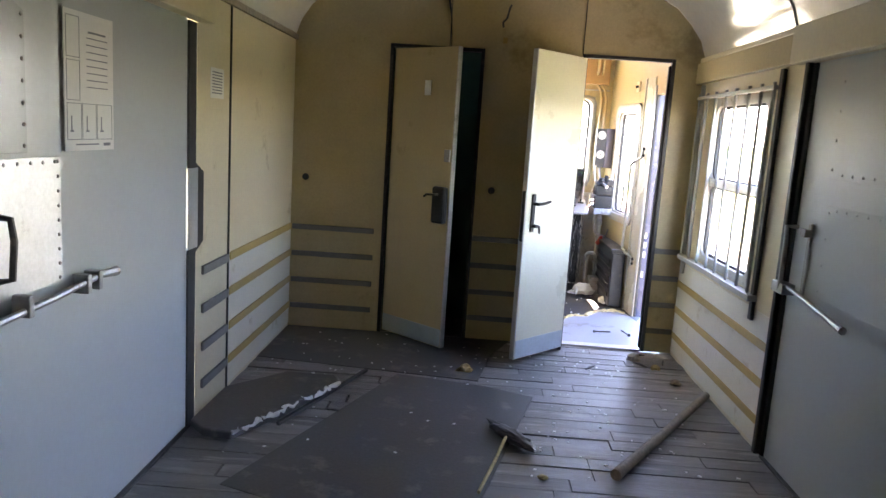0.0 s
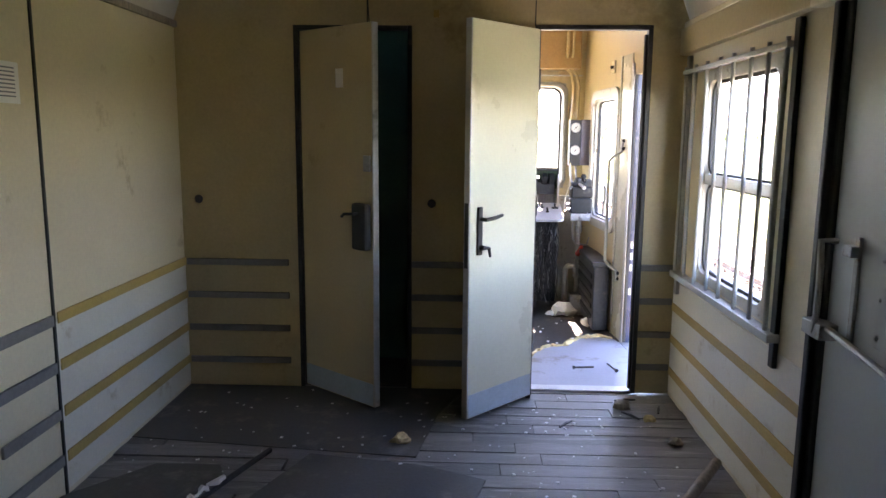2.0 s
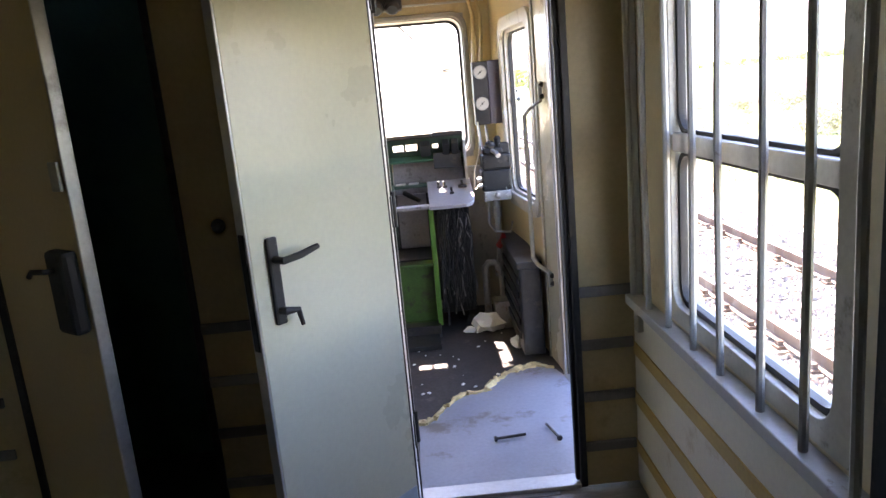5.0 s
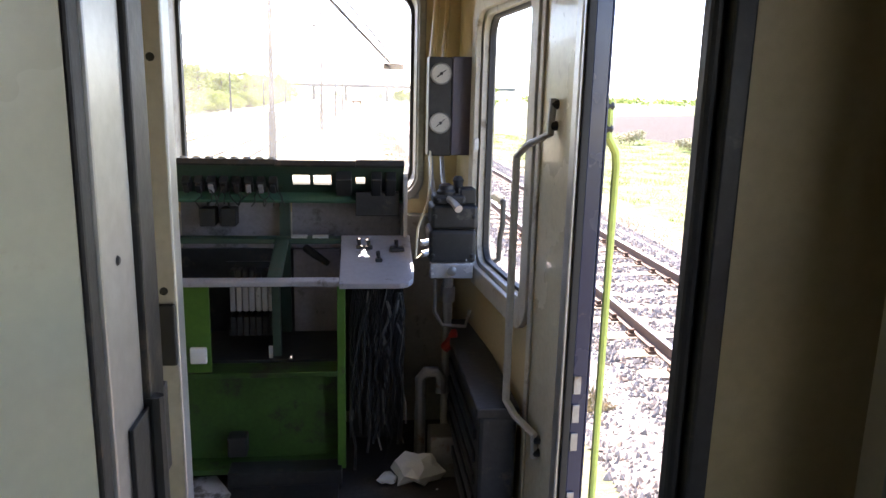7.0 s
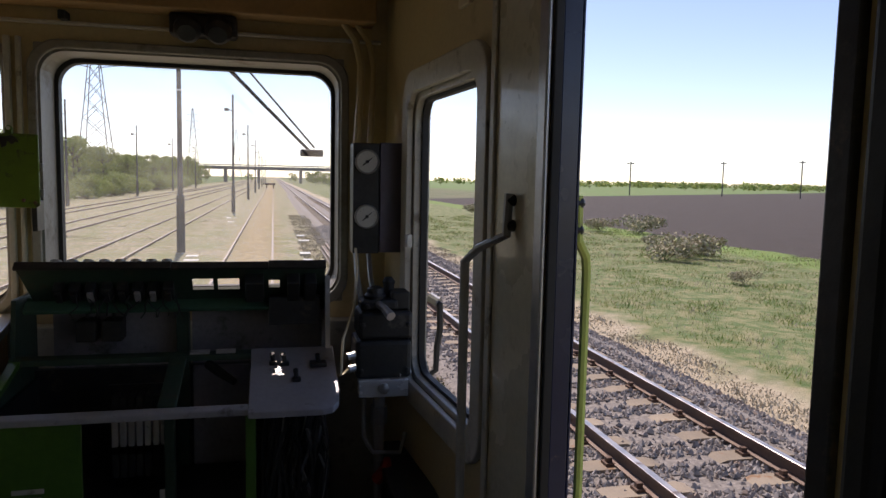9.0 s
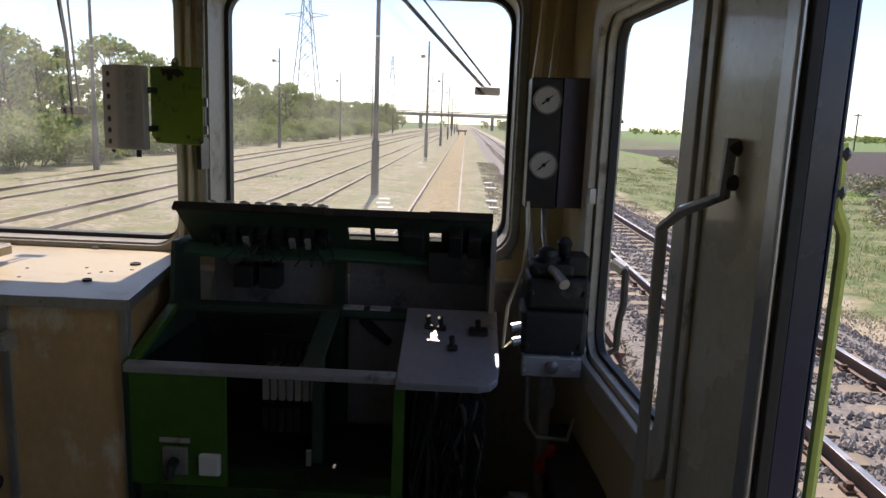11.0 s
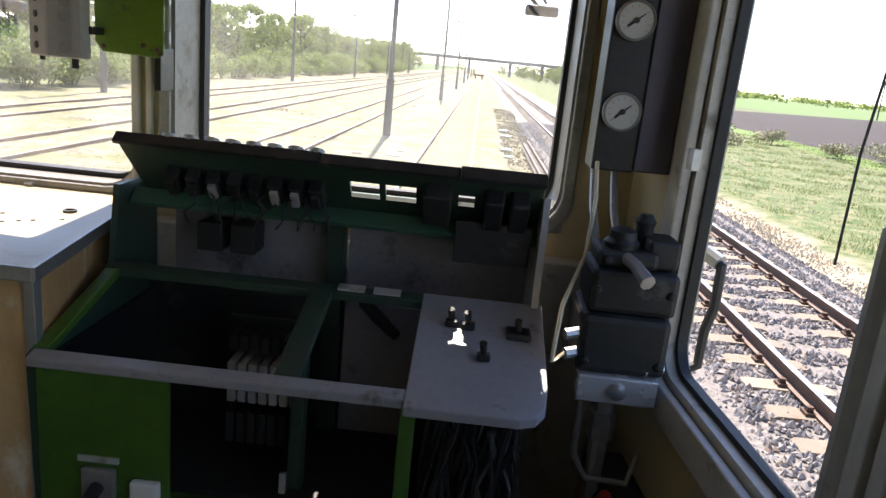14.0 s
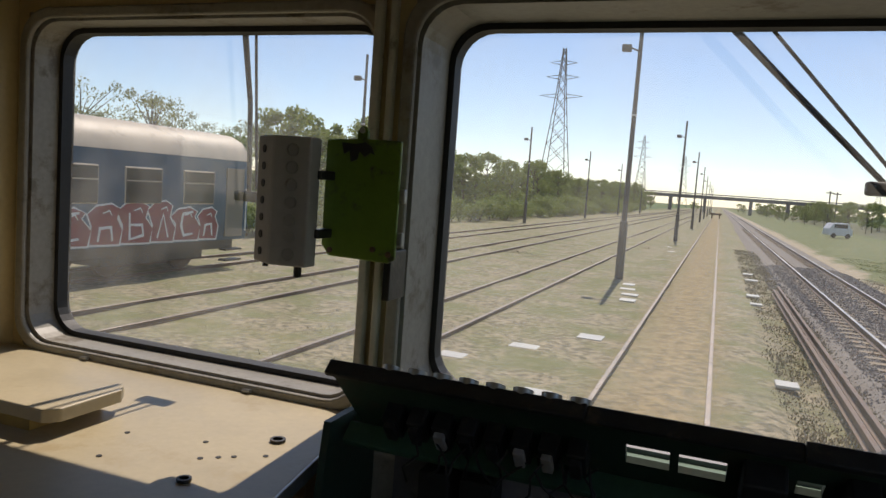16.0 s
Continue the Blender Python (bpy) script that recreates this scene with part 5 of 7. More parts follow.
part("coupling", turned([(0.028, 0), (0.030, 0.03), (0.028, 0.06)], (1.15, 7.63, 0.66), (0, 0, 1), n=10), M_STEEL, pipes, smooth=True)
part("elbow", rod([(1.13, 7.60, 0.30), (1.13, 7.60, 0.36), (1.11, 7.60, 0.385), (1.07, 7.60, 0.385), (1.05, 7.60, 0.36), (1.05, 7.60, 0.20), (1.05, 7.60, 0.02)], 0.022, n=10), M_STEEL, pipes, smooth=True)
part("cock_handle", rod([(1.14, 7.60, 0.48), (1.17, 7.585, 0.52), (1.17, 7.57, 0.56)], [0.020, 0.024, 0.012], n=8), M_RED, pipes, "red cock handle", smooth=True)
part("foot_block", boxes((1.08, 1.20, 7.48, 7.60, 0.0, 0.17)), M_STEEL, pipes, "grey foot block", bevel=0.006)
part("small_pipe", rod([(1.10, 7.62, 0.75), (1.10, 7.62, 0.62), (1.13, 7.61, 0.57), (1.22, 7.62, 0.56), (1.24, 7.64, 0.62)], 0.007, n=8), M_STEEL, pipes, smooth=True)
gb = thing("gauge_box", (1.16, 7.82, 1.2), "dark pressure gauge panel with two white dials", "gauge panel")
part("front_plate", boxes((1.078, 1.168, 7.80, 7.90, 1.200, 1.575)), M_DARK, gb, "dark front plate", bevel=0.004)
part("cover_plate", boxes((1.170, 1.247, 7.802, 7.90, 1.203, 1.578)), M_PURPLE, gb, "violet-grey cover plate", bevel=0.003)
for z, a in ((1.512, 40), (1.327, 42)):
    g = part("dial", turned([(0.041, 0), (0.041, 0.014), (0.036, 0.018), (0.035, 0.012)], (1.124, 7.80, z), (0, -1, 0), n=28), M_STEEL, gb, "steel dial rim", smooth=True)
    part("face", turned([(0.0355, 0), (0.0355, 0.001)], (1.124, 7.787, z), (0, -1, 0), n=28), M_GAUGE, g, "white dial face")
    ca, sa = math.cos(radians(a)), math.sin(radians(a))
    part("needle", rod([(1.124 - 0.02 * ca, 7.784, z - 0.02 * sa), (1.124 + 0.022 * ca, 7.784, z + 0.022 * sa)], [0.0025, 0.0012], n=6), M_BLACK, g, "black needle")
    part("hub", turned([(0.006, 0), (0.006, 0.004)], (1.124, 7.786, z), (0, -1, 0), n=10), M_BLACK, g)
    for k in range(11):
        t = radians(-40 + 26 * k)
        part("tick", rod([(1.124 + 0.026 * math.cos(t), 7.7855, z + 0.026 * math.sin(t)), (1.124 + 0.031 * math.cos(t), 7.7855, z + 0.031 * math.sin(t))], 0.0008, n=4), M_INK, g)
for i, x in enumerate((1.095, 1.14)):
    tagged(part("conduit", rod([(x, 7.86, 1.57), (x + 0.02, 7.95, 1.72), (x + 0.03, 8.0, 1.86), (x + 0.01, 8.01, 1.95), (x - 0.03, 8.0, 2.0), (x - 0.045, 7.99, 2.05), (x - 0.045, 7.9, 2.12), (x - 0.045, 7.88, 2.4)], 0.014 - 0.003 * i, n=8), M_BEIGE, smooth=True), "yellowed painted conduit above the gauge panel", "conduit", "cab conduits")
    tagged(part("conduit", rod([(x, 7.86, 1.205), (x, 7.80, 1.12), (x + 0.01, 7.72, 1.03)], 0.009, n=8), M_STEEL, smooth=True), "grey pipe between gauges and brake valve", "pipe", "gauge pipes")
heater = thing("heater", (1.24, 7.3, 0.0), "black cab heater box along the side wall", "heater")
part("body", boxes((1.17, 1.285, 6.95, 7.80, 0.02, 0.50)), M_DARK, heater, bevel=0.012)
part("top_cover", boxes((1.155, 1.287, 6.93, 7.80, 0.50, 0.535)), M_DARK, heater, bevel=0.006)
for i in range(5):
    part("louvre", boxes((1.160, 1.17, 7.0, 7.75, 0.10 + 0.075 * i, 0.135 + 0.075 * i)), M_BLACK, heater, bevel=0.003)

# ---- cab: door pillar, hand rails, upper fittings ----
def jamb(y0, y1, w0, w1, z0, z1, mtl, lab, bev=0.004):
    return tagged(part("door_pillar", boxes((y0, y1, w0, w1, z0, z1), m=CAB_R), mtl, bevel=bev), lab, "door pillar", kind="structure")


DY = DOOR_Y[1]
M_PALECAB = mat("pale_cab_lining", (0.56, 0.53, 0.40), 0.25, var=0.15, scale=2, bump=0.05, coat=0.3, wear=(0.40, 0.35, 0.22), amount=0.15, wscale=4)
jamb(DY - 0.003, DY + 0.035, -0.012, -0.001, 0.0, 1.93, M_ALU, "aluminium strip on the door pillar")
jamb(DY - 0.012, DY - 0.001, 0.0, 0.018, 0.0, 1.93, M_BLACK, "black rubber door seal", 0.002)
jamb(DY - 0.008, DY - 0.001, 0.018, 0.058, -0.2, 1.95, M_BLUE, "blue painted door pillar", 0.003)
jamb(DY - 0.008, DY + 0.2, 0.058, 0.064, -0.3, 2.4, M_BLUE, "blue painted outer body skin", 0.002)
jamb(DY + 0.037, DY + 0.30, -0.006, 0.0, 0.0, 2.0, M_PALECAB, "pale yellowed lining of the door pillar", 0.002)
jamb(DOOR_Y[0] - 0.03, DOOR_Y[0] + 0.003, -0.01, 0.1, 0.0, 1.93, M_DARK, "dark rear door pillar")
jamb(6.955, 6.985, -0.014, -0.006, 0.0, 2.0, M_FRAME, "painted cover strip")
for z in (0.35, 0.52, 0.6, 0.68):
    jamb(DY - 0.014, DY - 0.008, 0.02, 0.04, z, z + 0.05, M_STEEL, "steel lock keep on the door pillar", 0.002)
for z in (1.62, 1.72, 1.82):
    jamb(DOOR_Y[0] - 0.002, DOOR_Y[0] + 0.022, 0.03, 0.06, z, z + 0.06, M_BLACK, "black door hinge", 0.004)
tagged(part("step_plate", boxes((DOOR_Y[0], DY, -0.02, 0.10, -0.002, 0.008), m=CAB_R), M_STEEL, bevel=0.002), "worn steel step plate in the cab doorway", "step plate", kind="structure")
tagged(part("threshold", boxes((0.594, 1.181, PY - 0.012, PY + 0.07, -0.004, 0.014)), M_ALU, bevel=0.004), "bright metal threshold of the cab door", "threshold", kind="structure")


def hand_rail(name, yb, ys, w, wall, z_top, z_bot, mtl, label):
    t = thing(name, CAB_R @ Vector((yb, wall, z_bot)), label, "hand rail")

    def p(y, ww, z):
        return CAB_R @ Vector((y, ww, z))
    part("rail", rod([p(yb, wall + (w - wall) * 0.25, z_top), p(yb, wall + (w - wall) * 0.3, z_top - 0.09), p(yb + (ys - yb) * 0.6, w * 0.8 + wall * 0.2, z_top - 0.125), p(ys, w, z_top - 0.16), p(ys, w, z_top - 0.25), p(ys, w, z_bot + 0.25), p(ys, w, z_bot + 0.13),
                      p(yb + (ys - yb) * 0.6, w * 0.8 + wall * 0.2, z_bot + 0.10), p(yb, wall + (w - wall) * 0.3, z_bot + 0.07), p(yb, wall + (w - wall) * 0.25, z_bot)], 0.0125, n=8, flat=0.8), mtl, t, smooth=True)
    for z in (z_top - 0.015, z_top - 0.07, z_bot + 0.015, z_bot + 0.055):
        a = p(yb, wall, z)
        d = (p(yb, w, z) - a).normalized()
        part("bolt", turned([(0.013, 0), (0.013, 0.022), (0.007, 0.028)], a, d, n=8), M_DARK, t, "dark hexagon bolt")
    return t


hand_rail("hand_rail", 6.845, 6.955, -0.075, 0.0, 1.43, 0.42, M_BARS, "grey painted hand rail inside the cab doorway")
hand_rail("hand_rail", 6.725, 6.765, 0.125, 0.064, 1.43, 0.20, M_YELLOWRAIL, "yellow-green outer hand rail by the cab doorway")
upper = tagged(part("switch_plate", boxes((7.15, 7.23, -0.012, 0.0, 1.90, 1.99), m=CAB_R), M_CREAM, bevel=0.003), "cream switch plate on the cab side wall", "switch")
for k in (7.172, 7.205):
    part("toggle", boxes((k, k + 0.012, -0.025, -0.012, 1.935, 1.955), m=CAB_R), M_BLACK, upper, bevel=0.002)
fan = thing("cab_lamp", (0.585, 8.0, 1.925), "dark twin cab lamp housing above the windscreen", "lamp")
part("housing", boxes((0.475, 0.695, 7.97, FY, 1.925, 2.0)), M_DARK, fan, bevel=0.012)
for x in (0.535, 0.635):
    part("lens", turned([(0.045, 0), (0.045, 0.03), (0.03, 0.05)], (x, 7.985, 1.955), (0, -0.8, -0.6), n=16), M_DARK, fan, "dull round lens", smooth=True)
part("coat_hook", boxes((0.13, 0.155, 7.99, FY, 1.955, 1.985)), M_BLACK, None, bevel=0.004)
tagged(bpy.data.objects["coat_hook"], "small black hook above the windscreen", "hook")
tagged(part("edge_bead", boxes((-1.2, 1.2, FY - 0.02, FY, 1.945, 1.957)), M_FRAME, bevel=0.003), "painted bead above the windscreens", "trim", kind="structure")
tagged(part("wall_ledge", boxes((-1.24, 1.20, 7.985, FY - 0.002, 0.0, 0.935)), M_FRAME, bevel=0.006), "painted ledge below the windscreens", "wall", kind="structure")


def wiper(x0, x1, x_tip, z_tip, label):
    t = thing("wiper", (x_tip, 8.30, z_tip), label, "wiper")
    part("arm", rod([(x0, 8.31, 1.93), (x0 + (x_tip - x0) * 0.5, 8.315, (1.93 + z_tip) / 2), (x_tip - 0.012, 8.30, z_tip + 0.012)], [0.009, 0.007, 0.006], n=6), M_BLACK, t, "black wiper arm")
    part("arm", rod([(x1, 8.31, 1.93), (x_tip + 0.012, 8.30, z_tip + 0.02)], 0.004, n=6), M_BLACK, t, "thin second arm")
    part("blade_holder", boxes((x_tip - 0.045, x_tip + 0.045, 8.275, 8.305, z_tip - 0.014, z_tip + 0.014)), M_BLACK, t, "black blade holder", bevel=0.006)


wiper(0.585, 0.665, 0.965, 1.552, "black parallel wiper outside the windscreen")
wiper(-0.585, -0.545, -0.52, 1.43, "black parallel wiper outside the second windscreen")

horn = thing("outer_grab_pipe", CAB_R @ Vector((7.78, 0.06, 0.9)), "dark bent pipe outside below the cab side window", "pipe")
part("pipe", rod([CAB_R @ Vector(p) for p in ((7.79, 0.05, 1.03), (7.77, 0.10, 1.05), (7.74, 0.12, 1.03), (7.735, 0.12, 0.94), (7.75, 0.115, 0.88), (7.74, 0.11, 0.80), (7.75, 0.05, 0.76))], 0.011, n=8), M_DARK, horn, smooth=True)
part("collar", rod([CAB_R @ Vector(p) for p in ((7.775, 0.095, 1.05), (7.745, 0.118, 1.035))], 0.018, n=10), M_ALU, horn, "pale weathered collar", smooth=True)

# ---- cab floor coverings and litter ----
cl = bmesh.new()
edge = [(0.60, PY + 0.07), (1.17, PY + 0.07), (1.36, 5.98), (1.352, 6.6), (1.30, 6.78), (1.20, 6.86), (1.09, 6.80), (1.0, 6.72), (0.93, 6.60), (0.83, 6.57), (0.72, 6.46), (0.66, 6.33), (0.60, 6.30)]
a, b = [cl.verts.new((x, y, -0.003)) for x, y in edge], [cl.verts.new((x, y, 0.004)) for x, y in edge]
cl.faces.new(b)
for i in range(len(edge)):
    j = (i + 1) % len(edge)
    cl.faces.new((a[i], a[j], b[j], b[i]))
lino = tagged(part("lino", cl, M_CABLINO), "torn blue-grey lino on the cab floor", "lino")
rng = random.Random(8)
for i, ((x, y), (x2, y2)) in enumerate(zip(edge[4:], edge[5:])):
    pts = [Vector((x + (x2 - x) * k / 6 + rng.uniform(-0.012, 0.012), y + (y2 - y) * k / 6 + rng.uniform(-0.012, 0.012), 0.008)) for k in range(7)]
    part("torn_edge", rod(pts, [rng.uniform(0.006, 0.016) for _ in pts], n=5, flat=2.0), M_FOAM, lino, "torn yellowed backing")


def clod(name, at, size, mtl, label, category, group="", squash=0.7, seed=1, n=1):
    bm = bmesh.new()
    bmesh.ops.create_icosphere(bm, subdivisions=2, radius=1)
    r = random.Random(seed)
    off = Vector((r.uniform(0, 50), r.uniform(0, 50), 0))
    for v in bm.verts:
        k = 1 + 0.55 * noise.noise(v.co * 1.6 + off) + 0.3 * noise.noise(v.co * 4 + off)
        v.co = Vector((v.co.x * size[0] * k, v.co.y * size[1] * k, max(v.co.z, -0.55) * size[2] * k))
    lo = min(v.co.z for v in bm.verts)
    for v in bm.verts:
        v.co += Vector((at[0], at[1], at[2] - lo))
    return tagged(part(name, bm, mtl), label, category, group)


def bolt(at, ang, length, label):
    t = thing("bolt", (at[0], at[1], 0.004), label, "bolt", "loose bolts")
    d = Vector((math.cos(ang), math.sin(ang), 0))
    p = Vector((at[0], at[1], 0.016))
    part("shank", rod([p, p + d * length], 0.006, n=8), M_DARK, t, smooth=True)
    part("head", turned([(0.012, 0), (0.012, 0.010)], p - d * 0.008, d, n=6), M_DARK, t)


bolt((0.918, 6.087), 0.12, 0.125, "long rusty bolt lying on the lino")
bolt((1.171, 6.045), 1.8, 0.13, "rusty bolt lying near the cab doorway")
clod("jar_lid", (1.16, 7.16, 0), (0.035, 0.035, 0.035), M_WHITE, "crumpled white cup on the cab floor", "litter", seed=2)
clod("rag", (1.03, 7.47, 0), (0.09, 0.06, 0.07), M_WHITE, "dirty white rag beside the brake pipe", "rag", seed=4)
clod("paper_scrap", (0.92, 7.46, 0), (0.035, 0.025, 0.025), M_WHITE, "small crumpled paper scrap", "litter", seed=6)
sheet = bmesh.new()
slab(sheet, [(0.02, 7.18), (0.40, 7.33), (0.28, 7.54), (0.05, 7.52), (-0.05, 7.35)], 0, 0.01, Matrix(((1, 0, 0, 0), (0, 0, 1, 0), (0, 1, 0, 0.0), (0, 0, 0, 1))))
M_PEEL = mat("peeling_white_board", (0.62, 0.64, 0.68), 0.7, var=0.1, bump=0.2, wear=(0.12, 0.11, 0.10), amount=0.5, wscale=7)
tagged(part("board", sheet, M_PEEL), "peeling pale board lying on the cab floor", "board")
for i, (x0, x1, y0, y1, z) in enumerate(((0.36, 0.74, 7.22, 7.42, 0.03), (0.34, 0.75, 7.43, 7.52, 0.075))):
    tagged(part("foot_plate", boxes((x0, x1, y0, y1, 0.0, z)), M_DARK, bevel=0.004), "dark foot plate before the console", "foot plate", "foot plates")
specks = bmesh.new()
rng = random.Random(21)
for i in range(300):
    x, y = (rng.uniform(0.5, 1.15), rng.uniform(6.6, 7.5)) if i < 22 else (rng.uniform(-1.3, 1.2), rng.uniform(3.6, 5.65))
    s = rng.uniform(0.002, 0.009)
    box(specks, x - s, x + s, y - s * 0.7, y + s * 0.7, 0.001, 0.001 + s * 0.5, Matrix.Translation((x, y, 0)) @ Matrix.Rotation(rng.uniform(0, 3), 4, "Z") @ Matrix.Translation((-x, -y, 0)))
tagged(part("crumbs", specks, M_WHITE), "pale crumbs and flakes of paint on the floor", "litter", kind="stuff")

# ---- luggage room: loose things ----
lino_s = bmesh.new()
slab(lino_s, [(-1.02, 3.35), (-0.1, 3.0), (0.04, 3.43), (0.331, 4.595), (0.05, 4.72), (-0.463, 4.81)], 0, 0.005, Matrix(((1, 0, 0, 0), (0, 0, 1, 0), (0, 1, 0, 0.0), (0, 0, 0, 1))))
tagged(part("lino_sheet", lino_s, M_LINO), "loose grey lino sheet lying on the planks", "lino")
# thin dark sheet painting the shadow on the floor near the partition
big = bmesh.new()
slab(big, [(-1.355, 4.95), (0.02, 4.80), (0.10, 5.30), (0.24, 5.69), (-1.355, 5.69)], 0, 0.0035, Matrix(((1, 0, 0, 0), (0, 0, 1, 0), (0, 1, 0, 0.0), (0, 0, 0, 1))))
tagged(part("lino_sheet", big, M_LINO), "dark sheet painting the shadowed floor before the lavatory door", "lino")
mt = bmesh.new()
ol = [(-1.34, 3.85), (-1.25, 3.76), (-1.11, 3.74), (-1.02, 3.93), (-0.95, 4.06), (-0.90, 4.2), (-0.82, 4.33), (-0.76, 4.50), (-0.80, 4.60), (-1.08, 4.60), (-1.33, 4.3)]
slab(mt, ol, 0, 0.04, Matrix(((1, 0, 0, 0), (0, 0, 1, 0), (0, 1, 0, 0.006), (0, 0, 0, 1))))
bmat = thing("rubber_mat", (-1.1, 4.2, 0.0), "torn black rubber mat with frayed white edge", "mat")
part("mat", mt, M_LINO, bmat, "black mat", bevel=0.008)
rng = random.Random(5)
for (x, y), (x2, y2) in zip(ol[2:7], ol[3:8]):
    pts = [Vector((x + (x2 - x) * k / 7 + rng.uniform(-0.014, 0.014), y + (y2 - y) * k / 7 + rng.uniform(-0.014, 0.014), 0.036 + rng.uniform(-0.008, 0.008))) for k in range(8)]
    part("frayed_edge", rod(pts, [rng.uniform(0.004, 0.016) for _ in pts], n=5), M_WHITE, bmat, "frayed white edge")
tagged(part("lath", rod([(-0.95, 3.95, 0.012), (-0.65, 4.82, 0.012)], 0.012, n=4), M_DARK), "dark lath lying by the rubber mat", "lath")
broom = thing("broom", (0.18, 3.98, 0.006), "broken broom with worn dark head", "broom")
bh = bmesh.new()
bmesh.ops.create_icosphere(bh, subdivisions=3, radius=1)
for v in bh.verts:
    k = 1 + 0.35 * noise.noise(v.co * 3)
    v.co = Vector((0.18 + 0.165 * v.co.x * k * 0.63 + 0.02 * v.co.y, 3.985 - 0.13 * v.co.x * k + 0.045 * v.co.y * k, 0.03 + 0.03 * max(v.co.z, -0.8) * k))
part("head", bh, M_LINO, broom, "frayed dark head")
part("handle", rod([(0.15, 3.95, 0.035), (0.09, 3.70, 0.022), (0.02, 3.43, 0.016)], 0.008, n=8), M_FOAM, broom, "pale wooden handle stub", smooth=True)
pole = thing("wooden_pole", (1.0, 4.2, 0.0), "grey wooden pole leaning against the side wall", "pole")
part("shaft", rod([(0.62, 3.667, 0.024), (0.98, 4.195, 0.03), (1.34, 4.73, 0.045)], [0.026, 0.024, 0.022], n=12), M_OLDWOOD, pole, smooth=True)
for i, (x, y, s) in enumerate(((-0.06, 4.95, 0.045), (1.08, 5.45, 0.05), (1.19, 5.28, 0.03), (1.24, 5.0, 0.035), (0.30, 3.62, 0.022))):
    clod("rubble", (x, y, 0.0), (s, s * 0.8, s * 0.6), M_FOAM if i % 2 == 0 else M_OLDWOOD, "crumbling lump of debris on the floor", "debris", "floor debris", seed=10 + i)
for i, (x, y, a) in enumerate(((1.12, 5.55, 0.2), (1.1, 5.33, 2.2), (0.75, 5.2, 0.9), (1.27, 5.42, 1.3))):
    d = Vector((math.cos(a), math.sin(a), 0)) * 0.06
    tagged(part("splinter", rod([Vector((x, y, 0.012)) - d, Vector((x, y, 0.014)), Vector((x, y, 0.010)) + d], [0.005, 0.008, 0.004], n=5), M_DARK), "dark wood splinter on the planks", "debris", "splinters")


def notice(name, y0, y1, z0, z1, label, boxes_at):
    t = thing(name, (XL, (y0 + y1) / 2, z0), label, "notice")
    x = XL + (0.0045 if name == "notice_poster" else 0.0)
    part("sheet", boxes((x, x + 0.0015, y0, y1, z0, z1)), M_WHITE, t, "white paper sheet")
    for a, b, c, d in boxes_at:
        part("print", boxes((x + 0.0015, x + 0.0022, y0 + a, y0 + b, z0 + c, z0 + d)), M_INK, t, "grey printed bar")


def outline(a, b, c, d, w=0.0018):
    return [(a, b, c, c + w), (a, b, d - w, d), (a, a + w, c, d), (b - w, b, c, d)]


pr = outline(0.012, 0.088, 0.29, 0.415) + outline(0.012, 0.088, 0.158, 0.282) + outline(0.012, 0.095, 0.035, 0.15) + outline(0.10, 0.185, 0.035, 0.15) + outline(0.19, 0.288, 0.035, 0.15)
pr += [(0.13, 0.26, 0.355 - 0.022 * k, 0.358 - 0.022 * k) for k in range(8)] + [(0.14, 0.25, 0.372, 0.378), (0.06, 0.2, 0.018, 0.022), (0.23, 0.275, 0.014, 0.024)]
pr += [(0.03 + 0.09 * k, 0.05 + 0.09 * k, 0.06, 0.065) for k in range(3)] + [(0.035 + 0.09 * k, 0.04 + 0.09 * k, 0.065, 0.11) for k in range(3)]
notice("notice_poster", 2.880, 3.180, 1.32, 1.752, "white printed instruction poster on the steel door", pr)
notice("notice", 4.115, 4.295, 1.542, 1.685, "small white printed notice on the panel", [(0.02, 0.155, 0.12 - 0.014 * k, 0.125 - 0.014 * k) for k in range(8)])
for x, z in ((-1.262, 1.08), (0.04, 1.07)):
    tagged(part("wall_knob", turned([(0.022, 0), (0.024, 0.006), (0.012, 0.012), (0.014, 0.02)], (x, PY, z), (0, -1, 0), n=16), M_DARK, smooth=True), "dark round lock rose on the partition", "lock", "lock roses")
hook = thing("cable_stub", (0.06, PY, 2.2), "bent cable stub hanging from the partition", "cable")
part("cable", rod([(0.085, PY, 2.31), (0.075, PY - 0.03, 2.29), (0.06, PY - 0.045, 2.22), (0.035, PY - 0.05, 2.19), (0.04, PY - 0.04, 2.16)], 0.007, n=6), M_DARK, hook, smooth=True)
part("plate", boxes((0.045, 0.075, PY - 0.006, PY, 2.06, 2.10)), M_STRIPE, hook, "brown stained plate")


def ceiling_vent(x, y, z):
    t = thing("ceiling_vent", (x, y, z), "round cream vent on the ceiling", "vent", "ceiling vents")
    part("disc", turned([(0.10, 0.0), (0.105, 0.018), (0.09, 0.026), (0.085, 0.018)], (x, y, z), (0, 0, -1), n=28), M_CREAM, t, smooth=True)
    part("cap", turned([(0.065, 0.01), (0.065, 0.034), (0.05, 0.040)], (x, y, z), (0, 0, -1), n=24), M_CREAM, t, smooth=True)


ceiling_vent(-0.757, 4.90, 2.466), ceiling_vent(0.748, 5.0, 2.468), ceiling_vent(0.76, 3.4, 2.467)
tagged(part("hanging_wire", rod([(-0.45, 4.2, 2.46), (-0.2, 4.45, 2.40), (0.15, 4.5, 2.42), (0.46, 4.3, 2.45)], 0.006, n=6), M_WHITE, smooth=True), "loose white cable hanging below the hatch", "cable")
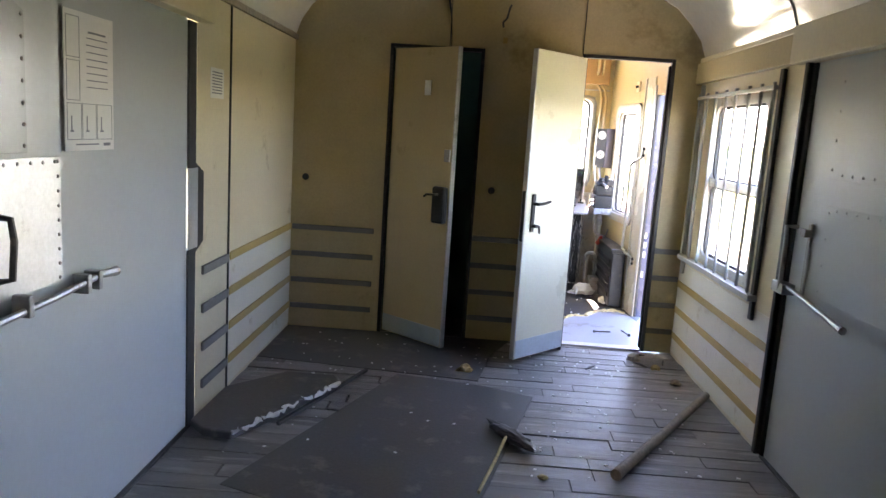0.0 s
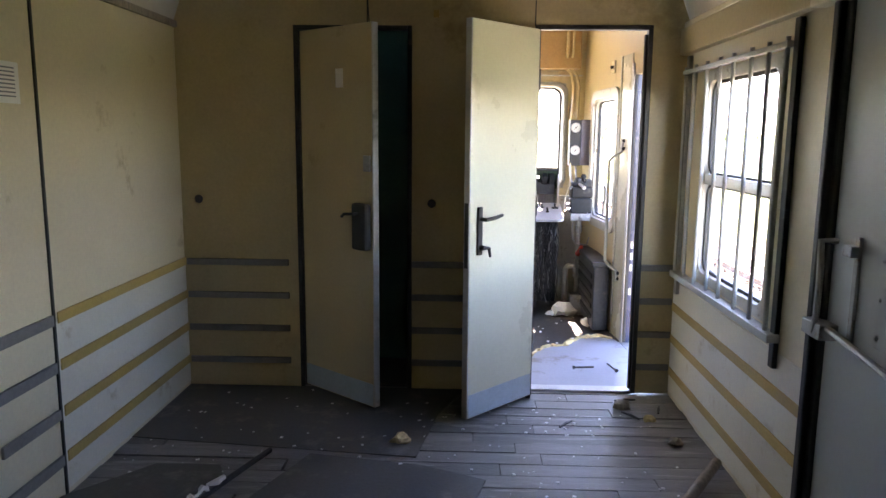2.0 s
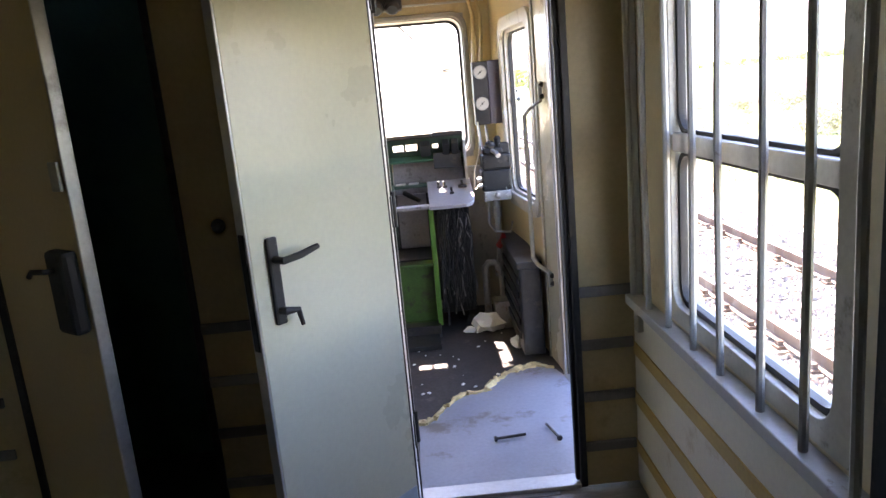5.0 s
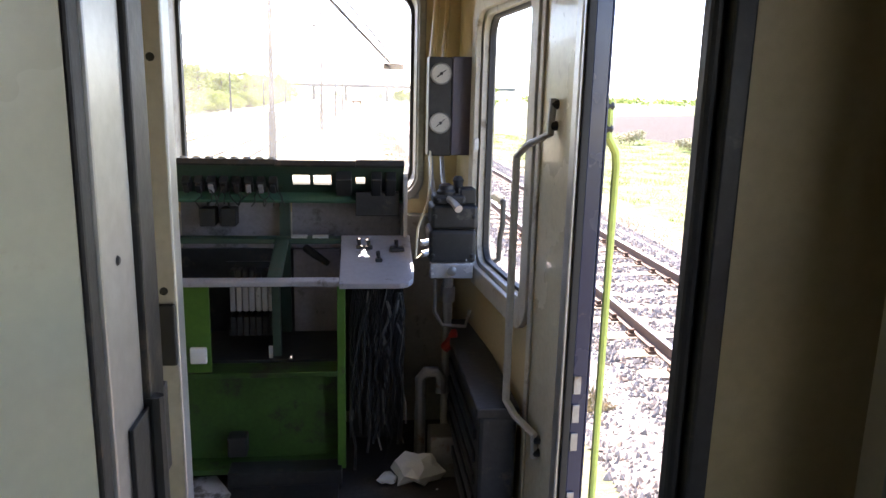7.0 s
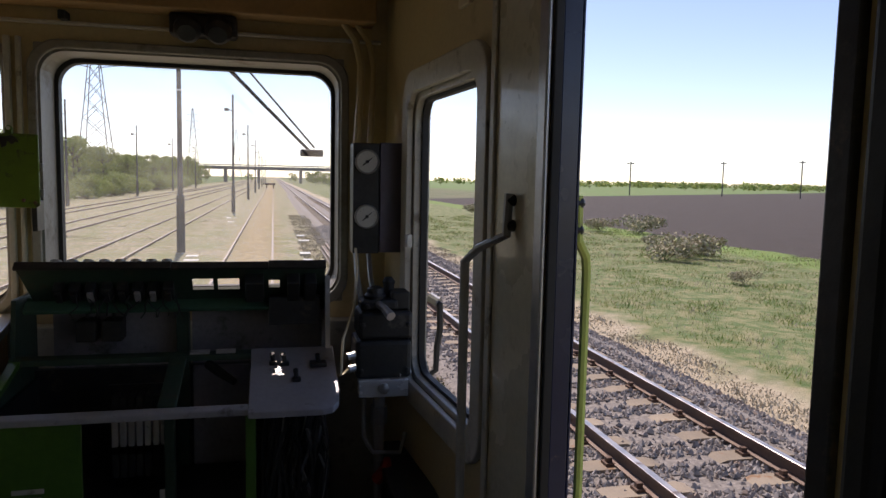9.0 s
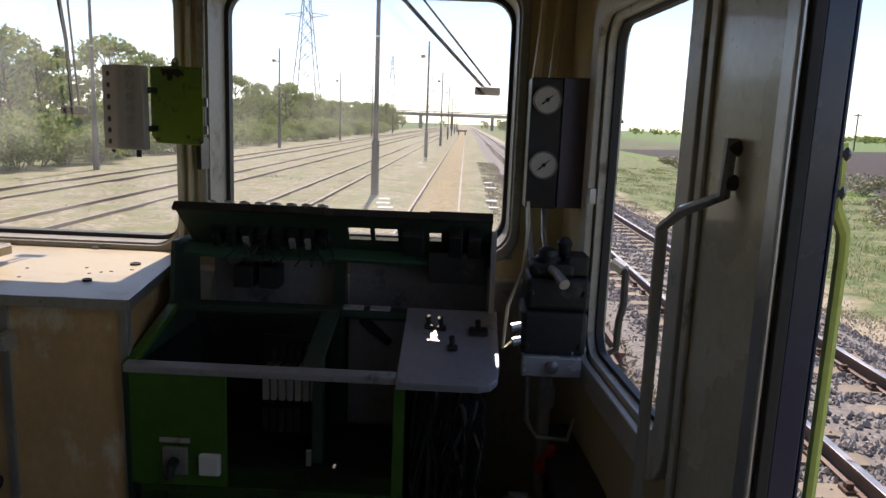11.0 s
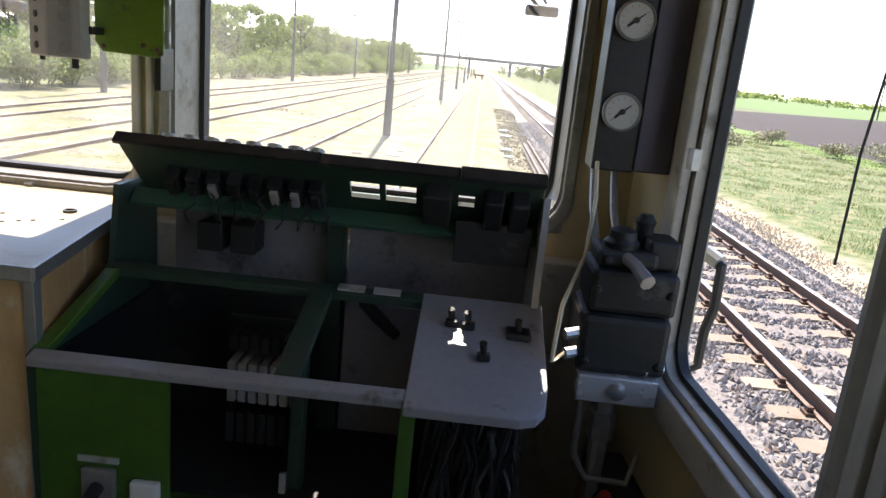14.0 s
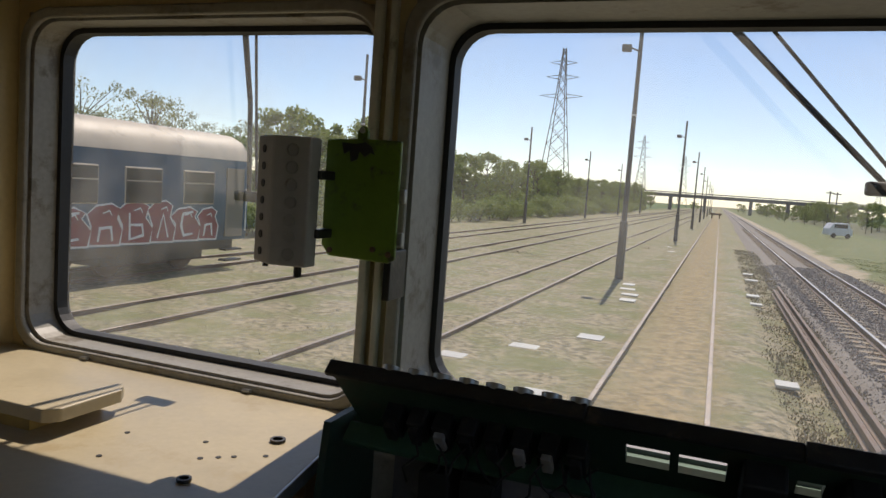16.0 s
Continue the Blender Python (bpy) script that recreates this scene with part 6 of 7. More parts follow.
tagged(part("hanging_wire", rod([(0.60, 4.1, 2.47), (0.605, 4.1, 2.38), (0.62, 4.08, 2.33)], 0.005, n=6), M_STEEL, smooth=True), "thin wire stub below the ceiling", "cable")

# floor planks of the luggage room, one by one
rng = random.Random(12)
made = {}
y = 2.75
while y < PY - 0.02:
    wd = 0.112
    x = XL - rng.uniform(0.0, 0.6)
    while x < XR:
        ln = rng.choice((0.7, 0.95, 1.25))
        x0, x1 = max(x, XL), min(x + ln - 0.004, XR)
        if x1 - x0 > 0.06:
            key = round(x1 - x0, 2)
            if key not in made:
                bm = boxes((0, key, 0.002, wd - 0.003, -0.024, -0.003))
                for e in [v for v in bm.verts if v.co.z > -0.01]:
                    e.co.x += 0.002 if e.co.x < key / 2 else -0.002
                o = part("plank", bm, M_PLANK, floor, local=True)
                made[key] = o.data
            else:
                o = new("plank", made[key])
                o.parent = floor
            o.location = (x0, y, rng.uniform(-0.0035, 0.003))
            o.rotation_euler = (rng.uniform(-0.015, 0.015), 0, 0)
        x += ln
    y += wd

tagged(part("hanging_cable", rod([(-0.40, 5.35, 2.52), (-0.39, 5.55, 2.49), (-0.36, 5.66, 2.43), (-0.325, 5.685, 2.30), (-0.308, 5.688, 2.20), (-0.298, 5.69, 2.02)], [0.011, 0.011, 0.010, 0.008, 0.004, 0.003], n=6), M_BLACK, smooth=True), "black cable hanging from the hatch over the partition", "cable")

# ---- outside: poles, pylons, bridge, coach, van ----
def lamp_pole(x, y, h, arm, z=-1.35):
    t = thing("lamp_pole", (x, y, z), "grey steel lamp pole beside the sidings", "lamp pole", "lamp poles")
    part("mast", rod([(x, y, z), (x, y, z + h * 0.22), (x, y, z + h * 0.225), (x, y, z + h)], [0.15, 0.14, 0.095, 0.065], n=10), M_POLE, t, smooth=True)
    if arm:
        part("arm", rod([(x, y, z + h * 0.86), (x - 0.35, y, z + h * 0.875)], 0.03, n=6), M_POLE, t)
        part("lamp", boxes((x - 0.62, x - 0.3, y - 0.12, y + 0.12, z + h * 0.86, z + h * 0.885)), M_POLE, t, bevel=0.02)
        part("band", turned([(0.10, 0), (0.10, 0.06)], (x, y, z + h * 0.62), (0, 0, 1), n=10), M_WHITE, t, "white band")
    return t


for x, y, h in ((-2.45, 32.8, 9.3), (-2.22, 63.7, 9.0), (-2.1, 94, 8.8), (-2.15, 131, 9.0), (-2.2, 166, 9.0), (-2.15, 204, 9.0), (-2.1, 240, 9.0), (-2.0, 276, 9.0)):
    lamp_pole(x, y, h, True)
for x, y, h in ((-16.2, 38.8, 9.0), (-15.7, 70.2, 8.7), (-15.5, 100.5, 8.7), (-15.8, 135, 9.0), (-15.6, 170, 9.0)):
    lamp_pole(x, y, h, True)
for x, y, h in ((89, 173, 8.6), (119, 178, 9.4), (128, 159, 9.6), (175, 190, 9.0), (26, 209, 8.8), (27.6, 209, 8.6)):
    t = thing("field_pole", (x, y, -1.45), "thin wooden pole far across the field", "pole", "field poles")
    part("mast", rod([(x, y, -1.5), (x, y, -1.5 + h)], 0.16, n=6), M_POLE, t)
    part("cross_arm", boxes((x - 0.9, x + 0.9, y - 0.1, y + 0.1, h - 2.1, h - 1.85)), M_POLE, t)


def pylon(x, y, h, w):
    t = thing("pylon", (x, y, -1.4), "distant steel lattice power pylon", "pylon", "power pylons")
    r = h * 0.0032

    def half(k):
        return w * (1 - k) ** 1.25 / 2 + 0.35
    for sx in (-1, 1):
        for sy in (-1, 1):
            part("leg", rod([(x + sx * half(k), y + sy * half(k), -1.4 + h * k) for k in (0, 0.25, 0.5, 0.75, 1)], r, n=4), M_POLE, t)
    lev = [0, 0.14, 0.27, 0.39, 0.5, 0.6, 0.69, 0.77, 0.84, 0.9, 0.95, 1]
    for a, b in zip(lev, lev[1:]):
        for s in (-1, 1):
            part("brace", rod([(x - half(a), y + s * half(a), -1.4 + h * a), (x + half(b), y + s * half(b), -1.4 + h * b)], r * 0.6, n=4), M_POLE, t)
            part("brace", rod([(x + half(a), y + s * half(a), -1.4 + h * a), (x - half(b), y + s * half(b), -1.4 + h * b)], r * 0.6, n=4), M_POLE, t)
    for k, ln in ((0.70, 0.14), (0.82, 0.105), (0.91, 0.085)):
        z = -1.4 + h * k
        for s in (-1, 1):
            part("cross_arm", rod([(x + s * half(k), y, z + h * 0.012), (x + s * h * ln, y, z)], [r, r * 0.5], n=4), M_POLE, t)
            part("cross_arm", rod([(x + s * half(k), y, z - h * 0.015), (x + s * h * ln, y, z)], [r, r * 0.5], n=4), M_POLE, t)


pylon(-41.0, 196, 41, 7.5), pylon(-44.2, 445, 41, 7.5), pylon(-28.5, 620, 41, 7.5), pylon(122, 690, 31, 7)
bridge = thing("bridge", (10, 330, -1.4), "low concrete road bridge across the line in the distance", "bridge")
M_BRIDGE = mat("bridge_concrete", (0.20, 0.195, 0.19), 0.9, var=0.1, scale=0.3, bump=0.1, fine=3)
part("deck", boxes((-60, 70, 328, 336, 4.2, 5.6)), M_BRIDGE, bridge)
part("rail", boxes((-60, 70, 328, 328.2, 5.9, 6.3)), M_BRIDGE, bridge)
for x in (-34, -20, -6, 12, 26, 40):
    part("pier", boxes((x, x + 1.2, 329, 335, -1.5, 4.2)), M_BRIDGE, bridge)

# the parked blue coach
M_COACHROOF = mat("coach_roof_grey", (0.50, 0.43, 0.34), 0.55, var=0.15, scale=1, bump=0.1, wear=(0.28, 0.25, 0.2), amount=0.25, wscale=1.5)
M_COACHBLUE = mat("faded_coach_blue", (0.02, 0.075, 0.135), 0.45, var=0.15, scale=0.8, bump=0.05, wear=(0.06, 0.11, 0.15), amount=0.2, wscale=1.2)
M_GLASSDARK = mat("dark_coach_window", (0.03, 0.035, 0.035), 0.15, var=0.3, bump=0.0)
M_GRAF_R = mat("graffiti_red", (0.22, 0.022, 0.035), 0.5, var=0.2, bump=0.0)
M_GRAF_W = mat("graffiti_white", (0.70, 0.70, 0.70), 0.5, var=0.1, bump=0.0)
coach = thing("coach", (-13.6, 11, -1.24), "parked blue railway coach with red and white graffiti", "railway coach")
CX, CY0, CY1 = -13.6, -1.5, 24.2
ALONG = Matrix(((1, 0, 0, CX), (0, 1, 0, 0), (0, 0, 1, 0), (0, 0, 0, 1)))
part("body", slab(bmesh.new(), [(-1.40, -0.45), (-1.45, 0.0), (-1.45, 0.9), (-1.41, 1.78), (1.41, 1.78), (1.45, 0.9), (1.45, 0.0), (1.40, -0.45)], CY0, CY1, ALONG), M_COACHBLUE, coach, "faded blue body")
part("roof", slab(bmesh.new(), [(-1.42, 1.78), (-1.34, 2.05), (-1.12, 2.30), (-0.75, 2.48), (0, 2.56), (0.75, 2.48), (1.12, 2.30), (1.34, 2.05), (1.42, 1.78)], CY0, CY1 + 0.05, ALONG), M_COACHROOF, coach, "weathered grey roof", smooth=True)
for i in range(12):
    y = CY1 - 2.1 - i * 1.95
    w = part("window", boxes((CX + 1.40, CX + 1.462, y - 0.60, y + 0.60, 0.54, 1.42)), M_COACHROOF, coach, "pale window frame", bevel=0.03)
    part("pane", boxes((CX + 1.43, CX + 1.470, y - 0.565, y + 0.565, 0.575, 1.385)), M_GLASSDARK, w, "dark glass")
    part("bar", boxes((CX + 1.44, CX + 1.476, y - 0.56, y + 0.56, 1.08, 1.11)), M_COACHROOF, w)
part("door", boxes((CX + 1.42, CX + 1.463, CY1 - 0.98, CY1 - 0.22, -0.35, 1.55)), M_OLDWOOD, coach, "open brown doorway")
part("grab_rail", rod([(CX + 1.50, CY1 - 0.14, -0.2), (CX + 1.50, CY1 - 0.14, 1.0)], 0.02, n=6), M_WHITE, coach)
part("skirt", boxes((CX - 1.2, CX + 1.2, CY0 + 0.3, CY1 - 0.3, -0.72, -0.45)), M_DARK, coach, "dark underframe")
for y in (CY1 - 3.2, CY0 + 3.2):
    bg = part("bogie", boxes((CX - 1.1, CX + 1.1, y - 1.75, y + 1.75, -0.95, -0.72)), M_DARK, coach, "black bogie frame", bevel=0.03)
    for dy in (-1.25, 1.25):
        for s in (-0.75, 0.75):
            part("wheel", turned([(0.46, -0.065), (0.46, 0.065)], (CX + s, y + dy, -0.78), (1, 0, 0), n=24), M_RUSTRAIL, bg, "steel wheel")
part("battery_box", boxes((CX + 0.6, CX + 1.25, 9, 12, -1.0, -0.5)), M_DARK, coach, bevel=0.03)
for s in (-0.9, 0.9):
    part("buffer", turned([(0.09, 0), (0.09, 0.45), (0.23, 0.46), (0.23, 0.52)], (CX + s, CY1, -0.18), (0, 1, 0), n=16), M_DARK, coach)
part("step", boxes((CX + 1.25, CX + 1.5, CY1 - 0.95, CY1 - 0.25, -0.75, -0.70), (CX + 1.25, CX + 1.5, CY1 - 0.95, CY1 - 0.25, -1.05, -1.0)), M_DARK, coach)
rng = random.Random(31)
ONSIDE = Matrix(((0, 1, 0, CX + 1.452), (1, 0, 0, 0), (0, 0, 1, 0), (0, 0, 0, 1)))


def sprayed(pts, w, off, mtl):
    """A flat sprayed stroke of the given width along a line on the coach's side."""
    p = [Vector((a, b)) for a, b in pts]
    lo, hi = [], []
    for i, q in enumerate(p):
        d = (p[min(i + 1, len(p) - 1)] - p[max(i - 1, 0)]).normalized()
        k = w * (0.6 if i in (0, len(p) - 1) else 1.0) / 2
        lo.append((q.x - d.y * k, q.y + d.x * k)), hi.append((q.x + d.y * k, q.y - d.x * k))
    part("graffiti", slab(bmesh.new(), lo + hi[::-1], off, off + 0.002, ONSIDE), mtl, coach, "sprayed graffiti stroke")


yy = CY1 - 1.35
for i in range(9):
    wd = rng.uniform(0.70, 1.0)
    c0, top, lean = yy - wd / 2, 0.52 + rng.uniform(-0.10, 0.16), rng.uniform(-0.12, 0.12)
    for grow, mtl, off in ((0.045, M_GRAF_W, 0.002), (0.0, M_GRAF_R, 0.006)):
        ol = [(c0 - wd * 0.50 - grow, -0.36 - grow), (c0 + wd * 0.46 + grow, -0.38 - grow), (c0 + wd * 0.56 + grow, -0.05), (c0 + wd * 0.40 + grow + lean, 0.22), (c0 + wd * 0.50 + grow + lean, top - 0.10),
              (c0 + wd * 0.22 + lean, top + grow), (c0 - wd * 0.28 + lean, top - 0.05 + grow), (c0 - wd * 0.55 - grow + lean, top - 0.22), (c0 - wd * 0.44 - grow, 0.05)]
        part("graffiti", slab(bmesh.new(), ol, off + 0.0004 * (i % 2), off + 0.002 + 0.0004 * (i % 2), ONSIDE), mtl, coach, "sprayed graffiti shape")
    x0, x1 = c0 - wd * 0.24, c0 + wd * 0.24
    kinds_of = ([(x0, -0.3), (x0 + 0.05, 0.0), (x1 - 0.05, 0.02), (x1, -0.3)], [(x1, 0.35), (x0 + 0.05, 0.3), (x0, 0.0), (x0 + 0.1, -0.25), (x1, -0.22)], [(x0, -0.28), (c0, 0.3), (x1, -0.28)],
                [(x0, 0.34), (x0 + 0.02, -0.28), (x1, -0.2), (x1 - 0.04, 0.05), (x0 + 0.04, 0.06)])
    sprayed(kinds_of[i % 4], 0.085, 0.010, M_GRAF_W)
    sprayed([(c0 - wd * 0.1, top - 0.2), (c0 + wd * 0.12, top - 0.14), (c0 + wd * 0.2, top - 0.25)], 0.04, 0.0125, M_GRAF_W)
    yy -= wd * 1.03

van = thing("van", (14.9, 111, -1.4), "small white van parked beyond the line", "van")
M_VANWHITE = mat("white_car_paint", (0.78, 0.78, 0.78), 0.3, var=0.04, bump=0.0)
part("body", slab(bmesh.new(), [(13.5, -1.1), (13.5, -0.3), (14.0, 0.45), (15.9, 0.5), (16.2, -0.1), (16.5, -0.25), (16.5, -1.1)], 110, 111.7), M_VANWHITE, van, bevel=0.06)
part("window", boxes((14.1, 15.8, 109.98, 110.0, -0.15, 0.32)), M_GLASSDARK, van)
for x in (14.1, 15.9):
    part("wheel", turned([(0.3, -0.1), (0.3, 0.1)], (x, 110.05, -1.12), (0, 1, 0), n=16), M_BLACK, van)

van.rotation_euler = (0, 0, radians(20))

# slabs, scraps and an old rail on the station ground
rng = random.Random(14)
for x, y in ((-1.97, 31.3), (-1.75, 30.0), (-1.58, 28.7), (-1.48, 27.4), (-2.07, 54.8), (-1.7, 50.5), (2.12, 40.3), (2.0, 32.1), (1.94, 30.0), (2.05, 37.6), (-1.46, 21.2), (-2.42, 19.5), (-3.31, 18.0), (-1.58, 16.5), (1.95, 19.6)):
    tagged(part("paving_slab", boxes((x - rng.uniform(0.12, 0.3), x + rng.uniform(0.12, 0.3), y - 0.25, y + rng.uniform(0.1, 0.35), -1.36, -1.312)), M_GAUGE, bevel=0.008), "broken pale slab lying in the weeds", "slab", "broken slabs")
for x, y0, y1, lab in ((2.66, 14, 33.6, "rusty old rail lying beside the siding"), (2.88, 14, 35.0, "second rusty rail lying along the first")):
    old = bmesh.new()
    slab(old, [(a + x, z - 1.19) for a, z in RAIL], y0, y1)
    tagged(part("old_rail", old, M_RUSTRAIL), lab, "rail", "old rails")
stop = thing("buffer_stop", (0.03, 183, -1.35), "brown earth and timber stop at the siding's end", "buffer stop")
part("beam", boxes((-1.2, 1.26, 183.0, 183.4, -0.55, -0.15)), M_RUSTRAIL, stop, bevel=0.03)
for x in (-0.8, 0.8):
    part("post", boxes((x - 0.12, x + 0.18, 183.4, 183.8, -1.4, -0.1)), M_RUSTRAIL, stop, bevel=0.03)

# ---- plants ----
def leaf_mesh(name, blobs, count, size, seed):
    """Many small leaf quads scattered through the given blobs (centre, radius)."""
    r = np.random.default_rng(seed)
    vs, fs = [], []
    for k in range(count):
        c, rad = blobs[r.integers(len(blobs))]
        d = r.normal(size=3)
        d /= np.linalg.norm(d)
        p = np.array(c) + d * np.array(rad) * r.random() ** 0.45
        u = r.normal(size=3)
        u /= np.linalg.norm(u)
        v = np.cross(u, r.normal(size=3))
        v /= np.linalg.norm(v)
        s = size * r.uniform(0.6, 1.4)
        o = len(vs)
        vs += [tuple(p - u * s), tuple(p + v * s * 0.6), tuple(p + u * s), tuple(p - v * s * 0.6)]
        fs.append((o, o + 1, o + 2, o + 3))
    me = bpy.data.meshes.new(name)
    me.from_pydata(vs, [], fs)
    return me


M_LEAF = island_mat("spring_leaves", [(0.13, 0.18, 0.05), (0.20, 0.27, 0.075), (0.28, 0.34, 0.11), (0.33, 0.36, 0.16)], 0.7, 0.45)
M_LEAFPALE = island_mat("thin_spring_leaves", [(0.22, 0.25, 0.11), (0.30, 0.32, 0.16), (0.35, 0.34, 0.21)], 0.7, 0.45)
M_BARK = mat("grey_bark", (0.13, 0.105, 0.08), 0.9, var=0.3, bump=0.6)


def tree(h, seed, leaves, leafmat, size, label, low=0.22):
    r = random.Random(seed)
    t = thing("tree", (0, 0, 0), label, "tree", "trees along the sidings")
    tr = bmesh.new()
    sweep(tr, [(0, 0, 0), (0.03 * h * r.uniform(-1, 1), 0, h * 0.35), (0.05, 0.05, h * 0.65), (0, 0.1, h * 0.9)], [h * 0.018, h * 0.013, h * 0.008, h * 0.003], n=7)
    blobs = []
    for i in range(26):
        k = r.uniform(low, 0.9)
        a = r.uniform(0, 6.28)
        ln = h * 0.33 * math.sin(math.pi * (0.18 + 0.78 * (k - low) / (1 - low))) * r.uniform(0.45, 1.15)
        e = Vector((math.cos(a) * ln, math.sin(a) * ln, h * k + ln * r.uniform(0.0, 0.35)))
        sweep(tr, [(0.02, 0.02, h * k * 0.8), Vector((e.x * 0.5, e.y * 0.5, h * k * 0.93)), e], [h * 0.005, h * 0.0035, h * 0.0012], n=4)
        q = h * r.uniform(0.045, 0.12)
        blobs.append((tuple(e), (q, q, q * 0.75)))
    blobs.append(((0, 0, h * 0.92), (h * 0.06, h * 0.06, h * 0.08)))
    part("trunk", tr, M_BARK, t, local=True)
    me = leaf_mesh("crown", blobs, leaves, size, seed)
    me.materials.append(leafmat)
    o = new("crown", me)
    o.parent = t
    return t


def bush(w, h, seed, leaves, leafmat, size, label, group):
    t = thing("bush", (0, 0, 0), label, "bush", group)
    r = random.Random(seed)
    blobs = [((r.uniform(-w, w) * 0.6, r.uniform(-w, w) * 0.6, h * r.uniform(0.3, 0.75)), (w * 0.45, w * 0.45, h * 0.32)) for _ in range(7)]
    st = bmesh.new()
    for b, _ in blobs:
        sweep(st, [(b[0] * 0.2, b[1] * 0.2, 0), (b[0] * 0.6, b[1] * 0.6, b[2] * 0.6), b], [0.03 * h / 2, 0.02 * h / 2, 0.006], n=4)
    part("stems", st, M_BARK, t, local=True)
    me = leaf_mesh("foliage", blobs, leaves, size, seed)
    me.materials.append(leafmat)
    o = new("foliage", me)
    o.parent = t
    return t


kinds = [tree(6.5, 1, 2600, M_LEAF, 0.13, "leafy young tree at the edge of the sidings"), tree(7.5, 2, 2600, M_LEAF, 0.14, "leafy spreading tree at the edge of the sidings"),
         tree(9.5, 3, 1100, M_LEAFPALE, 0.10, "tall thin-leaved spring tree behind the coach", 0.4), tree(5.5, 4, 2400, M_LEAF, 0.12, "low leafy tree at the edge of the sidings")]
shrubs = [bush(1.8, 2.3, 5, 2600, M_LEAF, 0.085, "dense green bush beside the sidings", "bushes along the sidings"), bush(1.5, 1.7, 6, 2200, M_LEAF, 0.075, "low green bush beside the sidings", "bushes along the sidings")]
rng = random.Random(77)
first = set()


def put(kind, x, y, s):
    m = Matrix.Translation((x, y, -1.42)) @ Matrix.Rotation(rng.uniform(0, 6.28), 4, "Z") @ Matrix.Diagonal((s, s, s * rng.uniform(0.9, 1.1), 1))
    if kind.name not in first:
        first.add(kind.name)
        kind.matrix_basis = m
    else:
        o = copy_thing(kind, Matrix.Identity(4))
        o.matrix_basis = m


y = 44.0
while y < 330:
    for row in range(4):
        put(kinds[rng.choice((0, 1, 3))], -22.5 - 3.0 * row + rng.uniform(-1.5, 1.5) - (y - 44) * 0.02, y + rng.uniform(-2, 2), rng.uniform(0.65, 0.95) * (1 + y / 900))
    y += 3.4 + y * 0.02
for i in range(16):
    put(kinds[2], -27 - rng.uniform(0, 9), 16 + i * 2.6 + rng.uniform(-1, 1), rng.uniform(0.5, 0.8))
y = 26.0
while y < 200:
    put(shrubs[rng.choice((0, 1))], -19.2 + rng.uniform(-0.9, 0.9), y, rng.uniform(0.8, 1.3))
    y += 1.5 + y * 0.012
for i in range(34):
    y = 150 + i * 9
    put(kinds[rng.choice((0, 1, 3))], 20 + rng.uniform(0, 16) + (y - 150) * 0.05, y, rng.uniform(0.7, 1.0))
for i in range(44):
    y = 190 + i * 4
    put(kinds[rng.choice((0, 1, 3))], 14 + rng.uniform(0, 0.10) * y, y, rng.uniform(0.45, 0.75))
for i in range(46):
    x = rng.uniform(-70, 70)
    if not -10 < x < 8:
        put(kinds[rng.choice((0, 1, 3))], x, rng.uniform(345, 400), rng.uniform(0.6, 0.85))
for i in range(26):
    put(kinds[rng.choice((0, 1, 3))], 60 + i * 14 + rng.uniform(-5, 5), 380 + rng.uniform(-20, 40) - i * 5, rng.uniform(0.35, 0.6))
M_TWIG = island_mat("dry_twigs", [(0.34, 0.29, 0.20), (0.44, 0.39, 0.27), (0.28, 0.30, 0.13)], 0.9)
dry = bush(0.9, 0.7, 9, 900, M_TWIG, 0.05, "dry brown bush on the grass verge", "bushes on the verge")
for x, y, s in ((16.8, 31, 1.6), (15.4, 30.2, 1.3), (17.9, 31.8, 1.2), (21.8, 44, 1.6), (20.3, 45.5, 1.3), (18.5, 36, 0.9), (19.0, 52, 1.6), (17.0, 56, 1.5), (14.5, 24, 0.6), (18, 64, 1.6), (15, 48, 1.3)):
    put(dry, x, y, s)
woods = []
r = np.random.default_rng(9)
for k in range(260):
    x = 150 + 850 * r.random()
    woods.append(((x, 420 + 300 * r.random(), 1.2), (9, 5, 2.6)))
me = leaf_mesh("far_woods", woods, 14000, 1.3, 9)
me.materials.append(M_LEAF)
tagged(new("far_woods", me), "low far woods along the horizon behind the fields", "woods", kind="stuff")


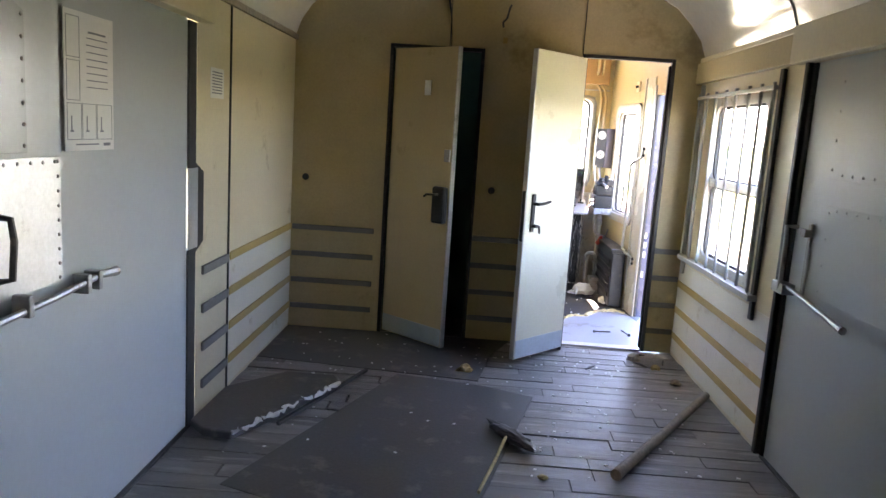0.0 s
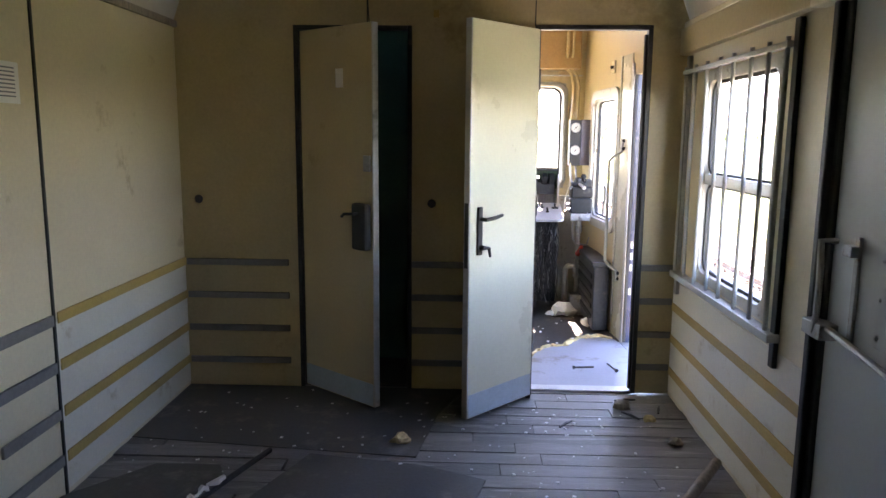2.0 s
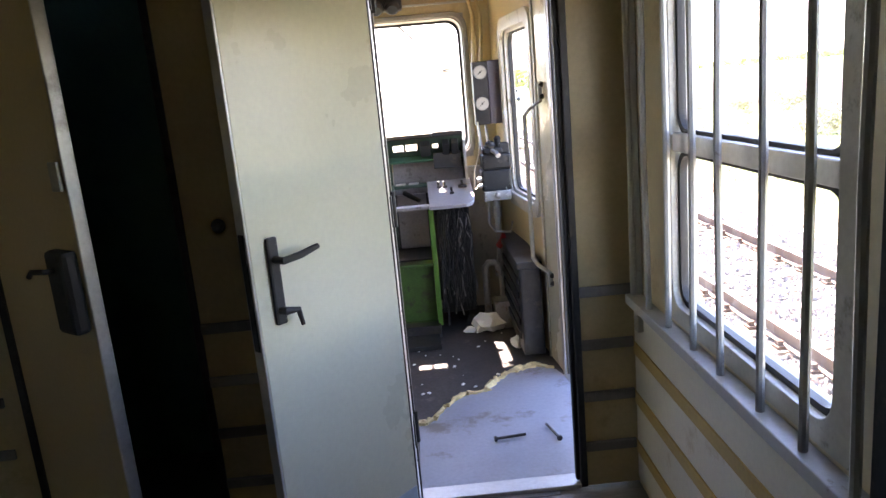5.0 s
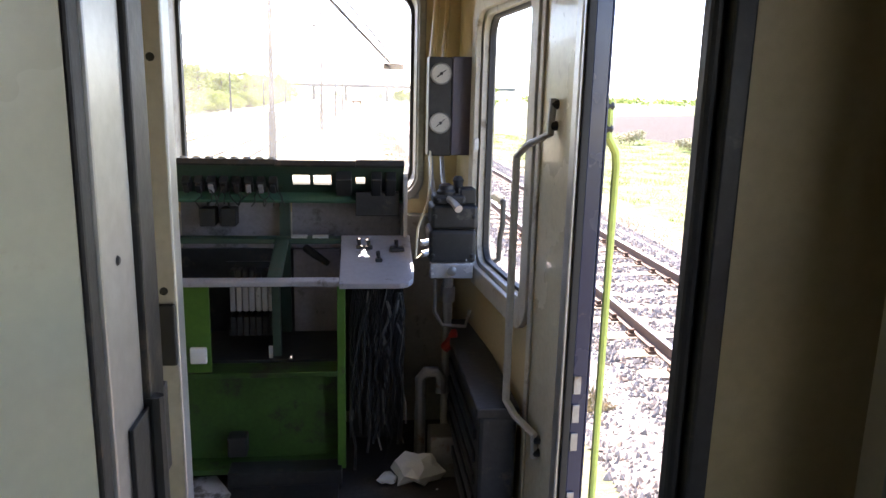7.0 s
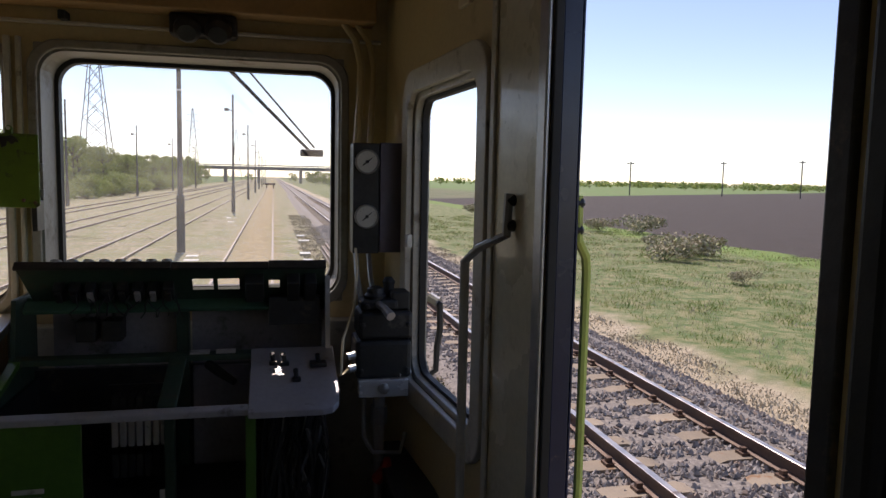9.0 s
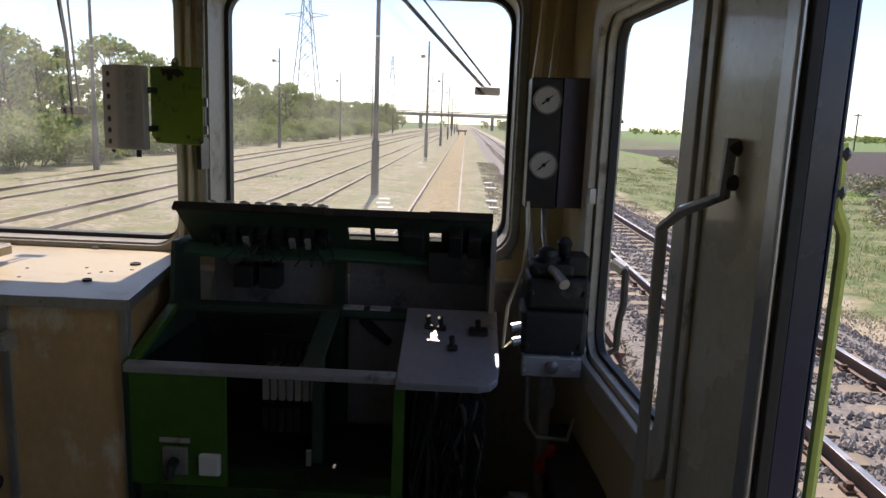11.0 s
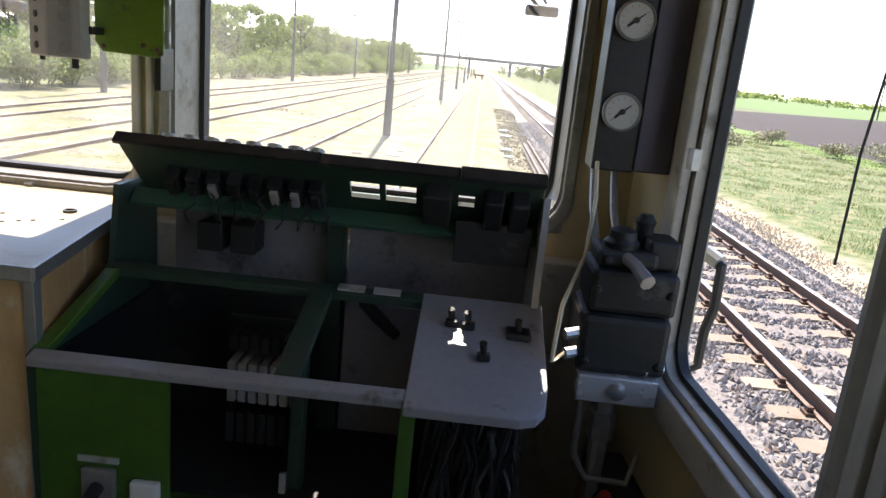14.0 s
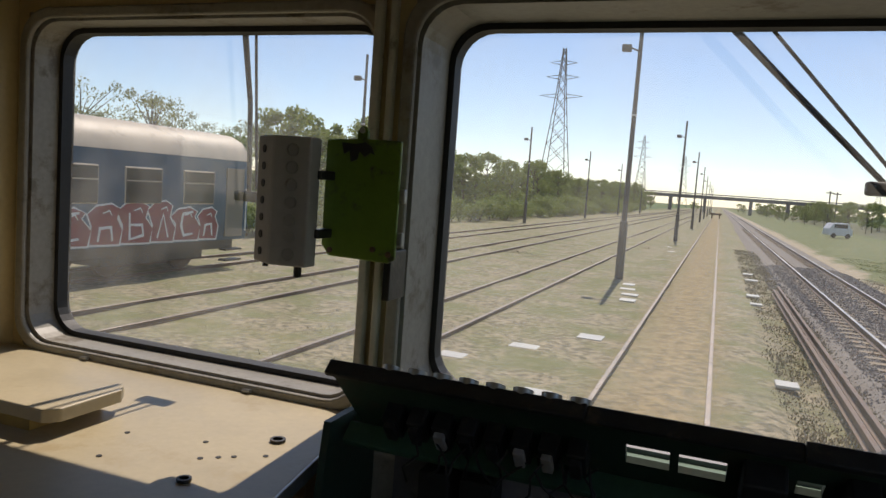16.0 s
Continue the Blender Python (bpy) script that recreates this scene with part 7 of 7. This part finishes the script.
def grass_mesh(count, area, h, seed, lean=0.5):
    r = np.random.default_rng(seed)
    x0, x1, y0, y1 = area
    n = count
    x = x0 + (x1 - x0) * r.random(n)
    y = y0 + (y1 - y0) * r.random(n) ** 1.8
    clump = np.array([noise.noise(Vector((a * 0.8, b * 0.8, seed))) for a, b in zip(x, y)])
    keep = clump > r.uniform(-0.7, 0.35, n)
    x, y, clump = x[keep], y[keep], clump[keep]
    n = len(x)
    hh = h * r.uniform(0.4, 1.2, n) * (0.7 + 0.8 * np.clip(clump + 0.3, 0, 1))
    a = r.uniform(0, 6.28, n)
    w = 0.006 + 0.008 * r.random(n) + y * 0.0004
    dx, dy = np.cos(a), np.sin(a)
    z = np.full(n, -1.40) - 0.12 * np.clip((x - 6.8) / 4, 0, 1)
    b = r.uniform(0, 6.28, n)
    tx, ty = x + np.cos(b) * hh * lean, y + np.sin(b) * hh * lean
    v = np.stack([np.stack([x - dx * w, y - dy * w, z], 1), np.stack([x + dx * w, y + dy * w, z], 1), np.stack([tx, ty, z + hh], 1)], 1).reshape(-1, 3)
    me = bpy.data.meshes.new("grass")
    me.from_pydata(v.tolist(), [], [(3 * i, 3 * i + 1, 3 * i + 2) for i in range(n)])
    return me


M_GRASS = island_mat("verge_grass", [(0.10, 0.165, 0.04), (0.18, 0.25, 0.07), (0.29, 0.31, 0.13), (0.48, 0.44, 0.30)], 0.8, 0.4)
M_STRAW = island_mat("dry_straw", [(0.38, 0.31, 0.19), (0.48, 0.40, 0.27), (0.26, 0.22, 0.13), (0.15, 0.16, 0.06)], 0.9)
M_STRAWPALE = island_mat("bleached_straw", [(0.36, 0.31, 0.21), (0.46, 0.40, 0.29), (0.56, 0.50, 0.38)], 0.9)
for nm, cnt, area, h, sd, mt_, lb in (("grass", 150000, (8.2, 22.4, 9, 62), 0.14, 1, M_GRASS, "green spring grass on the verge"), ("grass", 30000, (8.5, 19.0, 9, 45), 0.11, 7, M_STRAWPALE, "pale dry tufts among the verge grass"), ("grass", 45000, (6.9, 9.6, 6, 45), 0.045, 2, M_STRAWPALE, "dry straw along the ballast"),
                                     ("grass", 110000, (-3.6, 3.2, 11, 60), 0.05, 3, M_STRAW, "short dry weeds between the sidings"), ("grass", 60000, (-12, -3.0, 11, 55), 0.08, 4, M_STRAW, "dry weeds across the left sidings")):
    me = grass_mesh(cnt, area, h, sd)
    me.materials.append(mt_)
    tagged(new(nm, me), lb, "grass", kind="stuff")
